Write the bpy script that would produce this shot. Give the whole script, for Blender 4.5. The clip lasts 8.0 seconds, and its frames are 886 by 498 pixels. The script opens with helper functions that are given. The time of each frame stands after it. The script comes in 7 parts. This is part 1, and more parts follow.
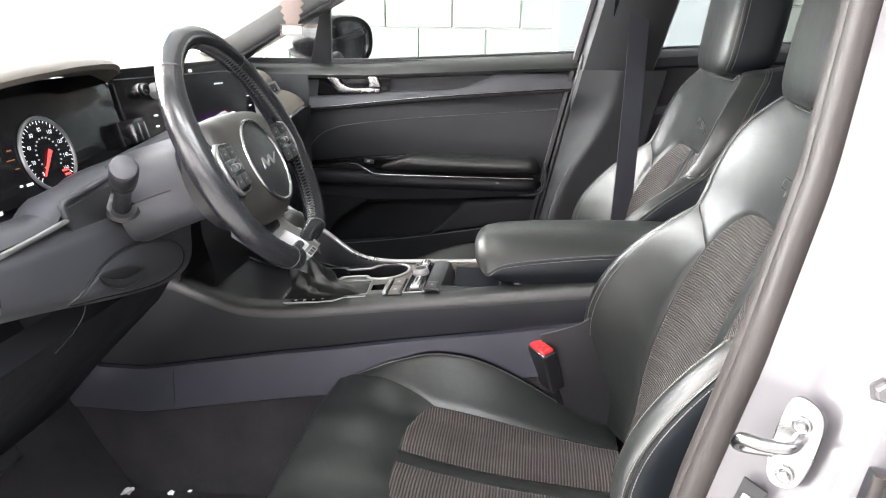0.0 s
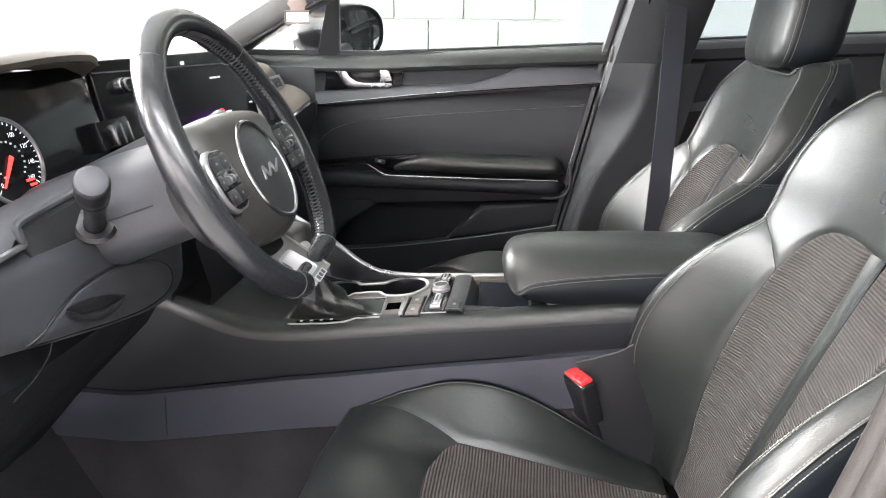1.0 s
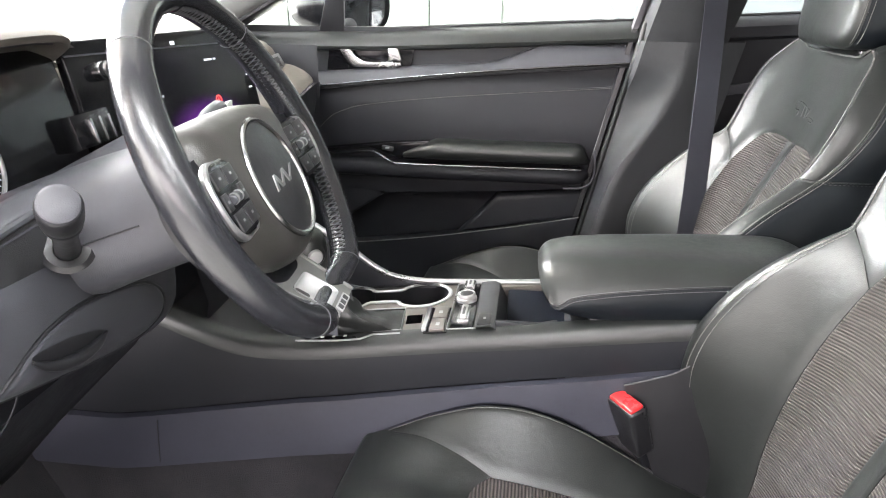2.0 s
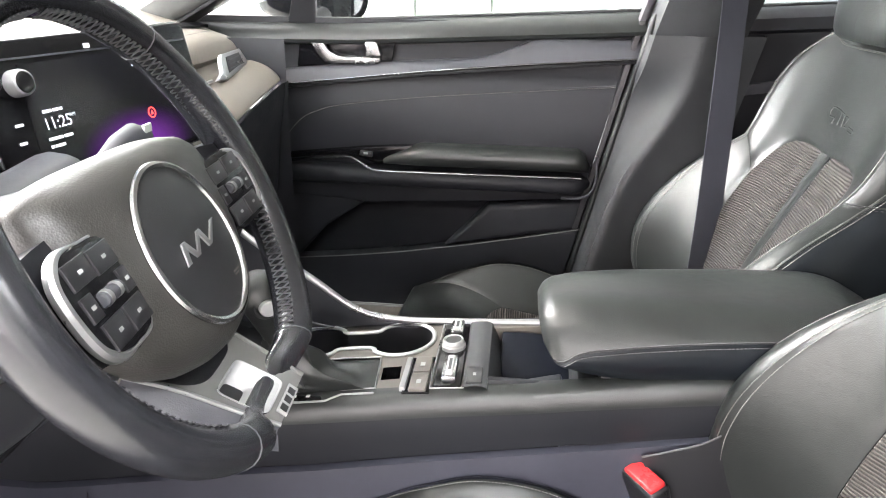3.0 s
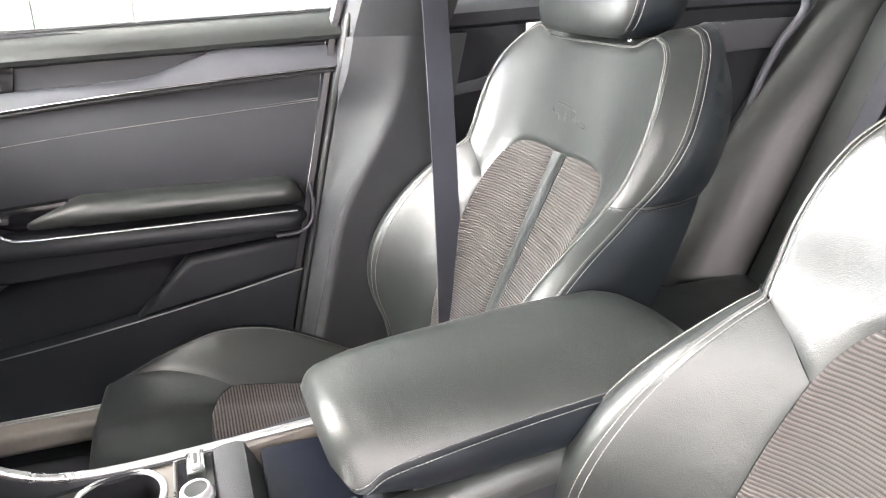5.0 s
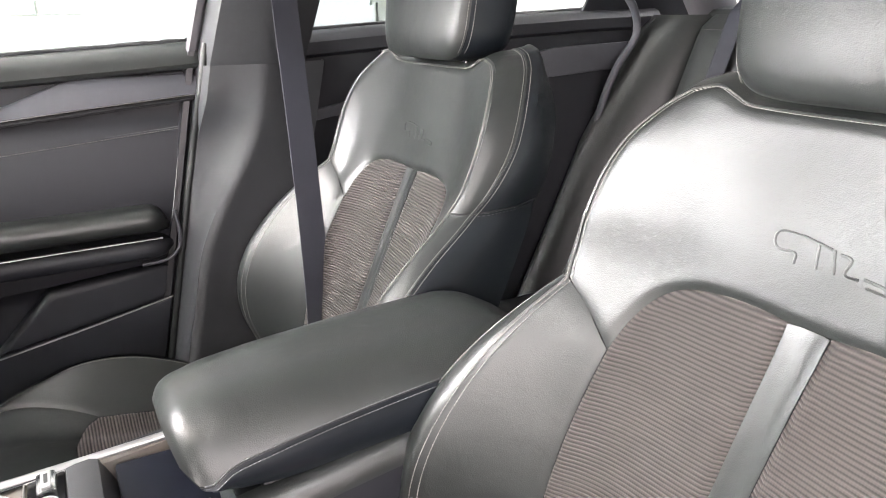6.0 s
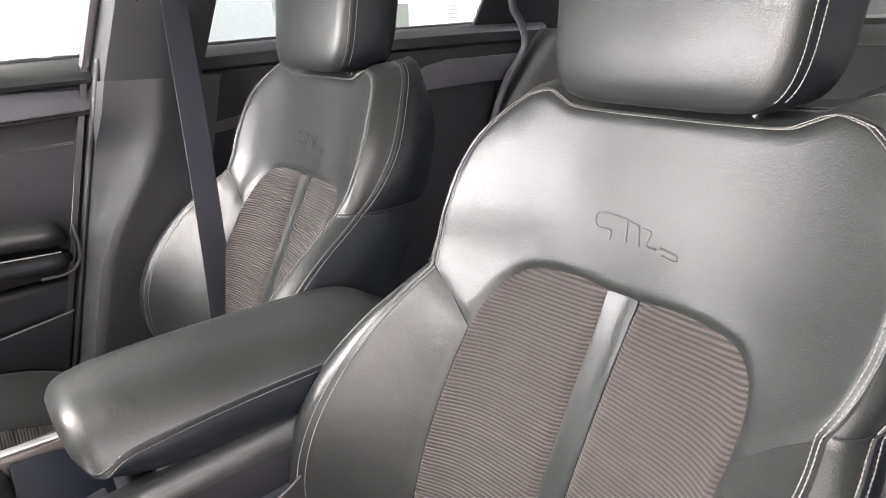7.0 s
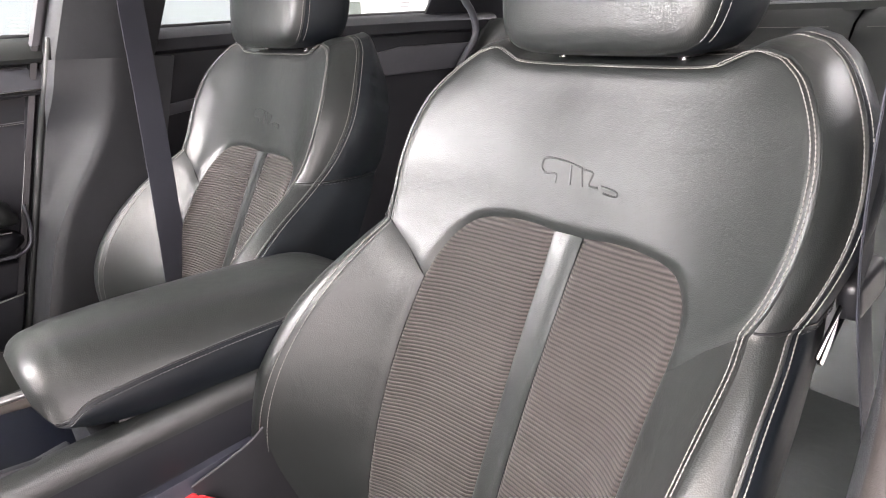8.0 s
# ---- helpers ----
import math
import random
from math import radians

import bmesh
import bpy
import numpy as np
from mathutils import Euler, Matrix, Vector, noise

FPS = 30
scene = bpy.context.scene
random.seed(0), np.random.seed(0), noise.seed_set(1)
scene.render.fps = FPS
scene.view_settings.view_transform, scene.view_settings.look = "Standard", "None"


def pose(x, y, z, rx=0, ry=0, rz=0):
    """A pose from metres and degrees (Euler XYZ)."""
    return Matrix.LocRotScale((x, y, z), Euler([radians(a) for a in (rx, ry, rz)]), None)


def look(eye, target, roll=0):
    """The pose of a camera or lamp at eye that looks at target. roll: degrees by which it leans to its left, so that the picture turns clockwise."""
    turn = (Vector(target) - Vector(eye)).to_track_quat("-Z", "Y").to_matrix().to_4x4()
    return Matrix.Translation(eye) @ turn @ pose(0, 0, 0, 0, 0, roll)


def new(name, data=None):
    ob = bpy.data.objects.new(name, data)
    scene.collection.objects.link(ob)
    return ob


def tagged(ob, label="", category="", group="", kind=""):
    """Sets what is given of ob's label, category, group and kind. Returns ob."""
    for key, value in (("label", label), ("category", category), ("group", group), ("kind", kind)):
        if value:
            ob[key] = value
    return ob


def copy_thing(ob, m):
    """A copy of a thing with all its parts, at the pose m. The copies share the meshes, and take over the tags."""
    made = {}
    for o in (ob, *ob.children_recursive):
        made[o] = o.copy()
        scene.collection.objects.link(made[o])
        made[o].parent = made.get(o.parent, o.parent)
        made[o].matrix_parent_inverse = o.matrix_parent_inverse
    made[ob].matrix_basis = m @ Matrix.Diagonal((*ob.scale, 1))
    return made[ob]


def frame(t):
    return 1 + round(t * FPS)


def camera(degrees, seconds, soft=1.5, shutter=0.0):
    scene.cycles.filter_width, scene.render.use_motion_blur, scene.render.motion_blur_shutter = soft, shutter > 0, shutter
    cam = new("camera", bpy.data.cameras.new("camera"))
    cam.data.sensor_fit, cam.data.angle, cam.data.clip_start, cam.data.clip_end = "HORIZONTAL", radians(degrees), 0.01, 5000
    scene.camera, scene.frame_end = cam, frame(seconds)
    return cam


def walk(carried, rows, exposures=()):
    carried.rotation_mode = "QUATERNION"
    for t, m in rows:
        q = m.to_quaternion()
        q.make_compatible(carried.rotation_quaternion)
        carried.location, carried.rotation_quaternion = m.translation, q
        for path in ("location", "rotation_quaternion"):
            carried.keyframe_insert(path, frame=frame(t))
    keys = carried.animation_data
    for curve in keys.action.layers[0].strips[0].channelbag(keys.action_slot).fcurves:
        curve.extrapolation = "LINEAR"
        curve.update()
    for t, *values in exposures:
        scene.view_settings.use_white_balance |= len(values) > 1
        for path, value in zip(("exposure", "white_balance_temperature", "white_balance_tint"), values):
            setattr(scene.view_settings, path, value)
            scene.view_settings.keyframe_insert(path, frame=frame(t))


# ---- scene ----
cam = camera(64.3, 8.0, soft=1.0)
METRES, EYE, TILT, LEAN, TURN = 1.09, 1.15, -16.0, -1.0, 9.0
PATH = [
    (0, (-0.065, 0.072, 1.179), (-0.304, 1.962, 0.569), 0.6),
    (0.5, (-0.082, 0.137, 1.17), (-0.329, 2.024, 0.554), 0.6),
    (1, (-0.118, 0.222, 1.167), (-0.369, 2.105, 0.541), 0.6),
    (2.5, (-0.21, 0.453, 1.168), (-0.412, 2.308, 0.447), 1.0),
    (3, (-0.21, 0.562, 1.175), (-0.4, 2.413, 0.443), 1.0),
    (3.5, (-0.199, 0.655, 1.169), (-0.385, 2.504, 0.429), 0.9),
    (4, (-0.195, 0.725, 1.164), (-0.184, 2.581, 0.42), 1.3),
    (4.5, (-0.217, 0.79, 1.164), (0.165, 2.611, 0.43), 1.1),
    (5, (-0.252, 0.825, 1.158), (0.406, 2.573, 0.441), -0.2),
    (5.2, (-0.25, 0.816, 1.147), (0.492, 2.54, 0.457), -0.3),
    (6.5, (-0.206, 0.683, 1.152), (0.793, 2.299, 0.528), -1.0),
    (7, (-0.207, 0.64, 1.15), (0.893, 2.197, 0.543), -1.1),
    (7.5, (-0.222, 0.611, 1.129), (0.935, 2.133, 0.543), -1.0),
    (8, (-0.238, 0.6, 1.103), (0.965, 2.084, 0.511), -0.8),
]
EXPOSURES = [(0.0, 0.97, 6450, 11), (1.0, 1.02, 6450, 11), (2.5, 1.4, 6500, 11), (3.0, 1.45, 6500, 11), (3.5, 1.4, 6450, 11), (4.0, 1.57, 6550, 11), (4.5, 1.93, 6550, 11), (5.0, 2.03, 6600, 12), (5.6, 1.55, 6600, 13), (6.5, 1.33, 6600, 16), (7.0, 1.13, 6650, 17), (8.0, 1.06, 6650, 18)]
walk(cam, [(t, look(eye, target, roll)) for t, eye, target, roll in PATH], EXPOSURES)

# ---- light ----
world = bpy.data.worlds.new("world")
scene.world = world
world.use_nodes = True
wn = world.node_tree.nodes
sky = wn.new("ShaderNodeTexSky")
sky.sky_type = "NISHITA"
sky.sun_disc = False
sky.sun_elevation = radians(42)
sky.sun_rotation = radians(250)
sky.air_density, sky.dust_density = 1.0, 4.0
world.node_tree.links.new(sky.outputs[0], wn["Background"].inputs[0])
wn["Background"].inputs[1].default_value = 0.15

sun = new("sun", bpy.data.lights.new("sun", "SUN"))
sun.data.energy, sun.data.angle, sun.data.color = 1.5, radians(12), (1.0, 0.97, 0.93)
sun.matrix_world = look((-6, 3, 6), (0, 1, 0.9))


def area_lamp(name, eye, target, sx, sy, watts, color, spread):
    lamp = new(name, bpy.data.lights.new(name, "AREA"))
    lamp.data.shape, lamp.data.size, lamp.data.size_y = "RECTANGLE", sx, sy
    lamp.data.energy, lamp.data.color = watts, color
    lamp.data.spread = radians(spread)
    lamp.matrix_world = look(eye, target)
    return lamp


# overcast daylight before the garage's open front; side and corner lamps are added fill
area_lamp("daylight_front", (-3.6, 1.5, 1.75), (-0.2, 1.3, 1.0), 4.8, 3.3, 470, (0.975, 0.985, 0.97), 120)
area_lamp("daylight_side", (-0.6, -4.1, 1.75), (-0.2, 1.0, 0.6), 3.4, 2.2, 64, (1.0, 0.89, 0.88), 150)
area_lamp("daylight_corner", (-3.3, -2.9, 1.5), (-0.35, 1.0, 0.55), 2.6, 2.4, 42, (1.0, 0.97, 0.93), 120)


# ---- materials ----
def nodes_of(name):
    m = bpy.data.materials.new(name)
    m.use_nodes = True
    return m, m.node_tree.nodes, m.node_tree.links, m.node_tree.nodes["Principled BSDF"]


def surface(name, color, rough, metal=0.0, spec=0.5, vary=0.2, vary_scale=9.0, grain=0.15, grain_scale=450.0,
            cells=False, coat=0.0, rough_vary=0.12, depth=0.0006, sheen=0.0, wrinkle=0.0):
    """A solid material: colour that drifts at two scales, uneven gloss and fine relief."""
    m, n, l, b = nodes_of(name)
    co = n.new("ShaderNodeTexCoord")
    big = n.new("ShaderNodeTexNoise")
    big.inputs["Scale"].default_value, big.inputs["Detail"].default_value = vary_scale, 4
    l.new(co.outputs["Object"], big.inputs["Vector"])
    mid = n.new("ShaderNodeTexNoise")
    mid.inputs["Scale"].default_value, mid.inputs["Detail"].default_value = vary_scale * 14, 3
    l.new(co.outputs["Object"], mid.inputs["Vector"])
    add = n.new("ShaderNodeMath")
    add.operation = "MULTIPLY_ADD"
    add.inputs[1].default_value = 0.35
    l.new(mid.outputs["Fac"], add.inputs[0])
    l.new(big.outputs["Fac"], add.inputs[2])
    tone = n.new("ShaderNodeMapRange")
    tone.inputs["From Min"].default_value, tone.inputs["From Max"].default_value = 0.4, 1.0
    tone.inputs["To Min"].default_value, tone.inputs["To Max"].default_value = 1 - vary, 1 + vary
    l.new(add.outputs[0], tone.inputs["Value"])
    mul = n.new("ShaderNodeVectorMath")
    mul.operation = "SCALE"
    mul.inputs[0].default_value = color
    l.new(tone.outputs[0], mul.inputs["Scale"])
    l.new(mul.outputs[0], b.inputs["Base Color"])
    rr = n.new("ShaderNodeMapRange")
    rr.inputs["From Min"].default_value, rr.inputs["From Max"].default_value = 0.4, 1.0
    rr.inputs["To Min"].default_value, rr.inputs["To Max"].default_value = max(0.02, rough - rough_vary), min(1, rough + rough_vary)
    l.new(add.outputs[0], rr.inputs["Value"])
    l.new(rr.outputs[0], b.inputs["Roughness"])
    b.inputs["Metallic"].default_value = metal
    b.inputs["Specular IOR Level"].default_value = spec
    b.inputs["Coat Weight"].default_value = coat
    b.inputs["Sheen Weight"].default_value = sheen
    if grain:
        if cells:
            g = n.new("ShaderNodeTexVoronoi")
            g.inputs["Scale"].default_value = grain_scale
            out = g.outputs["Distance"]
        else:
            g = n.new("ShaderNodeTexNoise")
            g.inputs["Scale"].default_value, g.inputs["Detail"].default_value = grain_scale, 3
            out = g.outputs["Fac"]
        l.new(co.outputs["Object"], g.inputs["Vector"])
        bump = n.new("ShaderNodeBump")
        bump.inputs["Strength"].default_value, bump.inputs["Distance"].default_value = grain, depth
        l.new(out, bump.inputs["Height"])
        l.new(bump.outputs[0], b.inputs["Normal"])
        if wrinkle:
            soft = n.new("ShaderNodeTexNoise")
            soft.inputs["Scale"].default_value, soft.inputs["Detail"].default_value, soft.inputs["Distortion"].default_value = 26, 5, 0.8
            l.new(co.outputs["Object"], soft.inputs["Vector"])
            crease = n.new("ShaderNodeBump")
            crease.inputs["Strength"].default_value, crease.inputs["Distance"].default_value = wrinkle, 0.004
            l.new(soft.outputs["Fac"], crease.inputs["Height"])
            fine = n.new("ShaderNodeTexNoise")
            fine.inputs["Scale"].default_value, fine.inputs["Detail"].default_value, fine.inputs["Distortion"].default_value = 520, 3, 0.8
            l.new(co.outputs["Object"], fine.inputs["Vector"])
            worn = n.new("ShaderNodeBump")
            worn.inputs["Strength"].default_value, worn.inputs["Distance"].default_value = wrinkle, 0.00035
            l.new(fine.outputs["Fac"], worn.inputs["Height"])
            l.new(crease.outputs[0], worn.inputs["Normal"])
            l.new(worn.outputs[0], bump.inputs["Normal"])
    return m


def ribbed(name, axis, pitch, light, dark):
    """A woven fabric with fine raised ribs that follow one another along an axis."""
    m, n, l, b = nodes_of(name)
    co = n.new("ShaderNodeTexCoord")
    sep = n.new("ShaderNodeSeparateXYZ")
    l.new(co.outputs["Object"], sep.inputs[0])
    wob = n.new("ShaderNodeTexNoise")
    wob.inputs["Scale"].default_value = 30
    l.new(co.outputs["Object"], wob.inputs["Vector"])
    off = n.new("ShaderNodeMath")
    off.operation = "MULTIPLY_ADD"
    off.inputs[1].default_value = 0.00004
    l.new(wob.outputs["Fac"], off.inputs[0])
    l.new(sep.outputs[axis], off.inputs[2])
    k = n.new("ShaderNodeMath")
    k.operation = "MULTIPLY"
    k.inputs[1].default_value = 2 * math.pi / pitch
    l.new(off.outputs[0], k.inputs[0])
    s = n.new("ShaderNodeMath")
    s.operation = "SINE"
    l.new(k.outputs[0], s.inputs[0])
    k2 = n.new("ShaderNodeMath")
    k2.operation = "MULTIPLY"
    k2.inputs[1].default_value = 2 * math.pi / 0.0024
    l.new(sep.outputs["Y"], k2.inputs[0])
    s2 = n.new("ShaderNodeMath")
    s2.operation = "SINE"
    l.new(k2.outputs[0], s2.inputs[0])
    h = n.new("ShaderNodeMath")
    h.operation = "MULTIPLY_ADD"
    h.inputs[1].default_value = 0.06
    l.new(s2.outputs[0], h.inputs[0])
    l.new(s.outputs[0], h.inputs[2])
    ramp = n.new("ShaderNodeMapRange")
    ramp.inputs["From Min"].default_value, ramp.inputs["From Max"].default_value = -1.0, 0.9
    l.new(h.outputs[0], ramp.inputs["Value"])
    # dark tone in the grooves, light tone on the ribs
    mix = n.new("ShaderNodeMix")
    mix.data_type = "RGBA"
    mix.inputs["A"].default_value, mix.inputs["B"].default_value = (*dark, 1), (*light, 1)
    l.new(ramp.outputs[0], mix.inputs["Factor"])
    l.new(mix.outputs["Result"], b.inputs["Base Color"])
    b.inputs["Roughness"].default_value = 0.78
    b.inputs["Specular IOR Level"].default_value = 0.3
    b.inputs["Sheen Weight"].default_value = 0.07
    bump = n.new("ShaderNodeBump")
    bump.inputs["Strength"].default_value, bump.inputs["Distance"].default_value = 0.7, 0.0008
    l.new(h.outputs[0], bump.inputs["Height"])
    l.new(bump.outputs[0], b.inputs["Normal"])
    return m


def glowing(name, color, strength, base=(0.01, 0.01, 0.01)):
    m, n, l, b = nodes_of(name)
    b.inputs["Base Color"].default_value = (*base, 1)
    b.inputs["Roughness"].default_value = 0.25
    b.inputs["Emission Color"].default_value = (*color, 1)
    b.inputs["Emission Strength"].default_value = strength
    return m


def clear_glass(name, tint):
    m, n, l, b = nodes_of(name)
    b.inputs["Base Color"].default_value = (*tint, 1)
    b.inputs["Roughness"].default_value = 0.0
    b.inputs["Transmission Weight"].default_value = 1.0
    b.inputs["IOR"].default_value = 1.45
    return m


LEATHER = surface("black_leather", (0.0135, 0.0151, 0.0148), 0.37, spec=0.58, wrinkle=0.20, grain=0.16, grain_scale=850, cells=True, rough_vary=0.07, depth=0.0009, vary=0.18)
# darker and bluer than black_leather, used on side faces of seats and armrest
LEATHER_SIDE = surface("smooth_navy_black_cover", (0.0062, 0.0085, 0.0118), 0.46, spec=0.34, wrinkle=0.08, grain=0.12, grain_scale=900, cells=True, rough_vary=0.06, depth=0.0006, vary=0.15)
LEATHER_WHEEL = surface("worn_wheel_leather", (0.015, 0.0155, 0.019), 0.25, spec=0.72, wrinkle=0.10, grain=0.10, grain_scale=900, cells=True, rough_vary=0.04, depth=0.0004, vary=0.08, vary_scale=5)
# one ribbed cloth in two tones, the cushion's ribs lighter than the backrest's
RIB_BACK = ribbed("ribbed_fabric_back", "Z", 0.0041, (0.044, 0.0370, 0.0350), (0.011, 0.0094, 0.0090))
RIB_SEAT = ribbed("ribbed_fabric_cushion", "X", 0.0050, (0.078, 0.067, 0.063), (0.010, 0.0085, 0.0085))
THREAD = surface("grey_thread", (0.15, 0.145, 0.137), 0.7, grain=0.3, grain_scale=2500, vary=0.1)
THREAD_MID = surface("mid_grey_thread", (0.075, 0.075, 0.08), 0.7, grain=0.3, grain_scale=2500, vary=0.1)
THREAD_DARK = surface("dark_thread", (0.045, 0.045, 0.05), 0.7, grain=0.3, grain_scale=2500, vary=0.1)
PLASTIC = surface("soft_black_plastic", (0.0125, 0.0132, 0.0165), 0.50, spec=0.30, grain=0.4, grain_scale=900, depth=0.0004)
PLASTIC_GREY = surface("dark_grey_plastic", (0.046, 0.047, 0.055), 0.48, spec=0.45, grain=0.4, grain_scale=900, depth=0.0004)
PLASTIC_NAVY = surface("navy_grey_plastic", (0.029, 0.030, 0.042), 0.50, spec=0.42, grain=0.4, grain_scale=900, depth=0.0004)
PLASTIC_HARD = surface("hard_black_plastic", (0.013, 0.013, 0.015), 0.38, spec=0.5, grain=0.35, grain_scale=1100, depth=0.0003)
TOP_GREY = surface("satin_warm_grey_plastic", (0.105, 0.094, 0.084), 0.42, spec=0.5, grain=0.25, grain_scale=900, depth=0.0003)
HUB_SKIN = surface("soft_hub_skin", (0.030, 0.0285, 0.0265), 0.42, spec=0.55, grain=0.3, grain_scale=700, cells=True, depth=0.0005)
DASH_SKIN = surface("grained_dash_skin", (0.105, 0.093, 0.078), 0.5, spec=0.45, grain=0.45, grain_scale=600, cells=True, depth=0.0006)
GLOSS = surface("piano_black", (0.005, 0.005, 0.006), 0.13, spec=0.28, grain=0.0, coat=0.0, rough_vary=0.04)
CHROME = surface("satin_chrome", (0.36, 0.36, 0.365), 0.24, metal=1.0, grain=0.05, grain_scale=900, vary=0.06, rough_vary=0.06)
SILVER = surface("silver_paint", (0.34, 0.34, 0.345), 0.34, metal=0.85, grain=0.06, grain_scale=1500, vary=0.06)
STEEL = surface("bright_steel", (0.33, 0.33, 0.335), 0.26, metal=1.0, grain=0.05, grain_scale=900, vary=0.1, rough_vary=0.06)
BRIGHT = surface("polished_chrome", (0.80, 0.80, 0.80), 0.10, metal=1.0, grain=0.0, vary=0.05, rough_vary=0.05)
BRIGHT_SATIN = surface("bright_satin_silver", (0.40, 0.40, 0.405), 0.36, metal=0.45, grain=0.0, vary=0.04, rough_vary=0.05)
RUBBER = surface("brown_grey_rubber", (0.024, 0.020, 0.019), 0.55, spec=0.35, grain=0.3, grain_scale=700)
PAINT = surface("light_grey_body_paint", (0.085, 0.081, 0.089), 0.30, spec=0.5, coat=0.5, grain=0.03, grain_scale=1800, vary=0.015, rough_vary=0.02)
CARPET = surface("dark_carpet", (0.029, 0.0278, 0.031), 0.95, spec=0.15, grain=1.0, grain_scale=700, depth=0.004, vary=0.35, vary_scale=14)
WEBBING = surface("belt_webbing", (0.030, 0.031, 0.041), 0.62, spec=0.35, grain=0.7, grain_scale=900, depth=0.0006)
HEADLINER = surface("light_grey_headliner", (0.76, 0.75, 0.72), 0.9, spec=0.2, grain=0.6, grain_scale=900, depth=0.001)
PILLAR_TRIM = surface("grained_pillar_trim", (0.034, 0.035, 0.038), 0.52, spec=0.36, grain=0.4, grain_scale=800, cells=True, depth=0.0005)
PILLAR_COVER = surface("mid_grey_pillar_cover", (0.065, 0.065, 0.064), 0.7, spec=0.3, grain=0.4, grain_scale=700)
SILL_BROWN = surface("brown_grey_sill_plastic", (0.16, 0.14, 0.125), 0.5, spec=0.4, grain=0.4, grain_scale=700)
PAD_BLUE = surface("navy_rubber_pad", (0.004, 0.005, 0.009), 0.40, spec=0.15, grain=0.3, grain_scale=900)
SPOKE_GREY = surface("satin_dark_silver", (0.17, 0.17, 0.165), 0.40, metal=0.35, grain=0.06, grain_scale=1500, vary=0.06)
RED = surface("red_buckle_button", (0.62, 0.035, 0.04), 0.35, spec=0.5, grain=0.1, grain_scale=900)
WHITE_PRINT = surface("white_print", (0.75, 0.75, 0.75), 0.5, grain=0.0, vary=0.05)
GREY_PRINT = surface("grey_print", (0.30, 0.31, 0.31), 0.6, grain=0.0, vary=0.05)
FLOOR_CONC = surface("sealed_concrete", (0.42, 0.41, 0.39), 0.45, spec=0.4, grain=0.4, grain_scale=120, vary=0.2, vary_scale=2)
WALL_PAINT = surface("mint_white_block_paint", (0.23, 0.262, 0.241), 0.55, spec=0.4, grain=0.5, grain_scale=160, depth=0.002, vary=0.05, vary_scale=3)
COLUMN_PAINT = surface("pale_blue_grey_paint", (0.22, 0.245, 0.255), 0.5, spec=0.4, grain=0.3, grain_scale=160, depth=0.001, vary=0.05, vary_scale=3)
DARK_WALL = surface("dark_grey_wall_paint", (0.035, 0.037, 0.04), 0.7, grain=0.3, grain_scale=90, depth=0.002, vary=0.1, vary_scale=2)
PLAIN_WHITE = surface("white_wall_paint", (0.80, 0.80, 0.78), 0.7, grain=0.3, grain_scale=90, depth=0.002, vary=0.06, vary_scale=2)
SCRAP_FILM = surface("shiny_clear_film", (0.6, 0.61, 0.63), 0.12, spec=0.8, grain=0.0, vary=0.2, coat=0.5)
CARDBOARD = surface("pink_brown_card", (0.17, 0.130, 0.118), 0.75, grain=0.3, grain_scale=500)
MIRROR = surface("mirror_glass", (0.52, 0.54, 0.55), 0.015, metal=1.0, grain=0.0, vary=0.0, rough_vary=0.0)
GLASS = clear_glass("window_glass", (0.97, 0.99, 0.98))
FILL_GLOW = glowing("fill_diffuser", (0.97, 0.99, 1.0), 32.0, (0.8, 0.8, 0.8))
DAYLIGHT = glowing("bright_outdoors", (1.0, 0.985, 0.97), 3.5, (0.5, 0.5, 0.5))
LIT_WHITE = glowing("lit_white_marking", (0.9, 0.93, 1.0), 0.9)
LIT_RED = glowing("lit_red_marking", (1.0, 0.06, 0.05), 1.4)
LIT_ORANGE = glowing("lit_orange_marking", (1.0, 0.30, 0.12), 0.22)


def display_material():
    """A dark screen whose picture has one soft violet glow low in its middle."""
    m, n, l, b = nodes_of("display_picture")
    co = n.new("ShaderNodeTexCoord")
    sub = n.new("ShaderNodeVectorMath")
    sub.operation = "SUBTRACT"
    sub.inputs[1].default_value = SCREEN_GLOW
    l.new(co.outputs["Object"], sub.inputs[0])
    sc = n.new("ShaderNodeVectorMath")
    sc.operation = "MULTIPLY"
    sc.inputs[1].default_value = (0.0, 9.5, 20.0)
    l.new(sub.outputs[0], sc.inputs[0])
    ln = n.new("ShaderNodeVectorMath")
    ln.operation = "LENGTH"
    l.new(sc.outputs[0], ln.inputs[0])
    fall = n.new("ShaderNodeMapRange")
    fall.interpolation_type = "SMOOTHSTEP"
    fall.inputs["From Min"].default_value, fall.inputs["From Max"].default_value = 1.0, 0.0
    fall.inputs["To Min"].default_value, fall.inputs["To Max"].default_value = 0.0, 0.20
    l.new(ln.outputs["Value"], fall.inputs["Value"])
    b.inputs["Base Color"].default_value = (0.006, 0.006, 0.008, 1)
    b.inputs["Roughness"].default_value = 0.16
    b.inputs["Specular IOR Level"].default_value = 0.25
    b.inputs["Emission Color"].default_value = (0.42, 0.07, 0.75, 1)
    l.new(fall.outputs[0], b.inputs["Emission Strength"])
    return m


# ---- building helpers ----
def thing(name, at, label, category, group="", kind=""):
    ob = new(name)
    ob.location = at
    ob.empty_display_size = 0.05
    return tagged(ob, label, category, group, kind)


def root_of(ob):
    while ob.parent:
        ob = ob.parent
    return ob


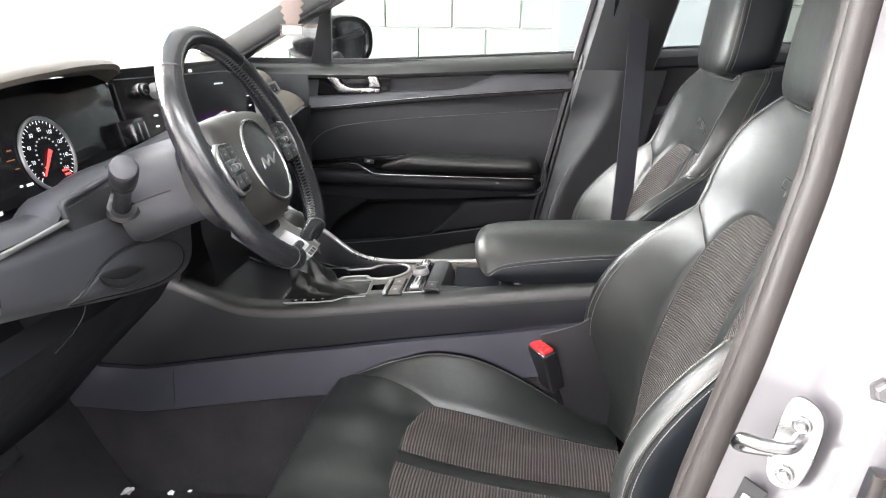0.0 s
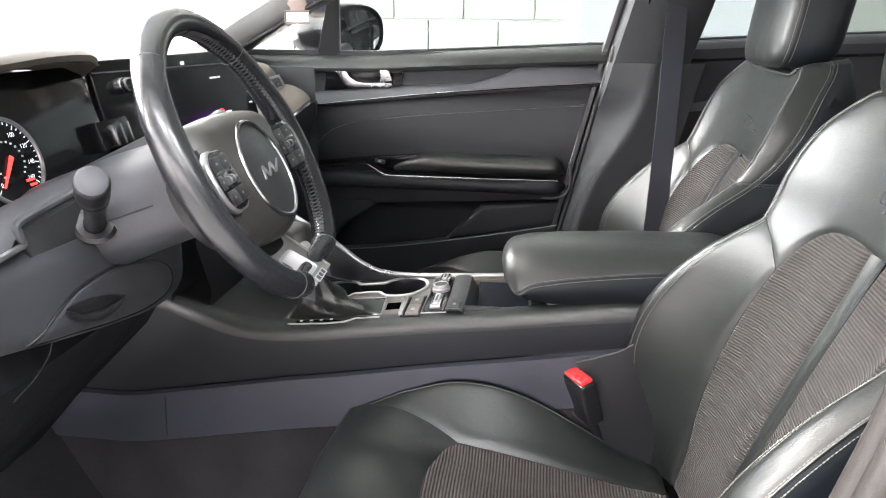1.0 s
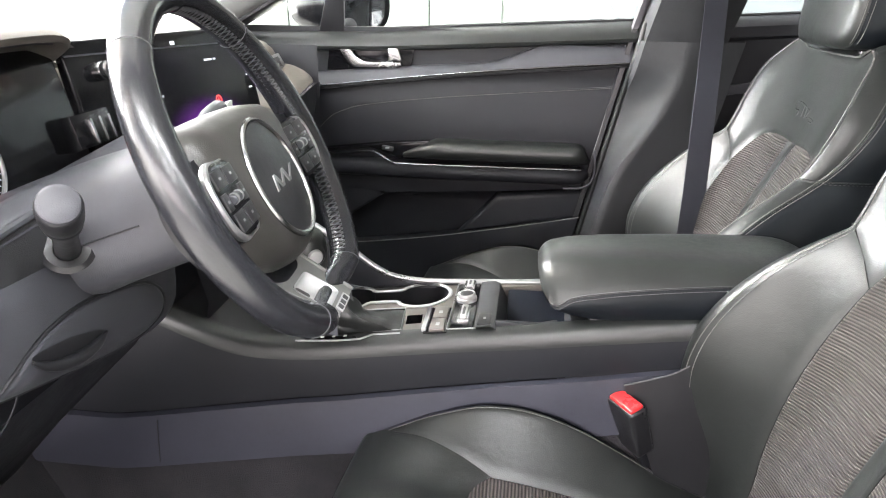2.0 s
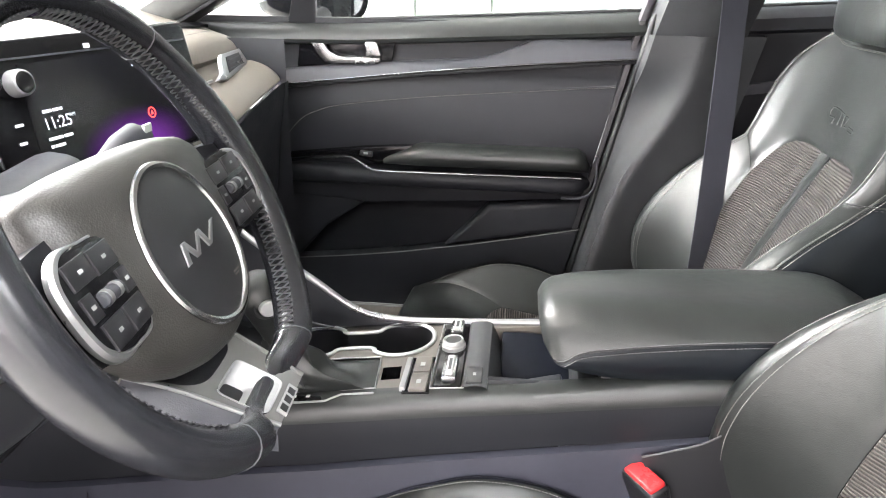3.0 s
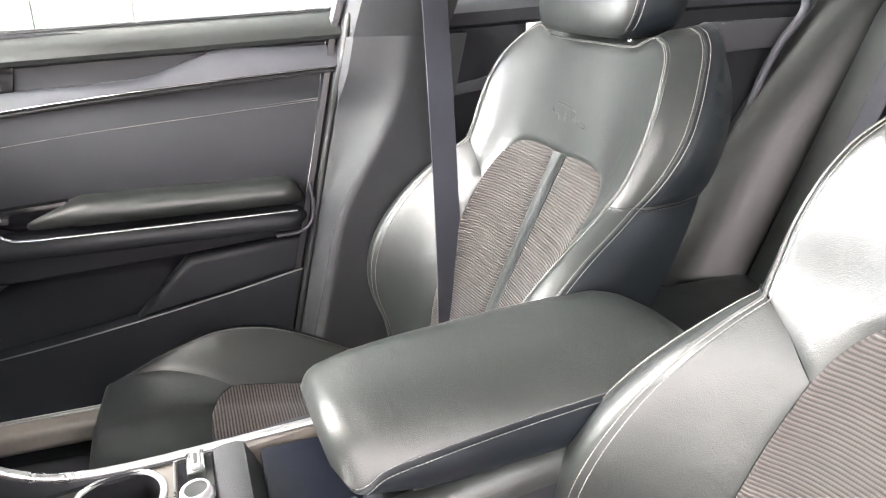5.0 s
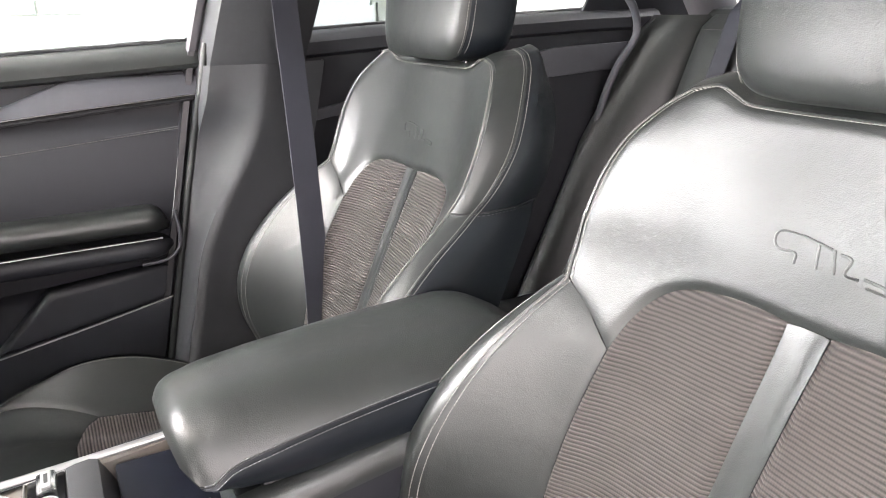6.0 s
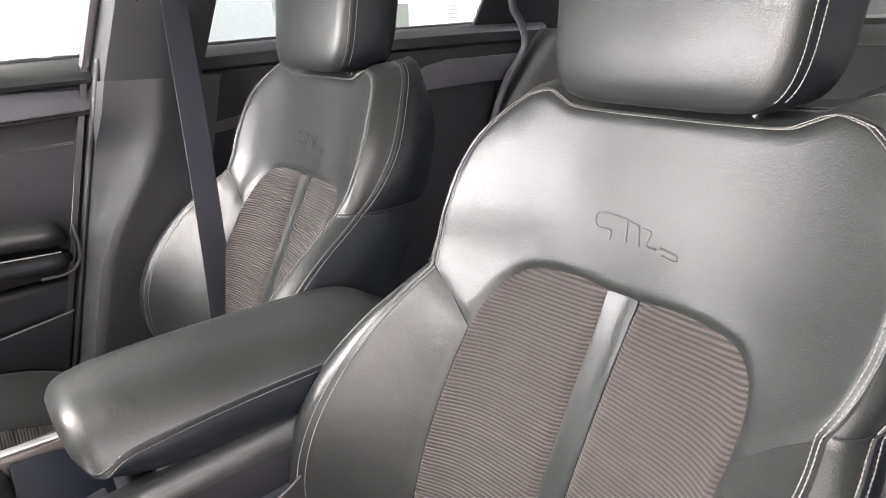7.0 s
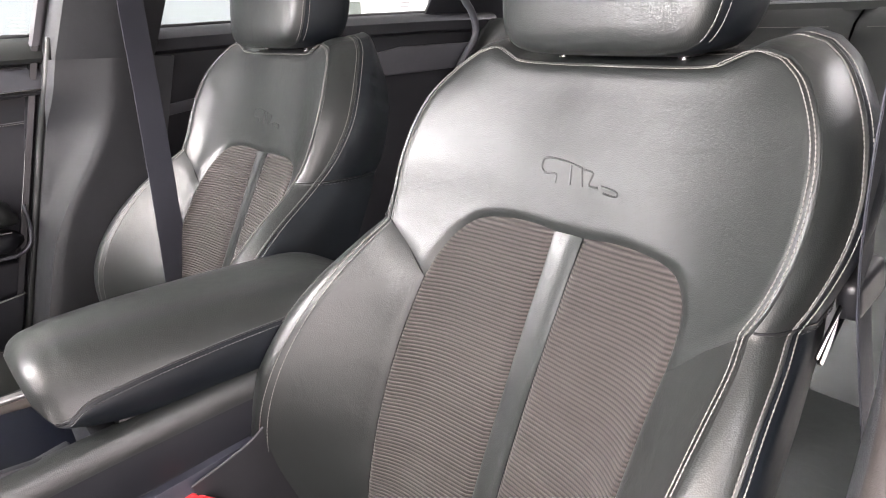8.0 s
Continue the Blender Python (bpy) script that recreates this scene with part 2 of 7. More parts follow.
def part(name, bm, material, parent=None, label="", smooth=True, at=None):
    """Links a bmesh, built in world places, as one mesh object under a thing or a part."""
    base = root_of(parent).location if parent else Vector(at or (0, 0, 0))
    for v in bm.verts:
        v.co -= base
    bmesh.ops.recalc_face_normals(bm, faces=bm.faces)
    me = bpy.data.meshes.new(name)
    bm.to_mesh(me)
    bm.free()
    if smooth:
        me.polygons.foreach_set("use_smooth", [True] * len(me.polygons))
        me.set_sharp_from_angle(angle=radians(40))
    me.materials.append(material)
    ob = new(name, me)
    if parent:
        ob.parent = parent
    else:
        ob.location = base
    return tagged(ob, label) if label else ob


def lerp_table(table):
    xs, ys = [a for a, _ in table], [b for _, b in table]
    return lambda v: float(np.interp(v, xs, ys))


def smooth_table(table):
    """A smooth curve through pairs (place, value)."""
    xs = np.array([a for a, _ in table], float)
    ys = np.array([b for _, b in table], float)
    d = np.gradient(ys, xs)

    def value(v):
        v = min(max(v, xs[0]), xs[-1])
        i = min(int(np.searchsorted(xs, v, side="right")) - 1, len(xs) - 2)
        h = xs[i + 1] - xs[i]
        t = (v - xs[i]) / h
        return float(ys[i] * (1 + 2 * t) * (1 - t) ** 2 + d[i] * h * t * (1 - t) ** 2 + ys[i + 1] * t * t * (3 - 2 * t) + d[i + 1] * h * t * t * (t - 1))
    return value


def spline(points, steps=8, closed=False):
    """Catmull-Rom through points of any dimension."""
    p = [np.array(q, float) for q in points]
    n = len(p)
    out = []
    for i in range(n if closed else n - 1):
        if closed:
            a, b, c, d = p[(i - 1) % n], p[i], p[(i + 1) % n], p[(i + 2) % n]
        else:
            b, c = p[i], p[i + 1]
            a = p[i - 1] if i else 2 * b - c
            d = p[i + 2] if i + 2 < n else 2 * c - b
        for k in range(steps):
            t = k / steps
            out.append(0.5 * (2 * b + (c - a) * t + (2 * a - 5 * b + 4 * c - d) * t * t + (3 * b - a - 3 * c + d) * t ** 3))
    if not closed:
        out.append(p[-1])
    return out


def resample(points, n):
    """n + 1 points evenly along a line of points."""
    p = np.array(points, float)
    s = np.concatenate([[0], np.cumsum(np.linalg.norm(np.diff(p, axis=0), axis=1))])
    want = np.linspace(0, s[-1], n + 1)
    return np.stack([np.interp(want, s, p[:, k]) for k in range(p.shape[1])], axis=1)


def grid_mesh(rows, wrap=False, cap=False):
    """A sheet through rows of points. wrap: each row closes on itself. cap: close the first and last row."""
    bm = bmesh.new()
    vs = [[bm.verts.new(tuple(q)) for q in r] for r in rows]
    w = len(vs[0])
    for a, b in zip(vs, vs[1:]):
        for j in range(w if wrap else w - 1):
            k = (j + 1) % w
            bm.faces.new((a[j], a[k], b[k], b[j]))
    if cap:
        bm.faces.new(vs[0])
        bm.faces.new(list(reversed(vs[-1])))
    return bm


def join(*meshes):
    """Several bmeshes into the first."""
    first = meshes[0]
    for m in meshes[1:]:
        tmp = bpy.data.meshes.new("tmp")
        m.to_mesh(tmp)
        m.free()
        first.from_mesh(tmp)
        bpy.data.meshes.remove(tmp)
    return first


def coons(bottom, top, left, right, place, nu, nv, sink=0.004, width=0.012):
    """A panel between four curves of a flat plan, lifted by place(a, b, sunk), with its borders sunk into the seams."""
    B, T, L, R = resample(bottom, nu), resample(top, nu), resample(left, nv), resample(right, nv)
    rows = []
    plan = np.zeros((nv + 1, nu + 1, 2))
    for j in range(nv + 1):
        t = j / nv
        for i in range(nu + 1):
            s = i / nu
            plan[j, i] = ((1 - t) * B[i] + t * T[i] + (1 - s) * L[j] + s * R[j]
                          - (1 - s) * (1 - t) * B[0] - s * (1 - t) * B[-1] - (1 - s) * t * T[0] - s * t * T[-1])
    edge = np.concatenate([plan[0], plan[-1], plan[:, 0], plan[:, -1]])
    for j in range(nv + 1):
        row = []
        for i in range(nu + 1):
            d = 0.0 if i in (0, nu) or j in (0, nv) else float(np.min(np.linalg.norm(edge - plan[j, i], axis=1)))
            k = max(0.0, 1 - d / width)
            row.append(place(plan[j, i, 0], plan[j, i, 1], sink * k * k))
        rows.append(row)
    return grid_mesh(rows)


def frames_along(points, closed=False, up=(0, 0, 1)):
    p = [Vector(q) for q in points]
    n = len(p)
    out = []
    normal = None
    for i in range(n):
        a = p[i - 1] if i or closed else p[i]
        b = p[(i + 1) % n] if i < n - 1 or closed else p[i]
        t = (b - a).normalized()
        if normal is None:
            u = Vector(up)
            if abs(t.dot(u)) > 0.95:
                u = Vector((1, 0, 0))
            normal = (u - t * u.dot(t)).normalized()
        else:
            normal = (normal - t * normal.dot(t)).normalized()
        out.append((p[i], t, normal, t.cross(normal)))
    return out


def tube(points, radius, sides=8, closed=False, flat=1.0, up=(0, 0, 1)):
    """A round bar along points; flat squeezes it along its first side. radius: a number or one for each point."""
    rows = []
    for i, (q, t, a, b) in enumerate(frames_along(points, closed, up)):
        r = radius[i] if isinstance(radius, (list, tuple)) else radius
        rows.append([q + (a * math.cos(k * 2 * math.pi / sides) * flat + b * math.sin(k * 2 * math.pi / sides)) * r for k in range(sides)])
    if closed:
        rows.append(rows[0])
        bm = grid_mesh(rows, wrap=True)
        bmesh.ops.remove_doubles(bm, verts=bm.verts, dist=1e-6)
        return bm
    return grid_mesh(rows, wrap=True, cap=True)


def stitching(points, pitch=0.0046, length=0.0040, r=0.00078, lift=(0, 0, 0)):
    """A row of single stitches along points."""
    p = np.array(points, float)
    s = np.concatenate([[0], np.cumsum(np.linalg.norm(np.diff(p, axis=0), axis=1))])
    verts, faces = [], []
    at = 0.0
    while at + length < s[-1]:
        a = Vector([np.interp(at, s, p[:, k]) for k in range(3)]) + Vector(lift)
        b = Vector([np.interp(at + length, s, p[:, k]) for k in range(3)]) + Vector(lift)
        t = (b - a).normalized()
        u = t.cross(Vector((0.31, 0.2, 0.93))).normalized()
        w = t.cross(u)
        k = len(verts)
        for q in (a, (a + b) / 2 , b):
            g = 1.0 if q is not a and q is not b else 0.5
            for m in range(4):
                verts.append(q + (u * math.cos(m * math.pi / 2) + w * math.sin(m * math.pi / 2)) * r * g)
        for o in (0, 4):
            for m in range(4):
                faces.append((k + o + m, k + o + (m + 1) % 4, k + o + 4 + (m + 1) % 4, k + o + 4 + m))
        faces += [(k, k + 1, k + 2, k + 3), (k + 8, k + 9, k + 10, k + 11)]
        at += pitch
    bm = bmesh.new()
    vs = [bm.verts.new(v) for v in verts]
    for f in faces:
        bm.faces.new([vs[i] for i in f])
    return bm


def rbox(center, size, bevel=0.004, seg=2, turn=None):
    """A block with rounded edges. turn: a pose for its turn about its centre."""
    bm = bmesh.new()
    bmesh.ops.create_cube(bm, size=1.0)
    for v in bm.verts:
        v.co = Vector((v.co.x * size[0], v.co.y * size[1], v.co.z * size[2]))
    if bevel:
        bmesh.ops.bevel(bm, geom=list(bm.edges), offset=min(bevel, 0.48 * min(size)), segments=seg, profile=0.6, affect="EDGES")
    m = Matrix.Translation(center) @ (turn or Matrix())
    bm.transform(m)
    return bm


def slab(outline, origin, u, v, depth, bevel=0.002, seg=2):
    """A plate: an outline of (a, b) in the plane of u and v, raised by depth along u x v, its upper edge rounded."""
    U, V = Vector(u).normalized(), Vector(v).normalized()
    N = U.cross(V)
    O = Vector(origin)
    bm = bmesh.new()
    lo = [bm.verts.new(O + U * a + V * b) for a, b in outline]
    f = bm.faces.new(lo)
    top = bmesh.ops.extrude_face_region(bm, geom=[f])
    tv = [g for g in top["geom"] if isinstance(g, bmesh.types.BMVert)]
    for w in tv:
        w.co += N * depth
    if bevel:
        te = [g for g in top["geom"] if isinstance(g, bmesh.types.BMEdge)]
        bmesh.ops.bevel(bm, geom=te, offset=bevel, segments=seg, profile=0.6, affect="EDGES")
    return bm


def ring_path(outline, origin, u, v, lift=0.0):
    U, V = Vector(u).normalized(), Vector(v).normalized()
    N = U.cross(V)
    return [Vector(origin) + U * a + V * b + N * lift for a, b in outline]


def oval(ra, rb, n=40, ca=0.0, cb=0.0, power=2.0):
    out = []
    for k in range(n):
        t = 2 * math.pi * k / n
        c, s = math.cos(t), math.sin(t)
        out.append((ca + ra * math.copysign(abs(c) ** (2 / power), c), cb + rb * math.copysign(abs(s) ** (2 / power), s)))
    return out


def lathe(profile, origin, axis, sides=24):
    """A turned body: profile of (radius, height) along an axis."""
    A = Vector(axis).normalized()
    U = A.orthogonal().normalized()
    V = A.cross(U)
    rows = [[Vector(origin) + A * h + (U * math.cos(2 * math.pi * k / sides) + V * math.sin(2 * math.pi * k / sides)) * max(r, 1e-5) for k in range(sides)] for r, h in profile]
    bm = grid_mesh(rows, wrap=True)
    bmesh.ops.remove_doubles(bm, verts=bm.verts, dist=2e-5)
    return bm


def fan(outer, toward):
    """Closes a ring of points with a slightly raised cap."""
    bm = bmesh.new()
    vs = [bm.verts.new(tuple(q)) for q in outer]
    c = bm.verts.new(tuple(toward))
    for a, b in zip(vs, vs[1:] + vs[:1]):
        bm.faces.new((a, b, c))
    return bm


def bands(curves, steps=1):
    """A sheet through several lines of the same count."""
    return grid_mesh([[tuple(q) for q in c] for c in curves])


# ---- the garage ----
def block_wall():
    """Painted blocks of 0.40 x 0.20 m in running bond on a backing wall."""
    back = part("wall_far", rbox((2.015, 4.52, 1.7), (7.97, 0.2, 3.4), 0.0), PLAIN_WHITE, None, smooth=False, at=(2.015, 4.52, 0))
    tagged(back, "mint white painted concrete block garage wall", "wall", "", "structure")
    bm = rbox((0, 0, 0), (0.392, 0.03, 0.192), 0.004, 1)
    me = bpy.data.meshes.new("brick")
    bm.to_mesh(me)
    bm.free()
    me.materials.append(WALL_PAINT)
    rng = random.Random(4)
    for row in range(4, 10):
        for k in range(-4, 6):
            x = 0.40 * k + (0.2 if row % 2 else 0.0) - 0.17
            if x > 1.9 and row % 2 == 0 and k == 5:
                continue
            ob = new("brick", me)
            ob.parent = back
            ob.location = (x - 2.015, -0.108 + rng.uniform(-0.0015, 0.0015), 0.152 + 0.2 * row + 0.1)
    return back


part("ground", rbox((0, 0.5, -0.05), (26, 22, 0.1), 0.0), FLOOR_CONC, None, "sealed grey concrete garage floor", False)["kind"] = "structure"
tagged(bpy.data.objects["ground"], category="floor")
block_wall()
tagged(part("pier", rbox((0.47, 3.86, 1.7), (0.92, 1.12, 3.4), 0.01), COLUMN_PAINT, None, "", False), "pale blue grey painted pier against the block wall", "pier", "", "structure")


def wall_with_opening(name, axis, at, a0, a1, o0, o1, top, label):
    """A plain wall across an axis, with one door opening from o0 to o1 up to top."""
    pieces = []
    for s, e, z0, z1 in ((a0, o0, 0, 3.4), (o1, a1, 0, 3.4), (o0, o1, top, 3.4)):
        c, w = (s + e) / 2, e - s
        if axis == "x":
            pieces.append(rbox((at, c, (z0 + z1) / 2), (0.2, w, z1 - z0), 0.0))
        else:
            pieces.append(rbox((c, at, (z0 + z1) / 2), (w, 0.2, z1 - z0), 0.0))
    ob = part(name, join(*pieces), PLAIN_WHITE, None, "", False)
    tagged(ob, label, "wall", "", "structure")


# unseen wall; its opening is only there for the side fill lamp
wall_with_opening("wall_near", "y", -4.3, -3.4, 5.8, -3.2, 1.2, 2.9, "white garage wall, out of view, with an opening for the side fill")
tagged(part("wall_back", rbox((5.9, 0.1, 1.7), (0.2, 8.6, 3.4), 0.0), DARK_WALL, None, "", False), "plain dark grey garage wall", "wall", "", "structure")
tagged(part("ceiling", rbox((2.1, 0.1, 3.5), (7.8, 9.0, 0.2), 0.0), PLAIN_WHITE, None, "", False), "plain white garage ceiling", "ceiling", "", "structure")


tagged(part("backdrop", rbox((-6.6, 7.6, 2.4), (9.0, 0.1, 5.2), 0.0), DAYLIGHT, None, "", False), "bright overexposed outdoors beyond the garage", "backdrop", "", "structure")


# unseen glowing panels, added to brighten the cabin from above
def ceiling_light(x, y):
    t = thing("ceiling_light", (x, y, 3.36), "added white overhead fill panel with a glowing diffuser", "light", "lights in the garage ceiling")
    part("frame", rbox((x, y, 3.37), (1.5, 0.42, 0.05), 0.01), PLAIN_WHITE, t)
    part("diffuser", rbox((x, y, 3.335), (1.4, 0.34, 0.02), 0.004), FILL_GLOW, t)
    return t


lamp_a = ceiling_light(1.5, -0.35)
for x, y in ((-0.2, -1.0), (1.5, -2.4), (3.6, -0.35), (3.6, 1.6)):
    copy_thing(lamp_a, pose(x, y, 3.36))


# ---- the car's shell ----
shell = thing("car_body", (0.1, 1.43, 0.0), "light grey sedan body shell with the driver's door open", "car")


def pillar_x(z):
    """The line where the driver's door opening meets the middle pillar."""
    return float(np.interp(z, [0.20, 0.757, 1.058, 1.20, 1.40], [0.005, 0.108, 0.179, 0.198, 0.215]))


def body_side(y_mid, sign):
    """Rows of the painted middle pillar: from the seal outward."""
    rows = []
    for k in range(29):
        z = 0.20 + k * 0.042
        x = pillar_x(z)
        lean = max(0, z - 0.9) * 0.12
        prof = ((-0.012, 0.668), (0.004, 0.655), (0.030, 0.640), (0.052, 0.618), (0.066, 0.595), (0.074, 0.578), (0.092, 0.568), (0.20, 0.565), (0.34, 0.567))
        rows.append([(x + a, (b + lean) if sign > 0 else 2 * y_mid - (b + lean), z) for a, b in prof])
    return rows


part("middle_pillar", grid_mesh(body_side(1.43, 1)), PAINT, shell, "light grey painted door pillar")
seal_path = [(pillar_x(z) - 0.004, 0.668 + max(0, z - 0.9) * 0.12, z) for z in np.linspace(0.26, 1.36, 45)]
lip_path = [(pillar_x(z) + 0.000, 0.695 + max(0, z - 0.9) * 0.12, z) for z in np.linspace(0.26, 1.36, 45)]
seal = part("door_seal", tube(seal_path, 0.0135, 12), RUBBER, shell, "brown grey rubber door seal")
part("seal_lip", tube(lip_path, 0.0140, 12), RUBBER, seal)
part("pillar_trim", grid_mesh([[(pillar_x(z) + 0.004 + a, b + max(0, z - 0.9) * 0.12, z) for a, b in ((0.0, 0.700), (0.02, 0.718), (0.06, 0.732), (0.14, 0.738), (0.22, 0.735), (0.26, 0.71))] for z in np.linspace(0.22, 1.38, 25)]), PILLAR_TRIM, shell, "dark grey grained inner pillar trim")
# sills, roof, floor and the closing panels
for y, n in ((0.60, "left_sill"), (2.26, "right_sill")):
    part(n, rbox((-0.1, y, 0.25), (2.3, 0.16, 0.20), 0.03, 3), PAINT, shell)
part("sill_plate", rbox((-0.52, 2.135, 0.365), (1.05, 0.07, 0.045), 0.014, 3), SILL_BROWN, shell, "brown grey sill plate")
for dy in (0.006, 0.016):
    part("sill_line", tube([(-1.0, 2.135 + dy, 0.3885), (-0.02, 2.135 + dy, 0.3885)], 0.0022, 6), SILVER, shell, "bright sill plate line")
part("sill_trim", rbox((-0.42, 0.69, 0.345), (1.05, 0.06, 0.03), 0.012, 3), PLASTIC_HARD, shell, "black plastic sill trim")


def roof_rows(drop):
    rows = []
    for x in np.linspace(-0.42, 1.35, 19):
        crown = 1.46 - 0.10 * ((x - 0.35) / 0.9) ** 2
        rows.append([(x, 1.43 + s, crown - 0.10 * (abs(s) / 0.62) ** 3 - drop) for s in np.linspace(-0.62, 0.62, 15)])
    return rows


part("roof", grid_mesh(roof_rows(0.0)), PAINT, shell)
part("headliner", grid_mesh(roof_rows(0.035)), HEADLINER, shell, "light grey fabric headliner")
part("rear_panel", rbox((1.62, 1.43, 0.6), (0.06, 1.6, 0.9), 0.02), PAINT, shell)
part("rear_shelf", rbox((1.45, 1.43, 1.03), (0.42, 1.36, 0.03), 0.01), CARPET, shell, "black carpet rear shelf")
part("firewall", rbox((-1.16, 1.43, 0.62), (0.05, 1.62, 0.88), 0.01), PLASTIC_HARD, shell)
part("cowl", rbox((-1.46, 1.43, 1.03), (0.30, 1.5, 0.05), 0.02), PLASTIC_HARD, shell)


def bar_between(p, q, w, d):
    """A pillar bar from p to q, w along the car and d across it."""
    p, q = Vector(p), Vector(q)
    rows = []
    for k in range(9):
        c = p.lerp(q, k / 8)
        rows.append([(c.x + a * w, c.y + b * d, c.z) for a, b in oval(0.5, 0.5, 14, power=3.0)])
    return grid_mesh(rows, wrap=True, cap=True)


for s in (1, -1):
    part("front_pillar", bar_between((-1.16, 1.43 + s * 0.735, 1.00), (-0.36, 1.43 + s * 0.60, 1.41), 0.15, 0.075), PILLAR_COVER if s > 0 else PAINT, shell, "grey front roof pillar")
    if s > 0:
        part("pillar_edge", bar_between((-1.082, 1.43 + s * 0.738, 1.00), (-0.285, 1.43 + s * 0.603, 1.41), 0.030, 0.085), PLASTIC_HARD, shell, "black edge of the front pillar")
    part("rear_pillar", bar_between((1.52, 1.43 + s * 0.70, 0.98), (1.08, 1.43 + s * 0.58, 1.40), 0.16, 0.07), PAINT, shell)
    part("roof_rail", tube(spline([(-0.40, 1.43 + s * 0.60, 1.40), (0.3, 1.43 + s * 0.60, 1.44), (1.12, 1.43 + s * 0.585, 1.38)], 8), 0.032, 10), PLASTIC_GREY, shell)


def pane(name, corners, label):
    """A thin sheet of window glass through four corners."""
    a, b, c, d = [Vector(p) for p in corners]
    n = (b - a).cross(d - a).normalized()
    bm = bmesh.new()
    near = [bm.verts.new(p) for p in (a, b, c, d)]
    far = [bm.verts.new(p - n * 0.004) for p in (a, b, a + (b - a) + (d - a) + (c - b - d + a), d)]
    bm.faces.new(near)
    bm.faces.new(far[::-1])
    for i in range(4):
        bm.faces.new((near[i], near[(i + 1) % 4], far[(i + 1) % 4], far[i]))
    ob = part(name, bm, GLASS, shell, label)
    ob.visible_shadow = False
    return ob


pane("windshield", ((-1.36, 0.76, 1.065), (-1.36, 2.10, 1.065), (-0.42, 1.99, 1.42), (-0.42, 0.87, 1.42)), "clear windshield")
pane("rear_window", ((1.62, 0.80, 1.02), (1.62, 2.06, 1.02), (1.24, 1.98, 1.37), (1.24, 0.88, 1.37)), "clear rear window")

# carpeted floor, raised towards the pedals
rows = []
for x in np.linspace(-1.14, 1.30, 50):
    row = []
    for y in np.linspace(0.68, 2.18, 36):
        z = 0.225 + 0.006 * noise.noise((x * 7, y * 7, 0.3))
        z += 0.42 * max(0.0, (-0.86 - x) / 0.28) ** 1.3
        row.append((x, y, z))
    rows.append(row)
tagged(part("floor_carpet", grid_mesh(rows), CARPET), "dark charcoal carpet on the car floor", "carpet", "", "structure")


# ---- passenger side: middle pillar trim, rear door ----
def far_edge(z):
    return 0.061 + (z - 1.10) * 0.218


trim = thing("pillar_cover", (0.1, 2.17, 0.2), "dark grey grained plastic cover of the passenger's middle pillar", "pillar trim")
ridge = smooth_table([(0.30, 0.015), (0.60, 0.02), (0.72, 0.024), (0.80, 0.045), (0.88, 0.075), (0.96, 0.092), (1.05, 0.09), (1.30, 0.085)])
rows = []
for z in np.linspace(0.28, 1.0605, 40):
    x, r = far_edge(z), ridge(z)
    fade = max(0.0, min(1.0, (z - 0.915) / 0.095))
    deep = 1 - 0.85 * fade * fade * (3 - 2 * fade)
    face = lambda u: 2.103 + 0.050 * (1 - u) * deep + 0.010 * deep * math.sin(math.pi * u) * (1 if z > 0.78 else 0.4)
    rows.append([(x - 0.004, 2.185, z), (x + 0.002, 2.103 + 0.062 * deep + 0.02 * (1 - deep), z), (x + 0.010, face(0.0), z)] + [(x + 0.012 + r * u, face(u), z) for u in (0.2, 0.4, 0.6, 0.8)]
                + [(x + 0.008 + r, 2.1025 + 0.004 * deep, z), (x + 0.018 + r, 2.1015, z), (x + 0.030 + r, 2.1030, z), (x + 0.046 + r, 2.1075, z), (x + 0.075 + r, 2.1150, z), (x + 0.24, 2.135, z), (x + 0.25, 2.18, z)])
part("lower_cover", grid_mesh(rows), PILLAR_TRIM, trim)
rows = []
for z in np.linspace(1.0590, 1.40, 20):
    x = far_edge(z)
    y = 2.1165 - (z - 1.062) * 0.36
    rows.append([(x - 0.004, y + 0.06, z), (x + 0.002, y + 0.030, z), (x + 0.012, y + 0.006, z), (x + 0.05, y - 0.002, z), (x + 0.10, y - 0.006, z), (x + 0.16, y, z), (x + 0.20, y + 0.02, z), (x + 0.21, y + 0.06, z)])
part("upper_cover", grid_mesh(rows), PILLAR_TRIM, trim)
part("cover_seam", tube([Vector(p) + Vector((0, -0.0005, -0.001)) for p in rows[0][2:-2]], 0.0012, 6), PLASTIC_HARD, trim)
slot = oval(0.034, 0.080, 30, power=3.0)
# added block that keeps background light from leaking through the cover joint
part("cover_backing", rbox((0.165, 2.175, 1.06), (0.17, 0.05, 0.02), 0.004), PLASTIC_HARD, trim)
part("belt_guide", slab(slot, (0.162, 2.062, 1.218), (1, 0, 0), (0, -0.34, 0.94), 0.003, 0.002), GLOSS, trim, "black recessed belt guide")
part("gap_seal", tube([(far_edge(z) - 0.012, 2.185, z) for z in np.linspace(0.3, 1.12, 30)], 0.010, 10), PLASTIC_HARD, trim, "black door gap seal")
part("door_gap", grid_mesh([[(far_edge(z) - 0.024, 2.180, z), (far_edge(z) - 0.021, 2.166, z), (far_edge(z) - 0.010, 2.165, z), (far_edge(z) - 0.007, 2.180, z)] for z in np.linspace(0.40, 1.085, 30)]), PLASTIC_HARD, trim, "black gap at the door edge")
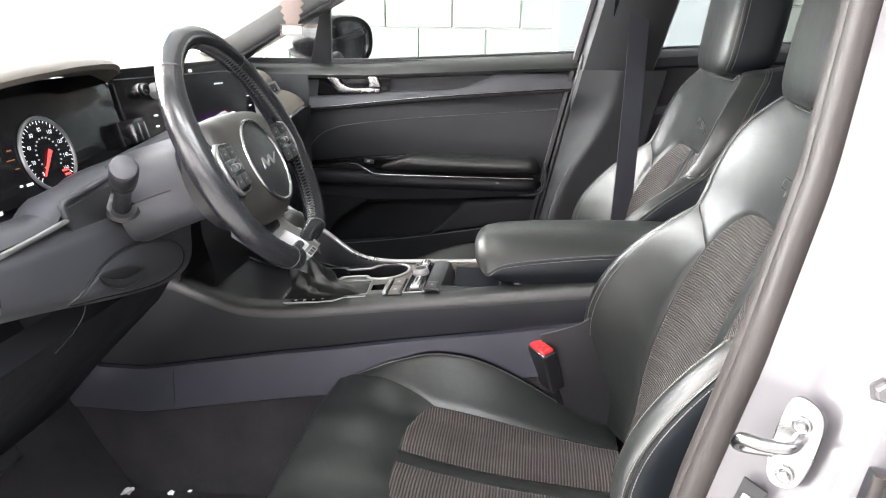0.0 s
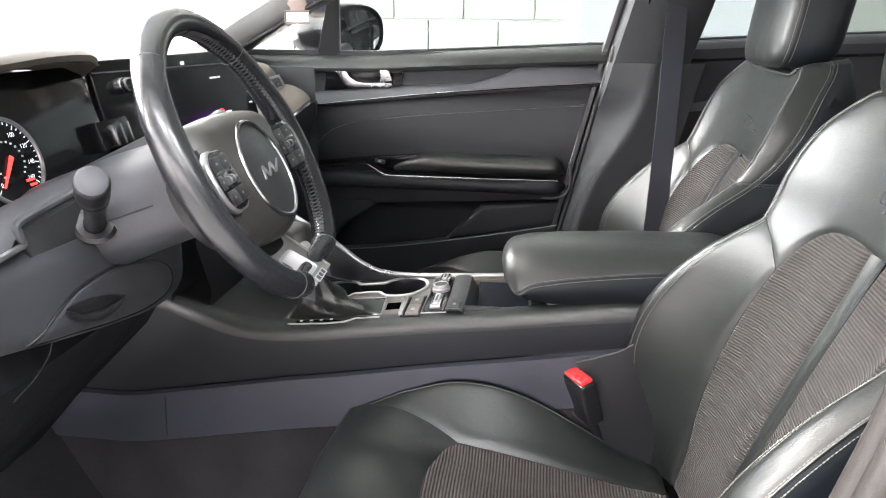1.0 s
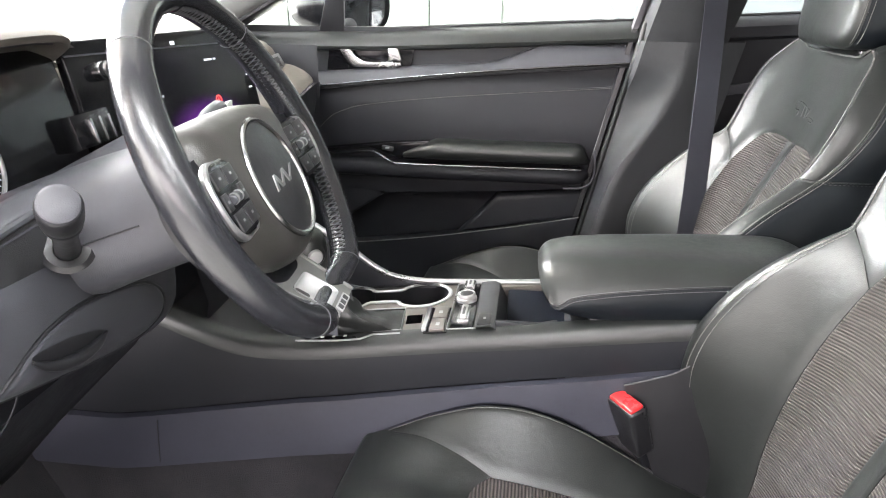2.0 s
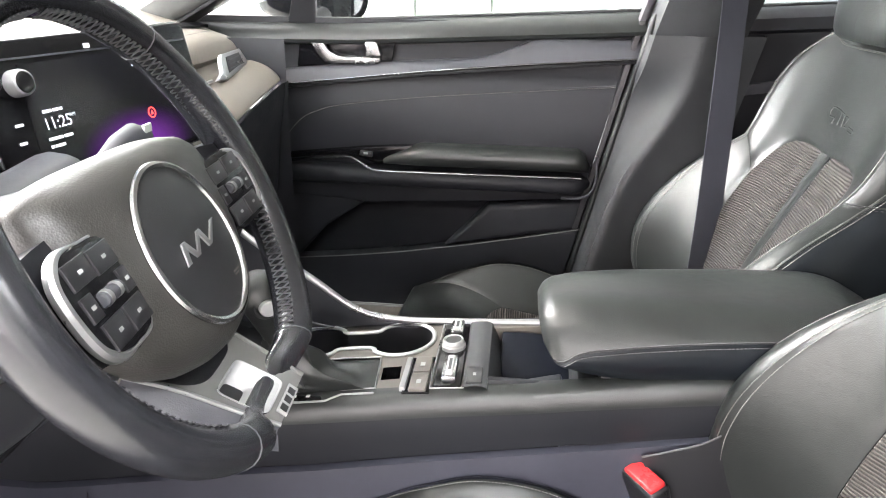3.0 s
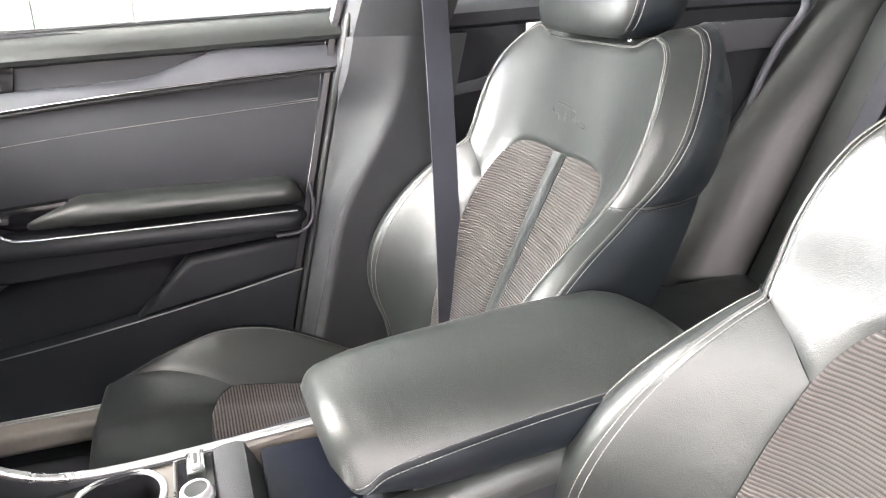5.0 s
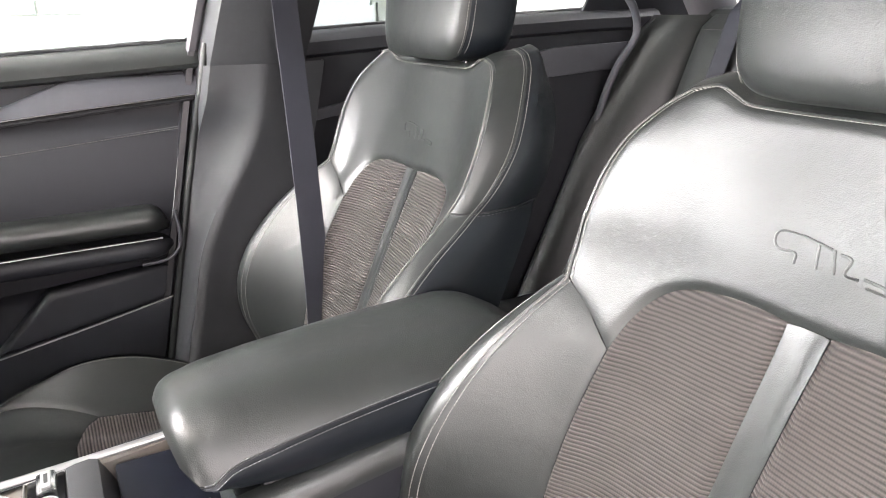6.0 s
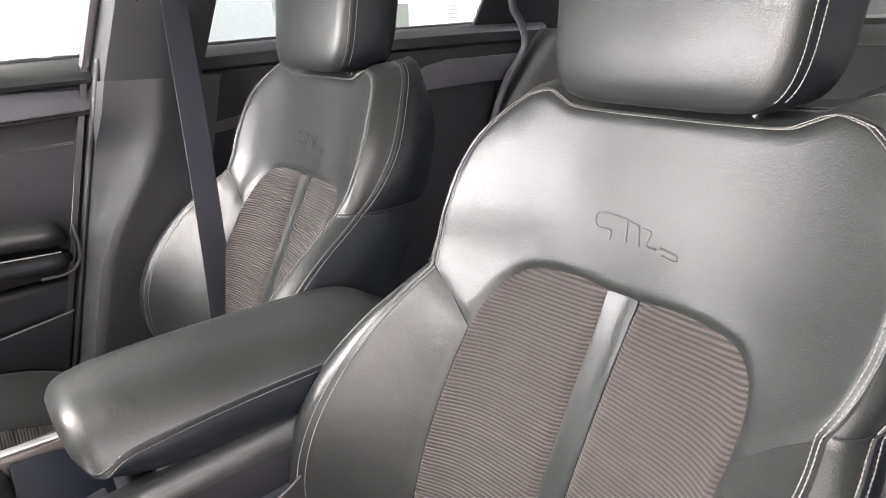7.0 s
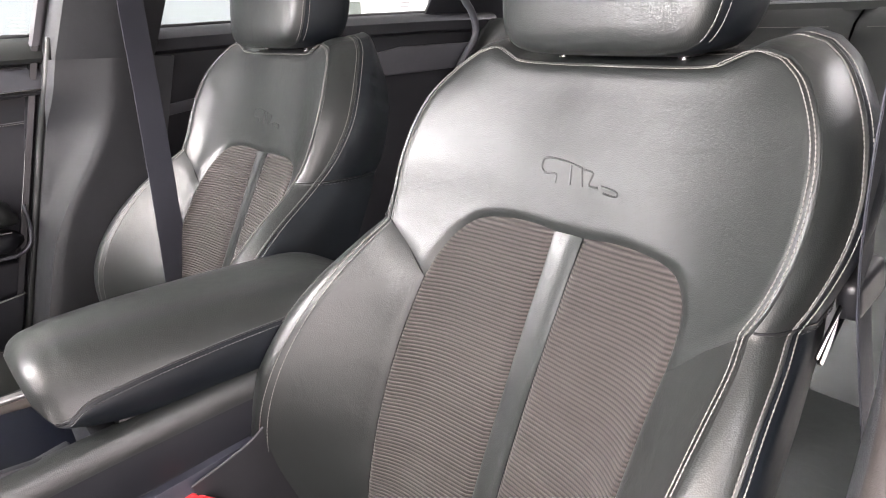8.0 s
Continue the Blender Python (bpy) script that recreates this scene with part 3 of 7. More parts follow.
part("pillar_seal", tube([(far_edge(z) + 0.002, 2.158 - 0.02 * max(0.0, min(1.0, (z - 0.915) / 0.095)), z) for z in np.linspace(0.40, 1.10, 40)], 0.0065, 10), LEATHER, trim, "smooth dark rubber seal along the pillar")
part("door_frame_edge", grid_mesh([[(far_edge(z) - 0.024, 2.180 - (z - 1.09) * 0.36, z), (far_edge(z) - 0.021, 2.160 - (z - 1.09) * 0.36, z), (far_edge(z) - 0.010, 2.159 - (z - 1.09) * 0.36, z), (far_edge(z) - 0.007, 2.180 - (z - 1.09) * 0.36, z)] for z in np.linspace(1.085, 1.40, 16)]), PAINT, trim, "pale painted door frame edge")
part("window_frame", tube([(far_edge(z) - 0.004, 2.19 - max(0, z - 1.09) * 0.36, z) for z in np.linspace(1.08, 1.42, 12)], 0.014, 10), PAINT, trim, "pale painted door frame edge")


# ---- the front seats ----
SEAT_Y = 1.065
back_x = smooth_table([(0.40, 0.112), (0.44, 0.125), (0.51, 0.148), (0.57, 0.165), (0.64, 0.191), (0.72, 0.225), (0.80, 0.261), (0.86, 0.289), (0.90, 0.307), (0.964, 0.327), (1.03, 0.343), (1.075, 0.351), (1.12, 0.359)])
wing = smooth_table([(0.40, 0.030), (0.46, 0.045), (0.52, 0.068), (0.60, 0.114), (0.66, 0.134), (0.72, 0.136), (0.78, 0.120), (0.83, 0.096), (0.87, 0.069), (0.90, 0.055), (0.95, 0.045), (1.00, 0.040), (1.04, 0.034), (1.08, 0.014), (1.12, 0.0)])


def back_depth(y, z):
    """How far the front of the backrest stands forward of its middle line."""
    a = abs(y)
    k = max(0.0, (a - 0.05) / 0.192)
    soft = 0.006 * max(0.0, min(1.0, (0.96 - z) / 0.10)) * math.exp(-((a - 0.075) / 0.05) ** 2)
    return wing(z) * k ** 2.4 + soft


def back_place(y, z, sunk=0.0):
    return Vector((back_x(z) - back_depth(y, z) + sunk, SEAT_Y + y, z))


def mirrored(curve):
    return [(-a, b) for a, b in curve]


# plan curves of the backrest, (across, height), for the side towards +y
SEAM = [(0.165, 0.824), (0.164, 0.76), (0.162, 0.70), (0.159, 0.62), (0.156, 0.54), (0.155, 0.455)]
ARCH = spline([(0.165, 0.824), (0.161, 0.852), (0.150, 0.876), (0.128, 0.893), (0.090, 0.900), (0.055, 0.901), (0.019, 0.898)], 6)
STRIP = [(0.019, 0.898), (0.0175, 0.86), (0.016, 0.75), (0.0155, 0.60), (0.0155, 0.455)]
CREST = spline([(0.236, 0.44), (0.242, 0.52), (0.246, 0.62), (0.247, 0.72), (0.246, 0.80), (0.240, 0.855), (0.232, 0.882)], 6)
SHOULDER = spline([(0.232, 0.882), (0.240, 0.905), (0.247, 0.945), (0.245, 0.990), (0.233, 1.028), (0.210, 1.060), (0.187, 1.078)], 6)
NECK = spline([(0.187, 1.078), (0.160, 1.084), (0.138, 1.076), (0.118, 1.069), (0.06, 1.067), (0.0, 1.067)], 6)


def crest_line(lift=0.0, inward=0.0):
    """The outer seam of the front, from the foot of one side over the neck to the foot of the other."""
    half = CREST + SHOULDER[1:] + NECK[1:]
    plan = [(a - inward, b) for a, b in half] + [(-(a - inward), b) for a, b in reversed(half[:-1])]
    return [back_place(a, b, -lift) for a, b in plan]


strip_dx = smooth_table([(0.40, 0.014), (0.80, 0.016), (0.86, 0.022), (0.90, 0.032), (0.96, 0.046), (1.02, 0.052), (1.12, 0.050)])
strip_out = smooth_table([(0.40, 0.038), (0.60, 0.040), (0.78, 0.036), (0.88, 0.020), (0.95, 0.017), (1.02, 0.013), (1.12, 0.012)])


def behind(share, dx=0.0, out=0.0):
    """A line that follows the outer seam round the side strip: a share of the strip's width, then dx further back and out wider."""
    line = []
    for p in crest_line():
        y, z = p.y - SEAT_Y, p.z
        k = min(1.0, max(0.0, (z - 0.98) / 0.10))
        side = math.copysign(1, y) * (1 - k) if abs(y) > 0.02 else 0
        grow, swell = share * strip_out(z) + out, 0.006 * math.sin(math.pi * min(1.0, share))
        line.append(Vector((back_x(z) - back_depth(y, z) + share * strip_dx(z) + dx - swell, SEAT_Y + y + side * (grow + swell * 0.5) + y * 0.03 * k * min(1.0, share), z + k * (grow + swell * 0.5))))
    return line


def seat_back(seat):
    for sgn in (1, -1):
        f = (lambda c: c) if sgn > 0 else mirrored
        insert_l, insert_r = f(STRIP)[::-1], f(SEAM)[::-1]
        arch = f(ARCH)
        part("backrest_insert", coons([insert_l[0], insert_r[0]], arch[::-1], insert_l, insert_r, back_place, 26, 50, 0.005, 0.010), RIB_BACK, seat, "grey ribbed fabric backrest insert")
        # wing of the backrest: seam, crest, and the shoulder seam that closes it
        inner, outer = f(SEAM)[::-1], f(CREST)
        part("backrest_bolster", coons([inner[0], outer[0]], [inner[-1], f([(0.198, 0.856)])[0], outer[-1]], inner, outer, back_place, 18, 50, 0.004, 0.010), LEATHER, seat, "creased black leather side bolster")
    part("backrest_strip", coons([(-0.0155, 0.455), (0.0155, 0.455)], [(-0.019, 0.898), (0.019, 0.898)], mirrored(STRIP)[::-1], STRIP[::-1], lambda a, b, s: back_place(a, b, s + 0.004 - 0.004 * (a / 0.02) ** 2), 8, 40, 0.002, 0.004), LEATHER, seat, "smooth black leather centre strip")
    low = mirrored(ARCH) + [(0.019, 0.898)] + ARCH[::-1][1:]
    side = spline([(0.165, 0.824), (0.198, 0.856)], 4)[:-1] + SHOULDER
    top = mirrored(NECK) + NECK[::-1][1:]
    part("shoulder_panel", coons(low, top, mirrored(side), side, back_place, 60, 34, 0.005, 0.012), LEATHER, seat, "smooth black leather shoulder panel with a pressed badge")
    # side band, side wall and rear shell
    c0, c2, c3, c4 = crest_line(-0.004), behind(1.0), behind(1.0, 0.0045, 0.002), behind(1.0, 0.022, 0.005)
    part("side_band", bands([c0, behind(0.10), behind(0.3), behind(0.55), behind(0.8), behind(0.95), [p + Vector((0.003, 0, 0)) for p in c2]]), LEATHER, seat, "black leather piped edge band")
    rear = []
    for p in crest_line():
        y, z = p.y - SEAT_Y, p.z
        rear.append(Vector((back_x(z) + 0.105 - 0.02 * max(0, z - 0.9) / 0.2, SEAT_Y + y * 0.93, z - 0.004)))
    mid = [a.lerp(b, 0.5) + Vector((0, math.copysign(0.008, a.y - SEAT_Y) if a.z < 1.0 else 0, 0.012 if a.z > 1.04 else 0)) for a, b in zip(c4, rear)]
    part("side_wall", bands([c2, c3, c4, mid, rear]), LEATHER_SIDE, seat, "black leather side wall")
    n = len(rear)
    half = n // 2
    part("rear_shell", grid_mesh([[rear[i].lerp(rear[n - 1 - i], k / 8) + Vector((0.03 * math.sin(math.pi * k / 8), 0, 0)) for k in range(9)] for i in range(half + 1)]), PLASTIC, seat)
    # stitching along the seams
    part("edge_stitching", stitching(crest_line(0.0012, 0.006)[2:-2]), THREAD, seat, "pale grey seam thread")
    part("edge_stitching", stitching(crest_line(0.0006, 0.0012)[2:-2]), THREAD, seat, "pale grey seam thread")
    for sgn in (1, -1):
        ids = range(0, n // 2 - 8) if sgn > 0 else range(n // 2 + 8, n)
        part("edge_stitching", stitching([p + Vector((-0.0012, sgn * 0.0010, 0)) for p in [behind(0.94)[i] for i in ids]]), THREAD, seat, "pale grey seam thread")
        part("edge_stitching", stitching([c3[i] + Vector((0.001, sgn * 0.0016, 0)) for i in ids]), THREAD, seat, "pale grey seam thread")
        # the shoulder seam runs on across the strip and the side wall
        i = min(ids, key=lambda j: abs(c2[j].z - 0.886))
        cross = [q[i] for q in (behind(0.10), behind(0.3), behind(0.55), behind(0.8), behind(0.95), c3, c4, mid, rear)]
        part("shoulder_seam", tube([p + Vector((-0.0004, sgn * 0.0006, 0)) for p in cross], 0.0013, 6), PLASTIC_HARD, seat)
        part("shoulder_stitching", stitching([p + Vector((0, sgn * 0.0014, -0.004)) for p in cross[5:]], 0.0075, 0.004), THREAD_DARK, seat)
    part("edge_piping", tube(c2, 0.0020, 6), LEATHER, seat)
    # pressed badge: plain raised bars
    strokes = (((0.030, 0.970), (0.054, 0.970), (0.058, 0.962), (0.052, 0.955), (0.036, 0.955), (0.034, 0.946)), ((0.030, 0.970), (0.006, 0.966)), ((0.018, 0.968), (0.014, 0.947)), ((0.004, 0.966), (-0.002, 0.947)),
               ((-0.002, 0.964), (-0.012, 0.962), (-0.010, 0.950), (-0.022, 0.949)), ((-0.026, 0.951), (-0.044, 0.949), (-0.046, 0.944), (-0.030, 0.945)))
    for line in strokes:
        part("pressed_badge", tube([back_place(a, b, 0.0002) for a, b in spline(line, 4)], 0.0013, 8), LEATHER, seat, "plain raised stroke pressed into the leather")


def headrest(seat):
    """A soft block: a domed front, a stitched side band, a rounded back, on two posts."""
    def outline(w, h0, h1, p=6.5):
        return [(a, (h0 + h1) / 2 + b) for a, b in oval(w, (h1 - h0) / 2, 64, power=p)]

    def lift(z):
        return 0.316 + (z - 1.10) * 0.12

    def ring(w, h0, h1, dx, taper=0.86):
        pts = []
        for a, b in outline(w, h0, h1):
            k = (b - h0) / (h1 - h0)
            wide = taper + (1 - taper) * math.sin(math.pi * min(1, k * 0.75 + 0.12))
            pts.append(Vector((lift(b) + dx + 0.005 * (a / 0.136) ** 2, SEAT_Y + a * wide, b)))
        return pts
    rings = [ring(0.136 * s, 1.181 - 0.104 * s, 1.181 + 0.108 * s, dx) for s, dx in ((0.25, -0.007), (0.5, -0.0065), (0.72, -0.005), (0.86, -0.002), (0.93, 0.002), (0.968, 0.009), (0.985, 0.017))]
    front = join(grid_mesh([[*r] for r in rings], wrap=True), fan(rings[0], (lift(1.19) - 0.007, SEAT_Y, 1.181)))
    bmesh.ops.remove_doubles(front, verts=front.verts, dist=1e-5)
    head = part("headrest", front, LEATHER, seat, "grey-lit black leather headrest")
    sides = [ring(0.136 * s, 1.181 - 0.104 * s, 1.181 + 0.108 * s, dx) for s, dx in ((0.985, 0.0175), (1.0, 0.030), (1.0, 0.060), (0.98, 0.085), (0.93, 0.102), (0.82, 0.114), (0.6, 0.122), (0.3, 0.124))]
    back = join(grid_mesh([[*r] for r in sides], wrap=True), fan(sides[-1], (lift(1.19) + 0.125, SEAT_Y, 1.181)))
    part("headrest_side", back, LEATHER_SIDE, head, "black leather headrest side")
    for line in (ring(0.136 * 0.992, 1.181 - 0.1038, 1.181 + 0.1075, 0.012), ring(0.1366, 1.0768, 1.2892, 0.023)):
        for sgn in (-1, 1):
            flank = sorted([p for p in line if (p.y - SEAT_Y) * sgn > 0.104 and p.z > 1.090], key=lambda p: p.z)
            part("headrest_stitching", stitching(flank), THREAD, head, "pale grey seam thread")
    for y in (-0.075, 0.075):
        post = part("headrest_post", tube([(0.372, SEAT_Y + y, 1.05), (0.366, SEAT_Y + y, 1.14)], 0.006, 12), CHROME, seat, "steel headrest post")
        part("post_guide", lathe([(0, 0), (0.016, 0), (0.0175, 0.003), (0.016, 0.007), (0.011, 0.009), (0.0, 0.009)], (0.371, SEAT_Y + y, 1.078), (-0.08, 0, 1)), PLASTIC_HARD, post, "black post guide")


cush_z = smooth_table([(-0.44, 0.505), (-0.38, 0.512), (-0.33, 0.511), (-0.28, 0.502), (-0.20, 0.484), (-0.08, 0.464), (0.0, 0.457), (0.107, 0.450), (0.16, 0.45)])
cush_wing = smooth_table([(-0.42, 0.000), (-0.38, 0.014), (-0.31, 0.046), (-0.233, 0.080), (-0.167, 0.088), (-0.09, 0.074), (-0.03, 0.049), (0.02, 0.025), (0.08, 0.004), (0.16, -0.01)])


def cush_place(x, y, sunk=0.0):
    a = abs(y)
    k = max(0.0, (a - 0.105) / 0.118)
    z = cush_z(x) + cush_wing(x) * k ** 1.35 - sunk + 0.006 * math.exp(-((a - 0.075) / 0.05) ** 2)
    fx = x
    if x < -0.40:
        t = (-0.40 - x) / 0.05
        z -= 0.006 * t * t
    return Vector((fx, SEAT_Y + y, z))


def seat_cushion(seat):
    edge = [(-0.392, 0.221), (-0.32, 0.226), (-0.233, 0.229), (-0.12, 0.230), (0.02, 0.228), (0.115, 0.222)]
    edge = spline(edge, 6)
    seam = spline([(-0.222, 0.147), (-0.15, 0.148), (-0.085, 0.148), (0.02, 0.146), (0.115, 0.142)], 6)
    nose = spline([(-0.264, 0.0165), (-0.263, 0.06), (-0.257, 0.10), (-0.244, 0.130), (-0.222, 0.147)], 5)
    for sgn in (1, -1):
        def f(c):
            return [(a, sgn * b) for a, b in c]
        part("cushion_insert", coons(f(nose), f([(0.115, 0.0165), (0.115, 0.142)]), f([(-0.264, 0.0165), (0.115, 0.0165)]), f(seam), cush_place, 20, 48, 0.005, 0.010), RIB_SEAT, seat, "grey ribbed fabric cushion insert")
        part("cushion_bolster", coons(f([(-0.222, 0.147), (-0.392, 0.221)]), f([(0.115, 0.142), (0.115, 0.222)]), f(seam), f(edge), cush_place, 18, 50, 0.004, 0.012), LEATHER, seat, "shiny black leather cushion bolster")
        # outer wall below the bolster
        line = [cush_place(a, sgn * b) for a, b in edge]
        rows = [line]
        for dy, dz, k in ((0.006, -0.006, 0), (0.016, -0.022, 0.1), (0.024, -0.06, 0.5), (0.026, -0.12, 0.8), (0.020, -0.18, 1.0)):
            rows.append([Vector((p.x, p.y + sgn * dy, p.z + dz - k * max(0, p.z - 0.48))) for p in line])
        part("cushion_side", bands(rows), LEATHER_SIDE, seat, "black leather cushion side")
        part("edge_stitching", stitching([cush_place(a, sgn * (b - 0.005), -0.001) for a, b in edge]), THREAD, seat, "pale grey seam thread")
        part("edge_stitching", stitching([cush_place(a, sgn * b) + Vector((0, sgn * 0.008, -0.006)) for a, b in edge]), THREAD_DARK, seat)
    part("cushion_strip", coons([(-0.264, -0.0165), (-0.264, 0.0165)], [(0.115, -0.0165), (0.115, 0.0165)], [(-0.264, -0.0165), (0.115, -0.0165)], [(-0.264, 0.0165), (0.115, 0.0165)], lambda a, b, s: cush_place(a, b, s + 0.004), 6, 40, 0.002, 0.004), LEATHER, seat, "smooth black leather centre strip")
    # front panel that rolls over the edge
    inner = [(a, -b) for a, b in [(-0.392, 0.221)]] + [(-0.222, -0.147)] + [(a, -b) for a, b in nose[::-1]][1:] + nose + [(-0.392, 0.221)]
    inner = resample(inner, 60)
    rows = [[cush_place(a, b, 0.004) for a, b in inner]]
    for k in range(1, 7):
        t = k / 6
        rows.append([cush_place(a * (1 - t) + (-0.424 + 0.018 * (abs(b) / 0.24) ** 6) * t, b * (1 - t) + (-0.222 + 0.444 * i / 60) * t, 0.0) for i, (a, b) in enumerate(inner)])
    lip = rows[-1]
    for dx, dz in ((-0.006, -0.001), (-0.012, -0.006), (-0.015, -0.016), (-0.016, -0.034), (-0.015, -0.07), (-0.012, -0.12), (-0.006, -0.18), (0.0, -0.22)):
        rows.append([Vector((p.x + dx, p.y + (p.y - SEAT_Y) * 0.06 * min(1, -dz * 10), p.z + dz)) for p in lip])
    part("cushion_front", bands(rows), LEATHER, seat, "black leather front edge of the cushion")
    part("seat_base", rbox((-0.12, SEAT_Y, 0.33), (0.50, 0.46, 0.14), 0.03, 2), PLASTIC_HARD, seat, "black plastic seat base")
    for y in (-0.19, 0.19):
        part("seat_rail", rbox((-0.10, SEAT_Y + y, 0.245), (0.62, 0.045, 0.04), 0.006), PLASTIC_HARD, seat)


driver_seat = thing("front_seat", (-0.1, SEAT_Y, 0.225), "black leather sports seat with ribbed fabric inserts and pale stitching", "car seat", "front seats")
seat_back(driver_seat)
headrest(driver_seat)
seat_cushion(driver_seat)
copy_thing(driver_seat, pose(-0.1, SEAT_Y + 0.722, 0.225))
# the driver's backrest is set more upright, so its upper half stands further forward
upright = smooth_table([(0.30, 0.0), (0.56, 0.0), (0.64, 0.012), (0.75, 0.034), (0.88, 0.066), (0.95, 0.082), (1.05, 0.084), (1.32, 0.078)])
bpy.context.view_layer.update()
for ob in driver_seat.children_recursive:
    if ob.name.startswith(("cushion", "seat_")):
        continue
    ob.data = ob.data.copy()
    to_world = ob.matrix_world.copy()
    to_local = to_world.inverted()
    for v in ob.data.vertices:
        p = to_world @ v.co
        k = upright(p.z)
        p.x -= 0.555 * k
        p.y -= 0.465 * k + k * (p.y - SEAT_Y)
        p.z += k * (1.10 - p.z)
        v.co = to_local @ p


def rear_seat():
    """One end of the rear bench: a leaning leather back with a bolster and a cushion."""
    t = thing("bench_seat", (1.0, 1.43, 0.225), "black leather rear bench seat with pale stitching", "car seat")
    lean = lambda z: 0.98 + (z - 0.45) * 0.42
    for y0, y1, n in ((0.80, 1.20, "backrest_panel"), (1.205, 1.655, "backrest_panel"), (1.66, 2.06, "backrest_panel")):
        rows = []
        for z in np.linspace(0.42, 1.135, 26):
            row = []
            for k in range(15):
                s = k / 14
                e = 0.022 * max(0, 1 - min(s, 1 - s) / 0.12) ** 2 + 0.03 * max(0, (z - 1.09) / 0.045) ** 2
                row.append((lean(z) + e - 0.012 * math.sin(math.pi * s), y0 + (y1 - y0) * s, z))
            rows.append(row)
        back = part(n, grid_mesh(rows), LEATHER, t)
        part("seam_thread", stitching([(lean(1.10) + 0.004 - 0.012 * math.sin(math.pi * k / 14), y0 + (y1 - y0) * k / 14, 1.100) for k in range(1, 14)], lift=(-0.004, 0, 0)), THREAD, back)
    part("backrest_top", grid_mesh([[(lean(1.135) + a - 0.02, y, 1.135 + b) for y in np.linspace(0.74, 2.10, 20)] for a, b in ((0.048, -0.004), (0.06, 0.012), (0.10, 0.018), (0.16, 0.0), (0.17, -0.06))]), LEATHER, t)
    for y in (0.98, 1.87):
        head = part("headrest", grid_mesh([[(lean(1.14) + 0.09 + a * 0.05, y + b[0], 1.165 + b[1]) for b in oval(0.125 * w, 0.055 * w, 30, power=3.2)] for a, w in ((-1.0, 0.6), (-0.9, 0.85), (-0.6, 0.98), (0, 1.0), (0.6, 0.96), (0.95, 0.7))], wrap=True, cap=True), LEATHER, t, "low black leather headrest")
    for s in (-1, 1):
        rows, seam = [], []
        for z in np.linspace(0.42, 1.135, 24):
            x, f = lean(z), float(np.interp(z, [0.42, 0.83, 1.10, 1.135], [0.17, 0.146, 0.075, 0.045]))
            sec = ((0.040, 0.612), (0.012, 0.620), (-0.45 * f, 0.645), (-0.78 * f, 0.680), (-0.96 * f, 0.712), (-f, 0.730), (-0.95 * f, 0.744), (0.0, 0.752), (0.06, 0.752))
            rows.append([(x + p, 1.43 + s * q, z) for p, q in sec])
            seam.append((x - 0.985 * f - 0.002, 1.43 + s * 0.720, z))
        bol = part("side_bolster", grid_mesh(rows), LEATHER, t, "black leather side bolster")
        part("bolster_thread", stitching(seam), THREAD_DARK, bol)
    part("seat_rear", rbox((1.42, 1.43, 0.72), (0.04, 1.50, 0.80), 0.01), CARPET, t)
    part("cushion", rbox((0.78, 1.43, 0.40), (0.52, 1.32, 0.16), 0.05, 4), LEATHER, t)
    return t


rear_seat()


# ---- the passenger's door ----
def on_door(points, y, close=False):
    return [Vector((x, y, z)) for x, z in points]


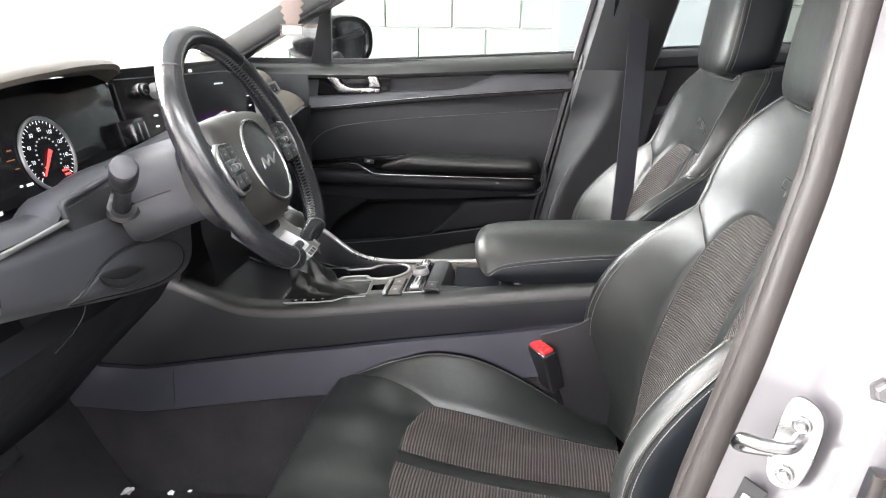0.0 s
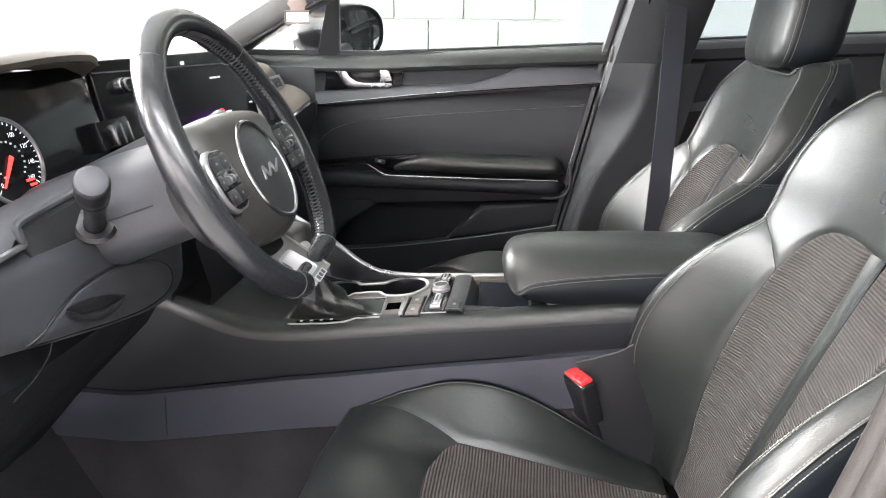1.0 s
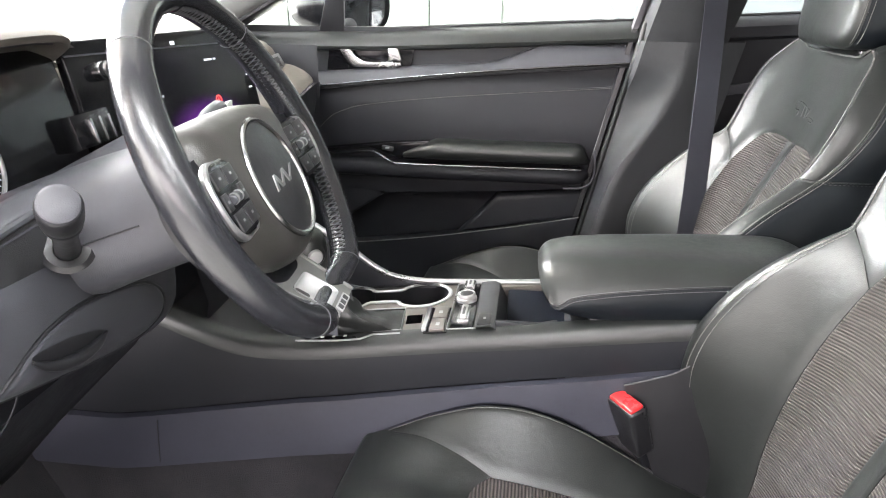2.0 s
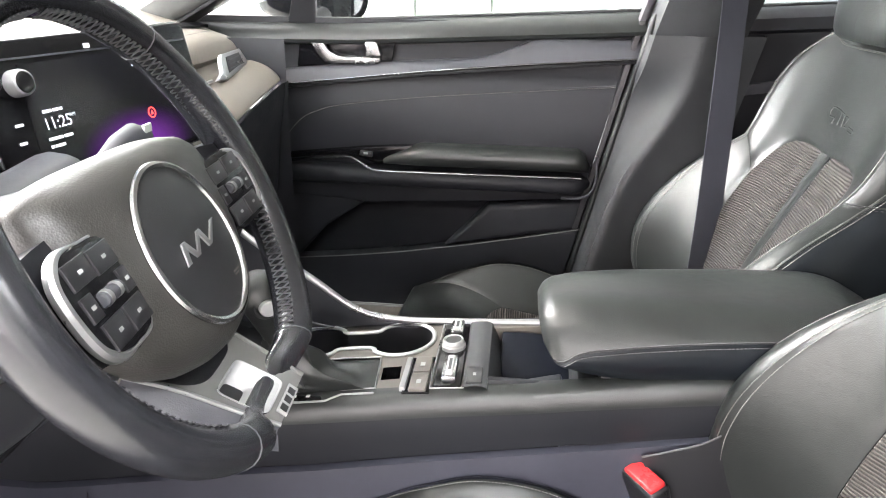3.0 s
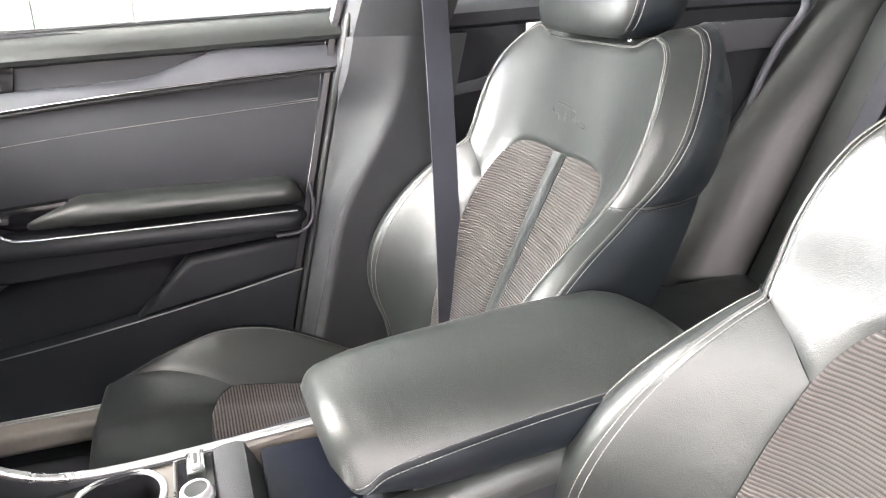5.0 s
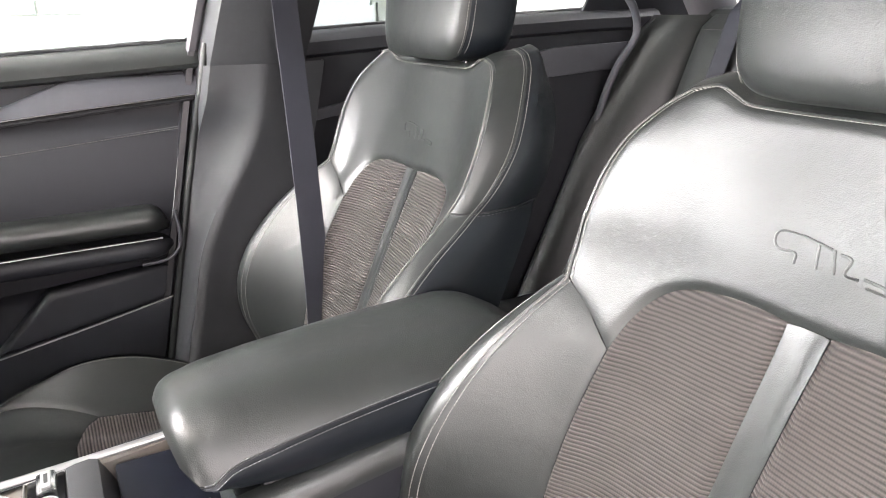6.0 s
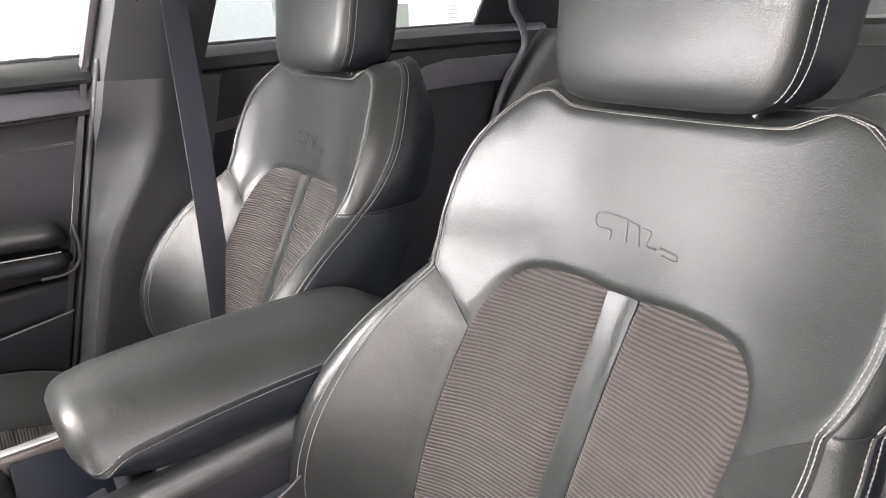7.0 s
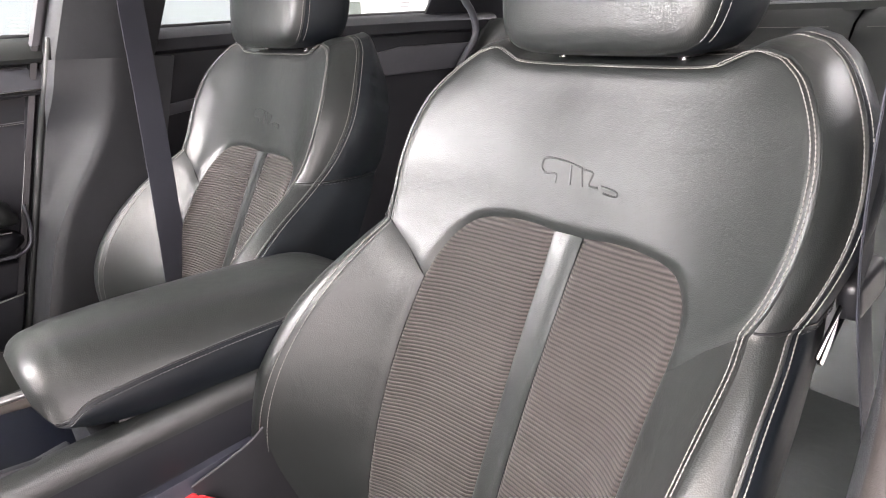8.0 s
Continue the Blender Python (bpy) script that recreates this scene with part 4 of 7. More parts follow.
def passenger_door():
    d = thing("front_door", (-0.4, 2.20, 0.3), "closed black front door panel with grey insert and chrome trim", "car door", "passenger side doors")
    UX, UZ = (1, 0, 0), (0, 0, 1)
    xs = np.linspace(-1.02, 0.05, 40)
    rows = []
    for z in np.linspace(0.26, 1.075, 44):
        row = []
        for x in xs:
            e = far_edge(z) - 0.022
            xx = -1.02 + (e + 1.02) * (x + 1.02) / 1.07
            y = 2.192 if z > 0.68 else 2.192 + 0.045 * min(1, (0.68 - z) / 0.03)
            if z > 0.70:
                y -= 0.016 * math.sin(math.pi * min(1, (z - 0.70) / 0.26)) + 0.010
            if z > 0.955:
                y += 0.010 * min(1, (z - 0.955) / 0.02)
            row.append((xx, y, z))
        rows.append(row)
    skin = part("door_skin", grid_mesh(rows), PLASTIC, d, "soft black door skin")
    # upper pad under the window
    top = lerp_table([(-1.05, 1.062), (-0.87, 1.065), (-0.57, 1.069), (-0.2, 1.088), (0.06, 1.102)])
    rows = []
    for x in np.linspace(-1.04, 0.052, 40):
        z = top(x)
        rows.append([(x, 2.222, z - 0.004), (x, 2.212, z + 0.001), (x, 2.198, z - 0.002), (x, 2.183, z - 0.008), (x, 2.171, z - 0.017), (x, 2.163, z - 0.028), (x, 2.160, z - 0.038), (x, 2.164, z - 0.046), (x, 2.190, z - 0.052)])
    part("upper_pad", grid_mesh(rows), LEATHER, d, "soft black rail under the window")
    part("window_seal", tube([(x, 2.216, top(x) + 0.002) for x in np.linspace(-1.03, 0.055, 30)], 0.0055, 8), PLASTIC_HARD, d, "black window seal")
    # grey insert and its chrome line
    ins_top = [(0.046, 1.044), (-0.165, 1.044), (-0.178, 1.041), (-0.225, 1.022), (-0.275, 1.003), (-0.31, 0.996), (-0.40, 0.990), (-0.55, 0.981), (-0.70, 0.967), (-0.86, 0.950)]
    ins_low = [(-0.86, 0.915), (-0.793, 0.924), (-0.60, 0.947), (-0.403, 0.969), (-0.18, 0.989), (0.04, 1.006)]
    lo_z, hi_z = lerp_table(ins_low), lerp_table(ins_top[::-1])
    part("grey_insert", grid_mesh([[(x, y, lo_z(x) + (hi_z(x) - lo_z(x)) * k) for y, k in ((2.184, 0.0), (2.160, 0.0), (2.163, 0.3), (2.167, 0.6), (2.172, 0.93), (2.176, 1.0), (2.192, 1.0))] for x in np.linspace(-0.86, 0.044, 60)]), PLASTIC_GREY, d, "satin dark grey insert")
    part("chrome_line", tube(on_door(spline(ins_low, 5), 2.1585), 0.0023, 8), CHROME, d, "polished chrome trim line")
    # dark tube put in as the shadow below the chrome trim
    part("shadow_line", tube(on_door([(x, z - 0.007) for x, z in spline(ins_low, 5)], 2.164), 0.0034, 8), PLASTIC_HARD, d)
    # handle bezel, pull and lock
    part("handle_bezel", slab([(-0.72, 0.968), (-0.50, 0.982), (-0.49, 1.038), (-0.71, 1.040)], (0, 2.186, 0), UX, UZ, 0.006, 0.003), GLOSS, d, "dark handle recess")
    pull = [(-0.690, 1.034), (-0.662, 1.036), (-0.654, 1.026), (-0.640, 1.006), (-0.622, 0.996), (-0.600, 0.993), (-0.524, 0.994), (-0.522, 0.984), (-0.530, 0.979), (-0.630, 0.976), (-0.650, 0.980), (-0.664, 0.992)]
    part("door_handle", slab(pull[::-1], (0, 2.178, 0), UX, UZ, 0.014, 0.004, 3), CHROME, d, "satin chrome pull handle")
    lock = [(-0.558, 1.024), (-0.556, 0.996), (-0.524, 0.994), (-0.520, 1.000), (-0.530, 1.026), (-0.536, 1.029), (-0.554, 1.029)]
    part("lock_lever", slab(lock, (0, 2.176, 0), UX, UZ, 0.014, 0.004, 3), CHROME, d, "satin chrome lock lever")
    # stitched seam of the middle panel
    seam = spline([(-0.745, 0.818), (-0.729, 0.838), (-0.703, 0.860), (-0.670, 0.874), (-0.637, 0.884), (-0.55, 0.897), (-0.405, 0.913), (-0.2, 0.930), (0.018, 0.947)], 8)
    part("panel_seam", tube([(x, 2.1685 + 0.0145 * (1 - math.sin(math.pi * min(1, (z - 0.70) / 0.26))), z) for x, z in seam], 0.0015, 6), THREAD_MID, d)
    part("panel_stitching", stitching([(x, 2.1655 + 0.0145 * (1 - math.sin(math.pi * min(1, (z - 0.70) / 0.26))), z - 0.003) for x, z in seam], 0.005, 0.0040, 0.0009), THREAD, d)
    # armrest: pad, chrome line, body
    prof = lambda w, h, y0, zc: [(y0 - w * max(0, c), zc + h * s) for c, s in oval(1, 1, 16, power=3.0)]
    rows = []
    for x in np.linspace(-0.530, -0.040, 34):
        k = min(1, (x + 0.530) / 0.10)
        e = math.sqrt(max(0.0, 1 - max(0, (x + 0.075) / 0.036) ** 2)) if x > -0.075 else 1
        w, h = 0.058 * (0.35 + 0.65 * k ** 0.7) * max(0.35, e), 0.027 * (0.25 + 0.75 * k) * max(0.3, e)
        zc = 0.752 + h * 0.98 + 0.0
        rows.append([(x, y, z) for y, z in prof(w, h, 2.178, zc)])
    part("armrest_pad", grid_mesh(rows, wrap=True, cap=True), LEATHER, d, "padded black armrest")
    rows = []
    for x in np.linspace(-0.80, -0.036, 40):
        e = math.sqrt(max(0.0, 1 - max(0, (x + 0.080) / 0.045) ** 2)) if x > -0.080 else 1
        k = min(1, max(0.0, (x + 0.80) / 0.35))
        w, h = (0.022 + 0.030 * k) * max(0.3, e), 0.024 * max(0.35, e)
        rows.append([(x, y, z) for y, z in prof(w, h, 2.180, 0.722)])
    part("armrest_body", grid_mesh(rows, wrap=True, cap=True), PLASTIC, d, "black armrest body")
    line = spline([(-0.745, 2.150, 0.752), (-0.68, 2.146, 0.762), (-0.605, 2.140, 0.770), (-0.582, 2.136, 0.766), (-0.545, 2.128, 0.747), (-0.52, 2.124, 0.7435), (-0.40, 2.121, 0.744), (-0.06, 2.121, 0.746)], 6)
    part("armrest_chrome", tube(line, 0.0030, 8), CHROME, d, "thin chrome armrest line")
    part("switch_plate", slab([(-0.76, 0.755), (-0.60, 0.775), (-0.53, 0.750), (-0.44, 0.775), (-0.45, 0.800), (-0.56, 0.792), (-0.76, 0.768)], (0, 2.170, 0), UX, UZ, 0.020, 0.006), GLOSS, d, "gloss black switch plate")
    sw = part("window_switch", rbox((-0.556, 2.144, 0.778), (0.030, 0.012, 0.012), 0.003, 2, pose(0, 0, 0, 0, 8, 0)), PLASTIC_HARD, d, "window switch with a pale mark")
    part("switch_mark", rbox((-0.556, 2.1375, 0.780), (0.010, 0.002, 0.005), 0.0005, 1), GREY_PRINT, sw)
    rim = spline([(-0.10, 2.150, 0.690), (-0.055, 2.148, 0.694), (-0.030, 2.150, 0.712), (-0.024, 2.152, 0.745), (-0.028, 2.156, 0.79)], 6)
    part("armrest_rim", tube(rim, 0.004, 8), PLASTIC_GREY, d)
    # lower panels round the map pocket
    part("pocket_roof", slab([(-0.80, 0.668), (-0.56, 0.650), (-0.30, 0.664), (-0.03, 0.686), (-0.024, 0.702), (-0.80, 0.702)], (0, 2.196, 0), UX, UZ, 0.020, 0.004), PLASTIC, d)
    part("pocket_cheek", slab([(-0.372, 0.548), (-0.268, 0.659), (-0.038, 0.682), (-0.058, 0.604)], (0, 2.200, 0), UX, UZ, 0.034, 0.016, 4), PLASTIC, d, "moulded black panel beside the map pocket")
    part("pocket_end", slab([(-0.86, 0.50), (-0.74, 0.50), (-0.67, 0.58), (-0.575, 0.645), (-0.62, 0.668), (-0.86, 0.668)], (0, 2.198, 0), UX, UZ, 0.018, 0.010, 3), PLASTIC, d)
    lip = spline([(-0.95, 0.478), (-0.80, 0.494), (-0.60, 0.514), (-0.417, 0.540), (-0.20, 0.580), (-0.052, 0.611)], 6)
    low = [(x, z) for x, z in lip][::-1] + [(-0.98, 0.28), (-0.125, 0.28)]
    part("pocket_front", slab(low[::-1], (0, 2.200, 0), UX, UZ, 0.044, 0.008, 3), PLASTIC, d, "black map pocket front")
    # the lip's highlight, modelled as a pale tube
    part("pocket_edge", tube([(x, 2.158, z + 0.001) for x, z in lip], 0.0016, 8), SPOKE_GREY, d, "thin pale tube drawn as the highlight on the pocket lip")
    # glass with its small printed marks
    gl = pane("door_glass", ((-0.93, 2.222, 1.05), (0.075, 2.222, 1.06), (0.13, 2.07, 1.42), (-0.38, 2.07, 1.42)), "clear door glass")
    gl.parent = d
    gl.location = shell.location - d.location
    tri = [(-0.035, 2.212, 1.108), (-0.001, 2.212, 1.108), (-0.018, 2.205, 1.136)]
    mark = part("glass_mark", tube([Vector(p) for p in spline(tri, 5, True)], 0.0011, 5, True), GREY_PRINT, d, "small grey warning triangle print")
    bm = None
    for k, w in enumerate((0.030, 0.026, 0.030, 0.022, 0.028)):
        m = rbox((0.026 + 0.002 * (k % 2), 2.2115 - k * 0.0018, 1.108 + k * 0.0072), (w, 0.0012, 0.0022), 0.0)
        bm = m if bm is None else join(bm, m)
    part("glass_print", bm, GREY_PRINT, mark)
    bar = slab([(-0.742, 0.0), (-0.676, 0.0), (-0.662, 0.146), (-0.648, 0.27), (-0.668, 0.27), (-0.697, 0.146)], (0, 2.206, 1.06), UX, (0, -0.28, 0.96), 0.014, 0.004)
    part("glass_divider", bar, PLASTIC_HARD, d, "black glass divider bar")
    # outside mirror
    m = thing("door_mirror", (-0.70, 2.32, 1.06), "black outside door mirror", "mirror")
    n = Vector((0.745, -0.665, 0.0)).normalized()
    w = Vector((0.665, 0.745, 0)).normalized()
    u = Vector((0, 0, 1))
    back = Vector((0.985, -0.17, 0.0))
    c = Vector((-0.672, 2.385, 1.122))
    rows = []
    for depth, s in ((0.004, 0.90), (0.004, 0.97), (0.0, 1.0), (-0.02, 1.05), (-0.06, 1.05), (-0.11, 0.98), (-0.15, 0.86), (-0.178, 0.62), (-0.188, 0.2)):
        rows.append([c + n * max(depth, -0.02) + back * min(0.0, depth + 0.02) + w * (a * s * 0.096) + u * (b * s * 0.078) for a, b in oval(1, 1, 36, power=2.5)])
    part("housing", grid_mesh(rows, wrap=True, cap=True), GLOSS, m, "gloss black mirror housing")
    rows = [[c + n * 0.0055 + w * (a * s * 0.080 - 0.004) + u * (b * s * 0.063) for a, b in oval(1, 1, 36, power=2.5)] for s in (1.0, 0.5)]
    part("mirror_glass", grid_mesh(rows, wrap=True, cap=True), MIRROR, m, "mirror glass")
    part("mirror_foot", tube([(-0.70, 2.225, 1.06), (-0.705, 2.29, 1.062), (-0.70, 2.35, 1.07)], 0.022, 10), PLASTIC_HARD, m)
    return d


passenger_door()


def rear_door():
    d = thing("rear_door", (0.7, 2.20, 0.3), "closed black rear door panel with grey insert", "car door", "passenger side doors")
    UX, UZ = (1, 0, 0), (0, 0, 1)
    rows = []
    for z in np.linspace(0.30, 1.10, 24):
        rows.append([(x, 2.185 - 0.012 * math.sin(math.pi * (z - 0.3) / 0.8), z) for x in np.linspace(0.24, 1.22, 20)])
    part("door_skin", grid_mesh(rows), PLASTIC, d)
    top = lerp_table([(0.22, 1.112), (0.30, 1.117), (0.45, 1.126), (0.77, 1.140), (1.01, 1.150), (1.25, 1.155)])
    rows = [[(x, 2.222, top(x) - 0.004), (x, 2.205, top(x)), (x, 2.180, top(x) - 0.008), (x, 2.168, top(x) - 0.022), (x, 2.168, top(x) - 0.046), (x, 2.184, top(x) - 0.054)] for x in np.linspace(0.22, 1.25, 24)]
    part("upper_pad", grid_mesh(rows), PLASTIC, d, "soft black rail under the window")
    part("window_seal", tube([(x, 2.216, top(x) + 0.002) for x in np.linspace(0.22, 1.25, 20)], 0.005, 8), PLASTIC_HARD, d)
    part("grey_insert", slab([(0.74, 0.985), (1.2, 1.010), (1.2, 1.072), (0.905, 1.064), (0.825, 1.050)], (0, 2.176, 0), UX, UZ, 0.010, 0.003), PLASTIC_GREY, d, "satin dark grey insert")
    part("chrome_line", slab([(0.24, 0.930), (0.36, 0.948), (0.36, 0.972), (0.24, 0.952)], (0, 2.176, 0), UX, UZ, 0.008, 0.003), PLASTIC_GREY, d)
    pull = part("door_handle", slab([(0.43, 1.045), (0.55, 1.055), (0.56, 1.085), (0.43, 1.075)], (0, 2.172, 0), UX, UZ, 0.014, 0.004), CHROME, d, "satin chrome pull handle")
    gl = pane("door_glass", ((0.25, 2.222, 1.09), (1.02, 2.222, 1.12), (0.99, 2.07, 1.41), (0.30, 2.07, 1.42)), "clear rear door glass")
    gl.parent = d
    gl.location = shell.location - d.location
    part("quarter_trim", slab([(0.998, 0.0), (1.50, 0.0), (1.50, 0.33), (1.085, 0.33), (1.035, 0.13)], (0, 2.212, 1.12), UX, (0, -0.28, 0.96), 0.008, 0.003), PLASTIC, d, "black rear quarter trim")
    part("frame_edge", tube(spline([(1.05, 2.09, 1.27), (1.085, 2.13, 1.194), (1.118, 2.135, 1.154), (1.138, 2.14, 1.116), (1.133, 2.14, 1.077), (1.089, 2.145, 1.015), (1.05, 2.15, 0.93), (1.02, 2.16, 0.80)], 6), 0.010, 10), PLASTIC_GREY, d, "grey door frame seal")
    bm = None
    for k, w in enumerate((0.030, 0.034, 0.026, 0.030)):
        m = rbox((0.945, 2.2125 - k * 0.003, 1.168 + k * 0.010), (w, 0.0012, 0.003), 0.0)
        bm = m if bm is None else join(bm, m)
    part("glass_print", bm, GREY_PRINT, d, "small grey print on the glass")


rear_door()


# ---- the passenger's belt ----
def belt(name, points, width, side, label):
    """Flat webbing along points; side: the way across it."""
    path = spline(points, 10)
    S = Vector(side).normalized()
    rows = []
    for q, t, a, b in frames_along(path):
        w = (S - t * S.dot(t)).normalized()
        nn = t.cross(w)
        rows.append([q - w * width / 2, q - w * width / 2 + nn * 0.0012, q + nn * 0.0016, q + w * width / 2 + nn * 0.0012, q + w * width / 2, q - nn * 0.0004])
    t = thing(name, tuple(path[-1]), label, "seat belt", "seat belts")
    part("webbing", grid_mesh(rows, wrap=True, cap=True), WEBBING, t)
    for side_k in (0, 4):
        part("selvedge", tube([Vector(r[side_k]) for r in rows], 0.0009, 5), WEBBING, t, "woven belt edge")
    return t


belt("passenger_belt", [(0.196, 2.072, 1.26), (0.195, 2.055, 1.15), (0.188, 2.00, 0.95), (0.176, 1.935, 0.72), (0.160, 1.885, 0.56), (0.140, 1.865, 0.46)], 0.052, (1, 0.25, 0), "dark grey webbing seat belt hanging before the seat")


# ---- the dashboard ----
dash = thing("dashboard", (-0.9, 1.43, 0.6), "black dashboard with twin dark displays and silver trim", "dashboard")


def span(y0, y1, n, profile):
    """A moulding across the car: profile(y) gives its outline of (x, z) at that place."""
    return grid_mesh([[(x, y, z) for x, z in profile(y)] for y in np.linspace(y0, y1, n)])


brow_z = smooth_table([(0.70, 1.088), (0.78, 1.110), (0.85, 1.118), (0.93, 1.124), (1.02, 1.128), (1.08, 1.126), (1.12, 1.118), (1.16, 1.105)])


def top_profile(y):
    # lower towards the passenger
    k = min(1, max(0, (y - 1.47) / 0.13))
    k = k * k * (3 - 2 * k)
    z = 1.092 - 0.036 * k
    front = -0.775 - 0.028 * k
    e = 0.05 * max(0, (y - 2.0) / 0.15) ** 2
    return [(-1.38, 1.078), (-1.30, 1.090), (-1.16, 1.092), (-1.05, 1.088 + 0.002 * (1 - k)), (-0.97, z + 0.010 * k), (front - 0.07, z - 0.002 - e * 0.4), (front - 0.045, z - 0.005 - e * 0.6), (front - 0.024, z - 0.011 - e), (front - 0.008, z - 0.021 - e), (front, z - 0.034 - e), (front + 0.003, z - 0.046 - e), (front - 0.012, z - 0.062 - e)]


part("dash_top", span(0.71, 2.15, 50, top_profile), DASH_SKIN, dash, "grained dash top")
# hood over the instruments
rows = []
for y in np.linspace(0.71, 1.150, 34):
    k = max(0.0, (y - 1.085) / 0.065)
    z = brow_z(y) - 0.010 * k
    tip = -0.686 - 0.075 * k ** 2
    rows.append([(-1.0, y, z - 0.030), (-0.90, y, z - 0.006), (-0.80, y, z + 0.002), (-0.72, y, z), (tip - 0.008, y, z - 0.004), (tip, y, z - 0.010), (tip - 0.004, y, z - 0.017), (-0.74, y, z - 0.022), (-0.775, y, z - 0.030)])
part("instrument_hood", grid_mesh(rows), DASH_SKIN, dash, "grained hood over the instruments")
part("hood_seam", tube([(-0.698, y, brow_z(y) - 0.0185) for y in np.linspace(0.73, 1.08, 20)], 0.0012, 6), THREAD_DARK, dash)

# displays: one dark glass in two leaves
C_U, C_V = Vector((0.0, 1.0, 0.0)), Vector((-0.26, 0, 0.966))
clus_o = Vector((-0.728, 0.965, 1.012))
part("instrument_glass", slab([(-0.27, -0.064), (0.168, -0.064), (0.168, 0.088), (-0.27, 0.088)], clus_o, C_U, C_V, 0.010, 0.004), GLOSS, dash, "dark instrument glass")
S_U, S_V = Vector((0.17, 0.985, 0.0)).normalized(), Vector((-0.20, 0.02, 0.98)).normalized()
scr_o = Vector((-0.695, 1.345, 1.020))
SCREEN_GLOW = tuple(scr_o + S_U * 0.028 + S_V * -0.050 - Vector((-0.9, 1.43, 0.6)))
DISPLAY = display_material()
scr = part("centre_display", slab([(-0.205, -0.072), (0.166, -0.072), (0.178, -0.060), (0.178, 0.078), (0.166, 0.087), (-0.205, 0.084)], scr_o, S_U, S_V, 0.012, 0.005, 3), GLOSS, dash, "gloss black centre display")
part("picture", slab([(-0.121, -0.064), (0.146, -0.064), (0.146, 0.060), (-0.108, 0.060)], scr_o + S_U.cross(S_V) * 0.0125, S_U, S_V, 0.0006, 0.0), DISPLAY, scr, "lit screen with a violet glow")
part("display_strip", tube([scr_o + S_U * a + S_V * -0.079 + S_U.cross(S_V) * 0.010 for a in np.linspace(-0.10, 0.172, 12)], 0.0028, 8), SILVER, dash, "silver strip under the display")


def print_on(text, size, o, u, v, a, b, lift, material, parent, name, slant=0.0):
    """Lettering on a plane, from Blender's own font, turned into a mesh part."""
    cu = bpy.data.curves.new(name, "FONT")
    cu.body, cu.size, cu.align_x, cu.align_y, cu.shear = text, size, "LEFT", "CENTER", slant
    tmp = bpy.data.objects.new(name, cu)
    scene.collection.objects.link(tmp)
    bpy.context.view_layer.update()
    me = bpy.data.meshes.new_from_object(tmp.evaluated_get(bpy.context.evaluated_depsgraph_get()))
    bpy.data.objects.remove(tmp)
    bm = bmesh.new()
    bm.from_mesh(me)
    bpy.data.meshes.remove(me)
    U, V = Vector(u).normalized(), Vector(v).normalized()
    N = U.cross(V)
    for w in bm.verts:
        w.co = Vector(o) + U * (a + w.co.x) + V * (b + w.co.y) + N * lift
    return part(name, bm, material, parent, smooth=False)


def bars_on(items, o, u, v, lift, material, parent, name):
    """Plain bars (a, b, width, height) on a plane."""
    for a, b, w, h in items:
        bm = slab([(a, b - h / 2), (a + w, b - h / 2), (a + w, b + h / 2), (a, b + h / 2)], Vector(o) + Vector(u).normalized().cross(Vector(v).normalized()) * lift, u, v, 0.0004, 0.0)
        part(name, bm, material, parent, smooth=False)


pic = scr
print_on("11:25", 0.0175, scr_o, S_U, S_V, -0.1025, -0.0035, 0.0136, LIT_WHITE, pic, "clock_digits")
bars_on([(-0.0990, 0.0100, 0.012, 0.0032), (-0.0855, 0.0100, 0.008, 0.0032), (-0.0760, 0.0100, 0.004, 0.0032), (-0.1025, -0.0185, 0.019, 0.0030), (-0.0815, -0.0185, 0.012, 0.0030), (-0.1030, -0.0265, 0.004, 0.0030), (-0.0975, -0.0265, 0.014, 0.0030), (0.0535, 0.0415, 0.003, 0.0034), (0.0580, 0.0415, 0.014, 0.0026), (0.0760, 0.0415, 0.006, 0.0026)], scr_o, S_U, S_V, 0.0136, LIT_WHITE, pic, "text_bar")
bars_on([(-0.136, 0.002, 0.010, 0.0028), (-0.138, -0.016, 0.009, 0.0028), (-0.139, -0.035, 0.007, 0.0034), (0.154, 0.010, 0.010, 0.0024), (0.154, -0.010, 0.009, 0.0024), (-0.012, 0.070, 0.009, 0.005)], scr_o, S_U, S_V, 0.0128, LIT_WHITE, scr, "key_mark")
print_on("AM", 0.0060, scr_o, S_U, S_V, -0.0655, 0.0015, 0.0136, LIT_WHITE, pic, "clock_suffix")
S_N = S_U.cross(S_V)
part("display_rail", slab([(-0.205, 0.066), (0.168, 0.062), (0.168, 0.064), (-0.205, 0.068)], scr_o + S_N * 0.0122, S_U, S_V, 0.0016, 0.0), PLASTIC_GREY, scr, "grey line along the display's top")
volume = part("volume_knob", lathe([(0.0, 0.016), (0.0095, 0.016), (0.0105, 0.0145), (0.0105, 0.0), (0.0, 0.0)], scr_o + S_U * -0.119 + S_V * 0.042 + S_N * 0.012, S_N, 28), GLOSS, dash, "gloss black volume knob")
part("knob_ring", lathe([(0.0108, 0.001), (0.0138, 0.001), (0.0136, 0.011), (0.0126, 0.0145), (0.0108, 0.0155)], scr_o + S_U * -0.119 + S_V * 0.042 + S_N * 0.012, S_N, 28), BRIGHT_SATIN, volume, "knurled silver ring")
icon = [scr_o + S_U * (0.064 + a) + S_V * (-0.0185 + b) + S_U.cross(S_V) * 0.0134 for a, b in oval(0.0062, 0.0062, 20)]
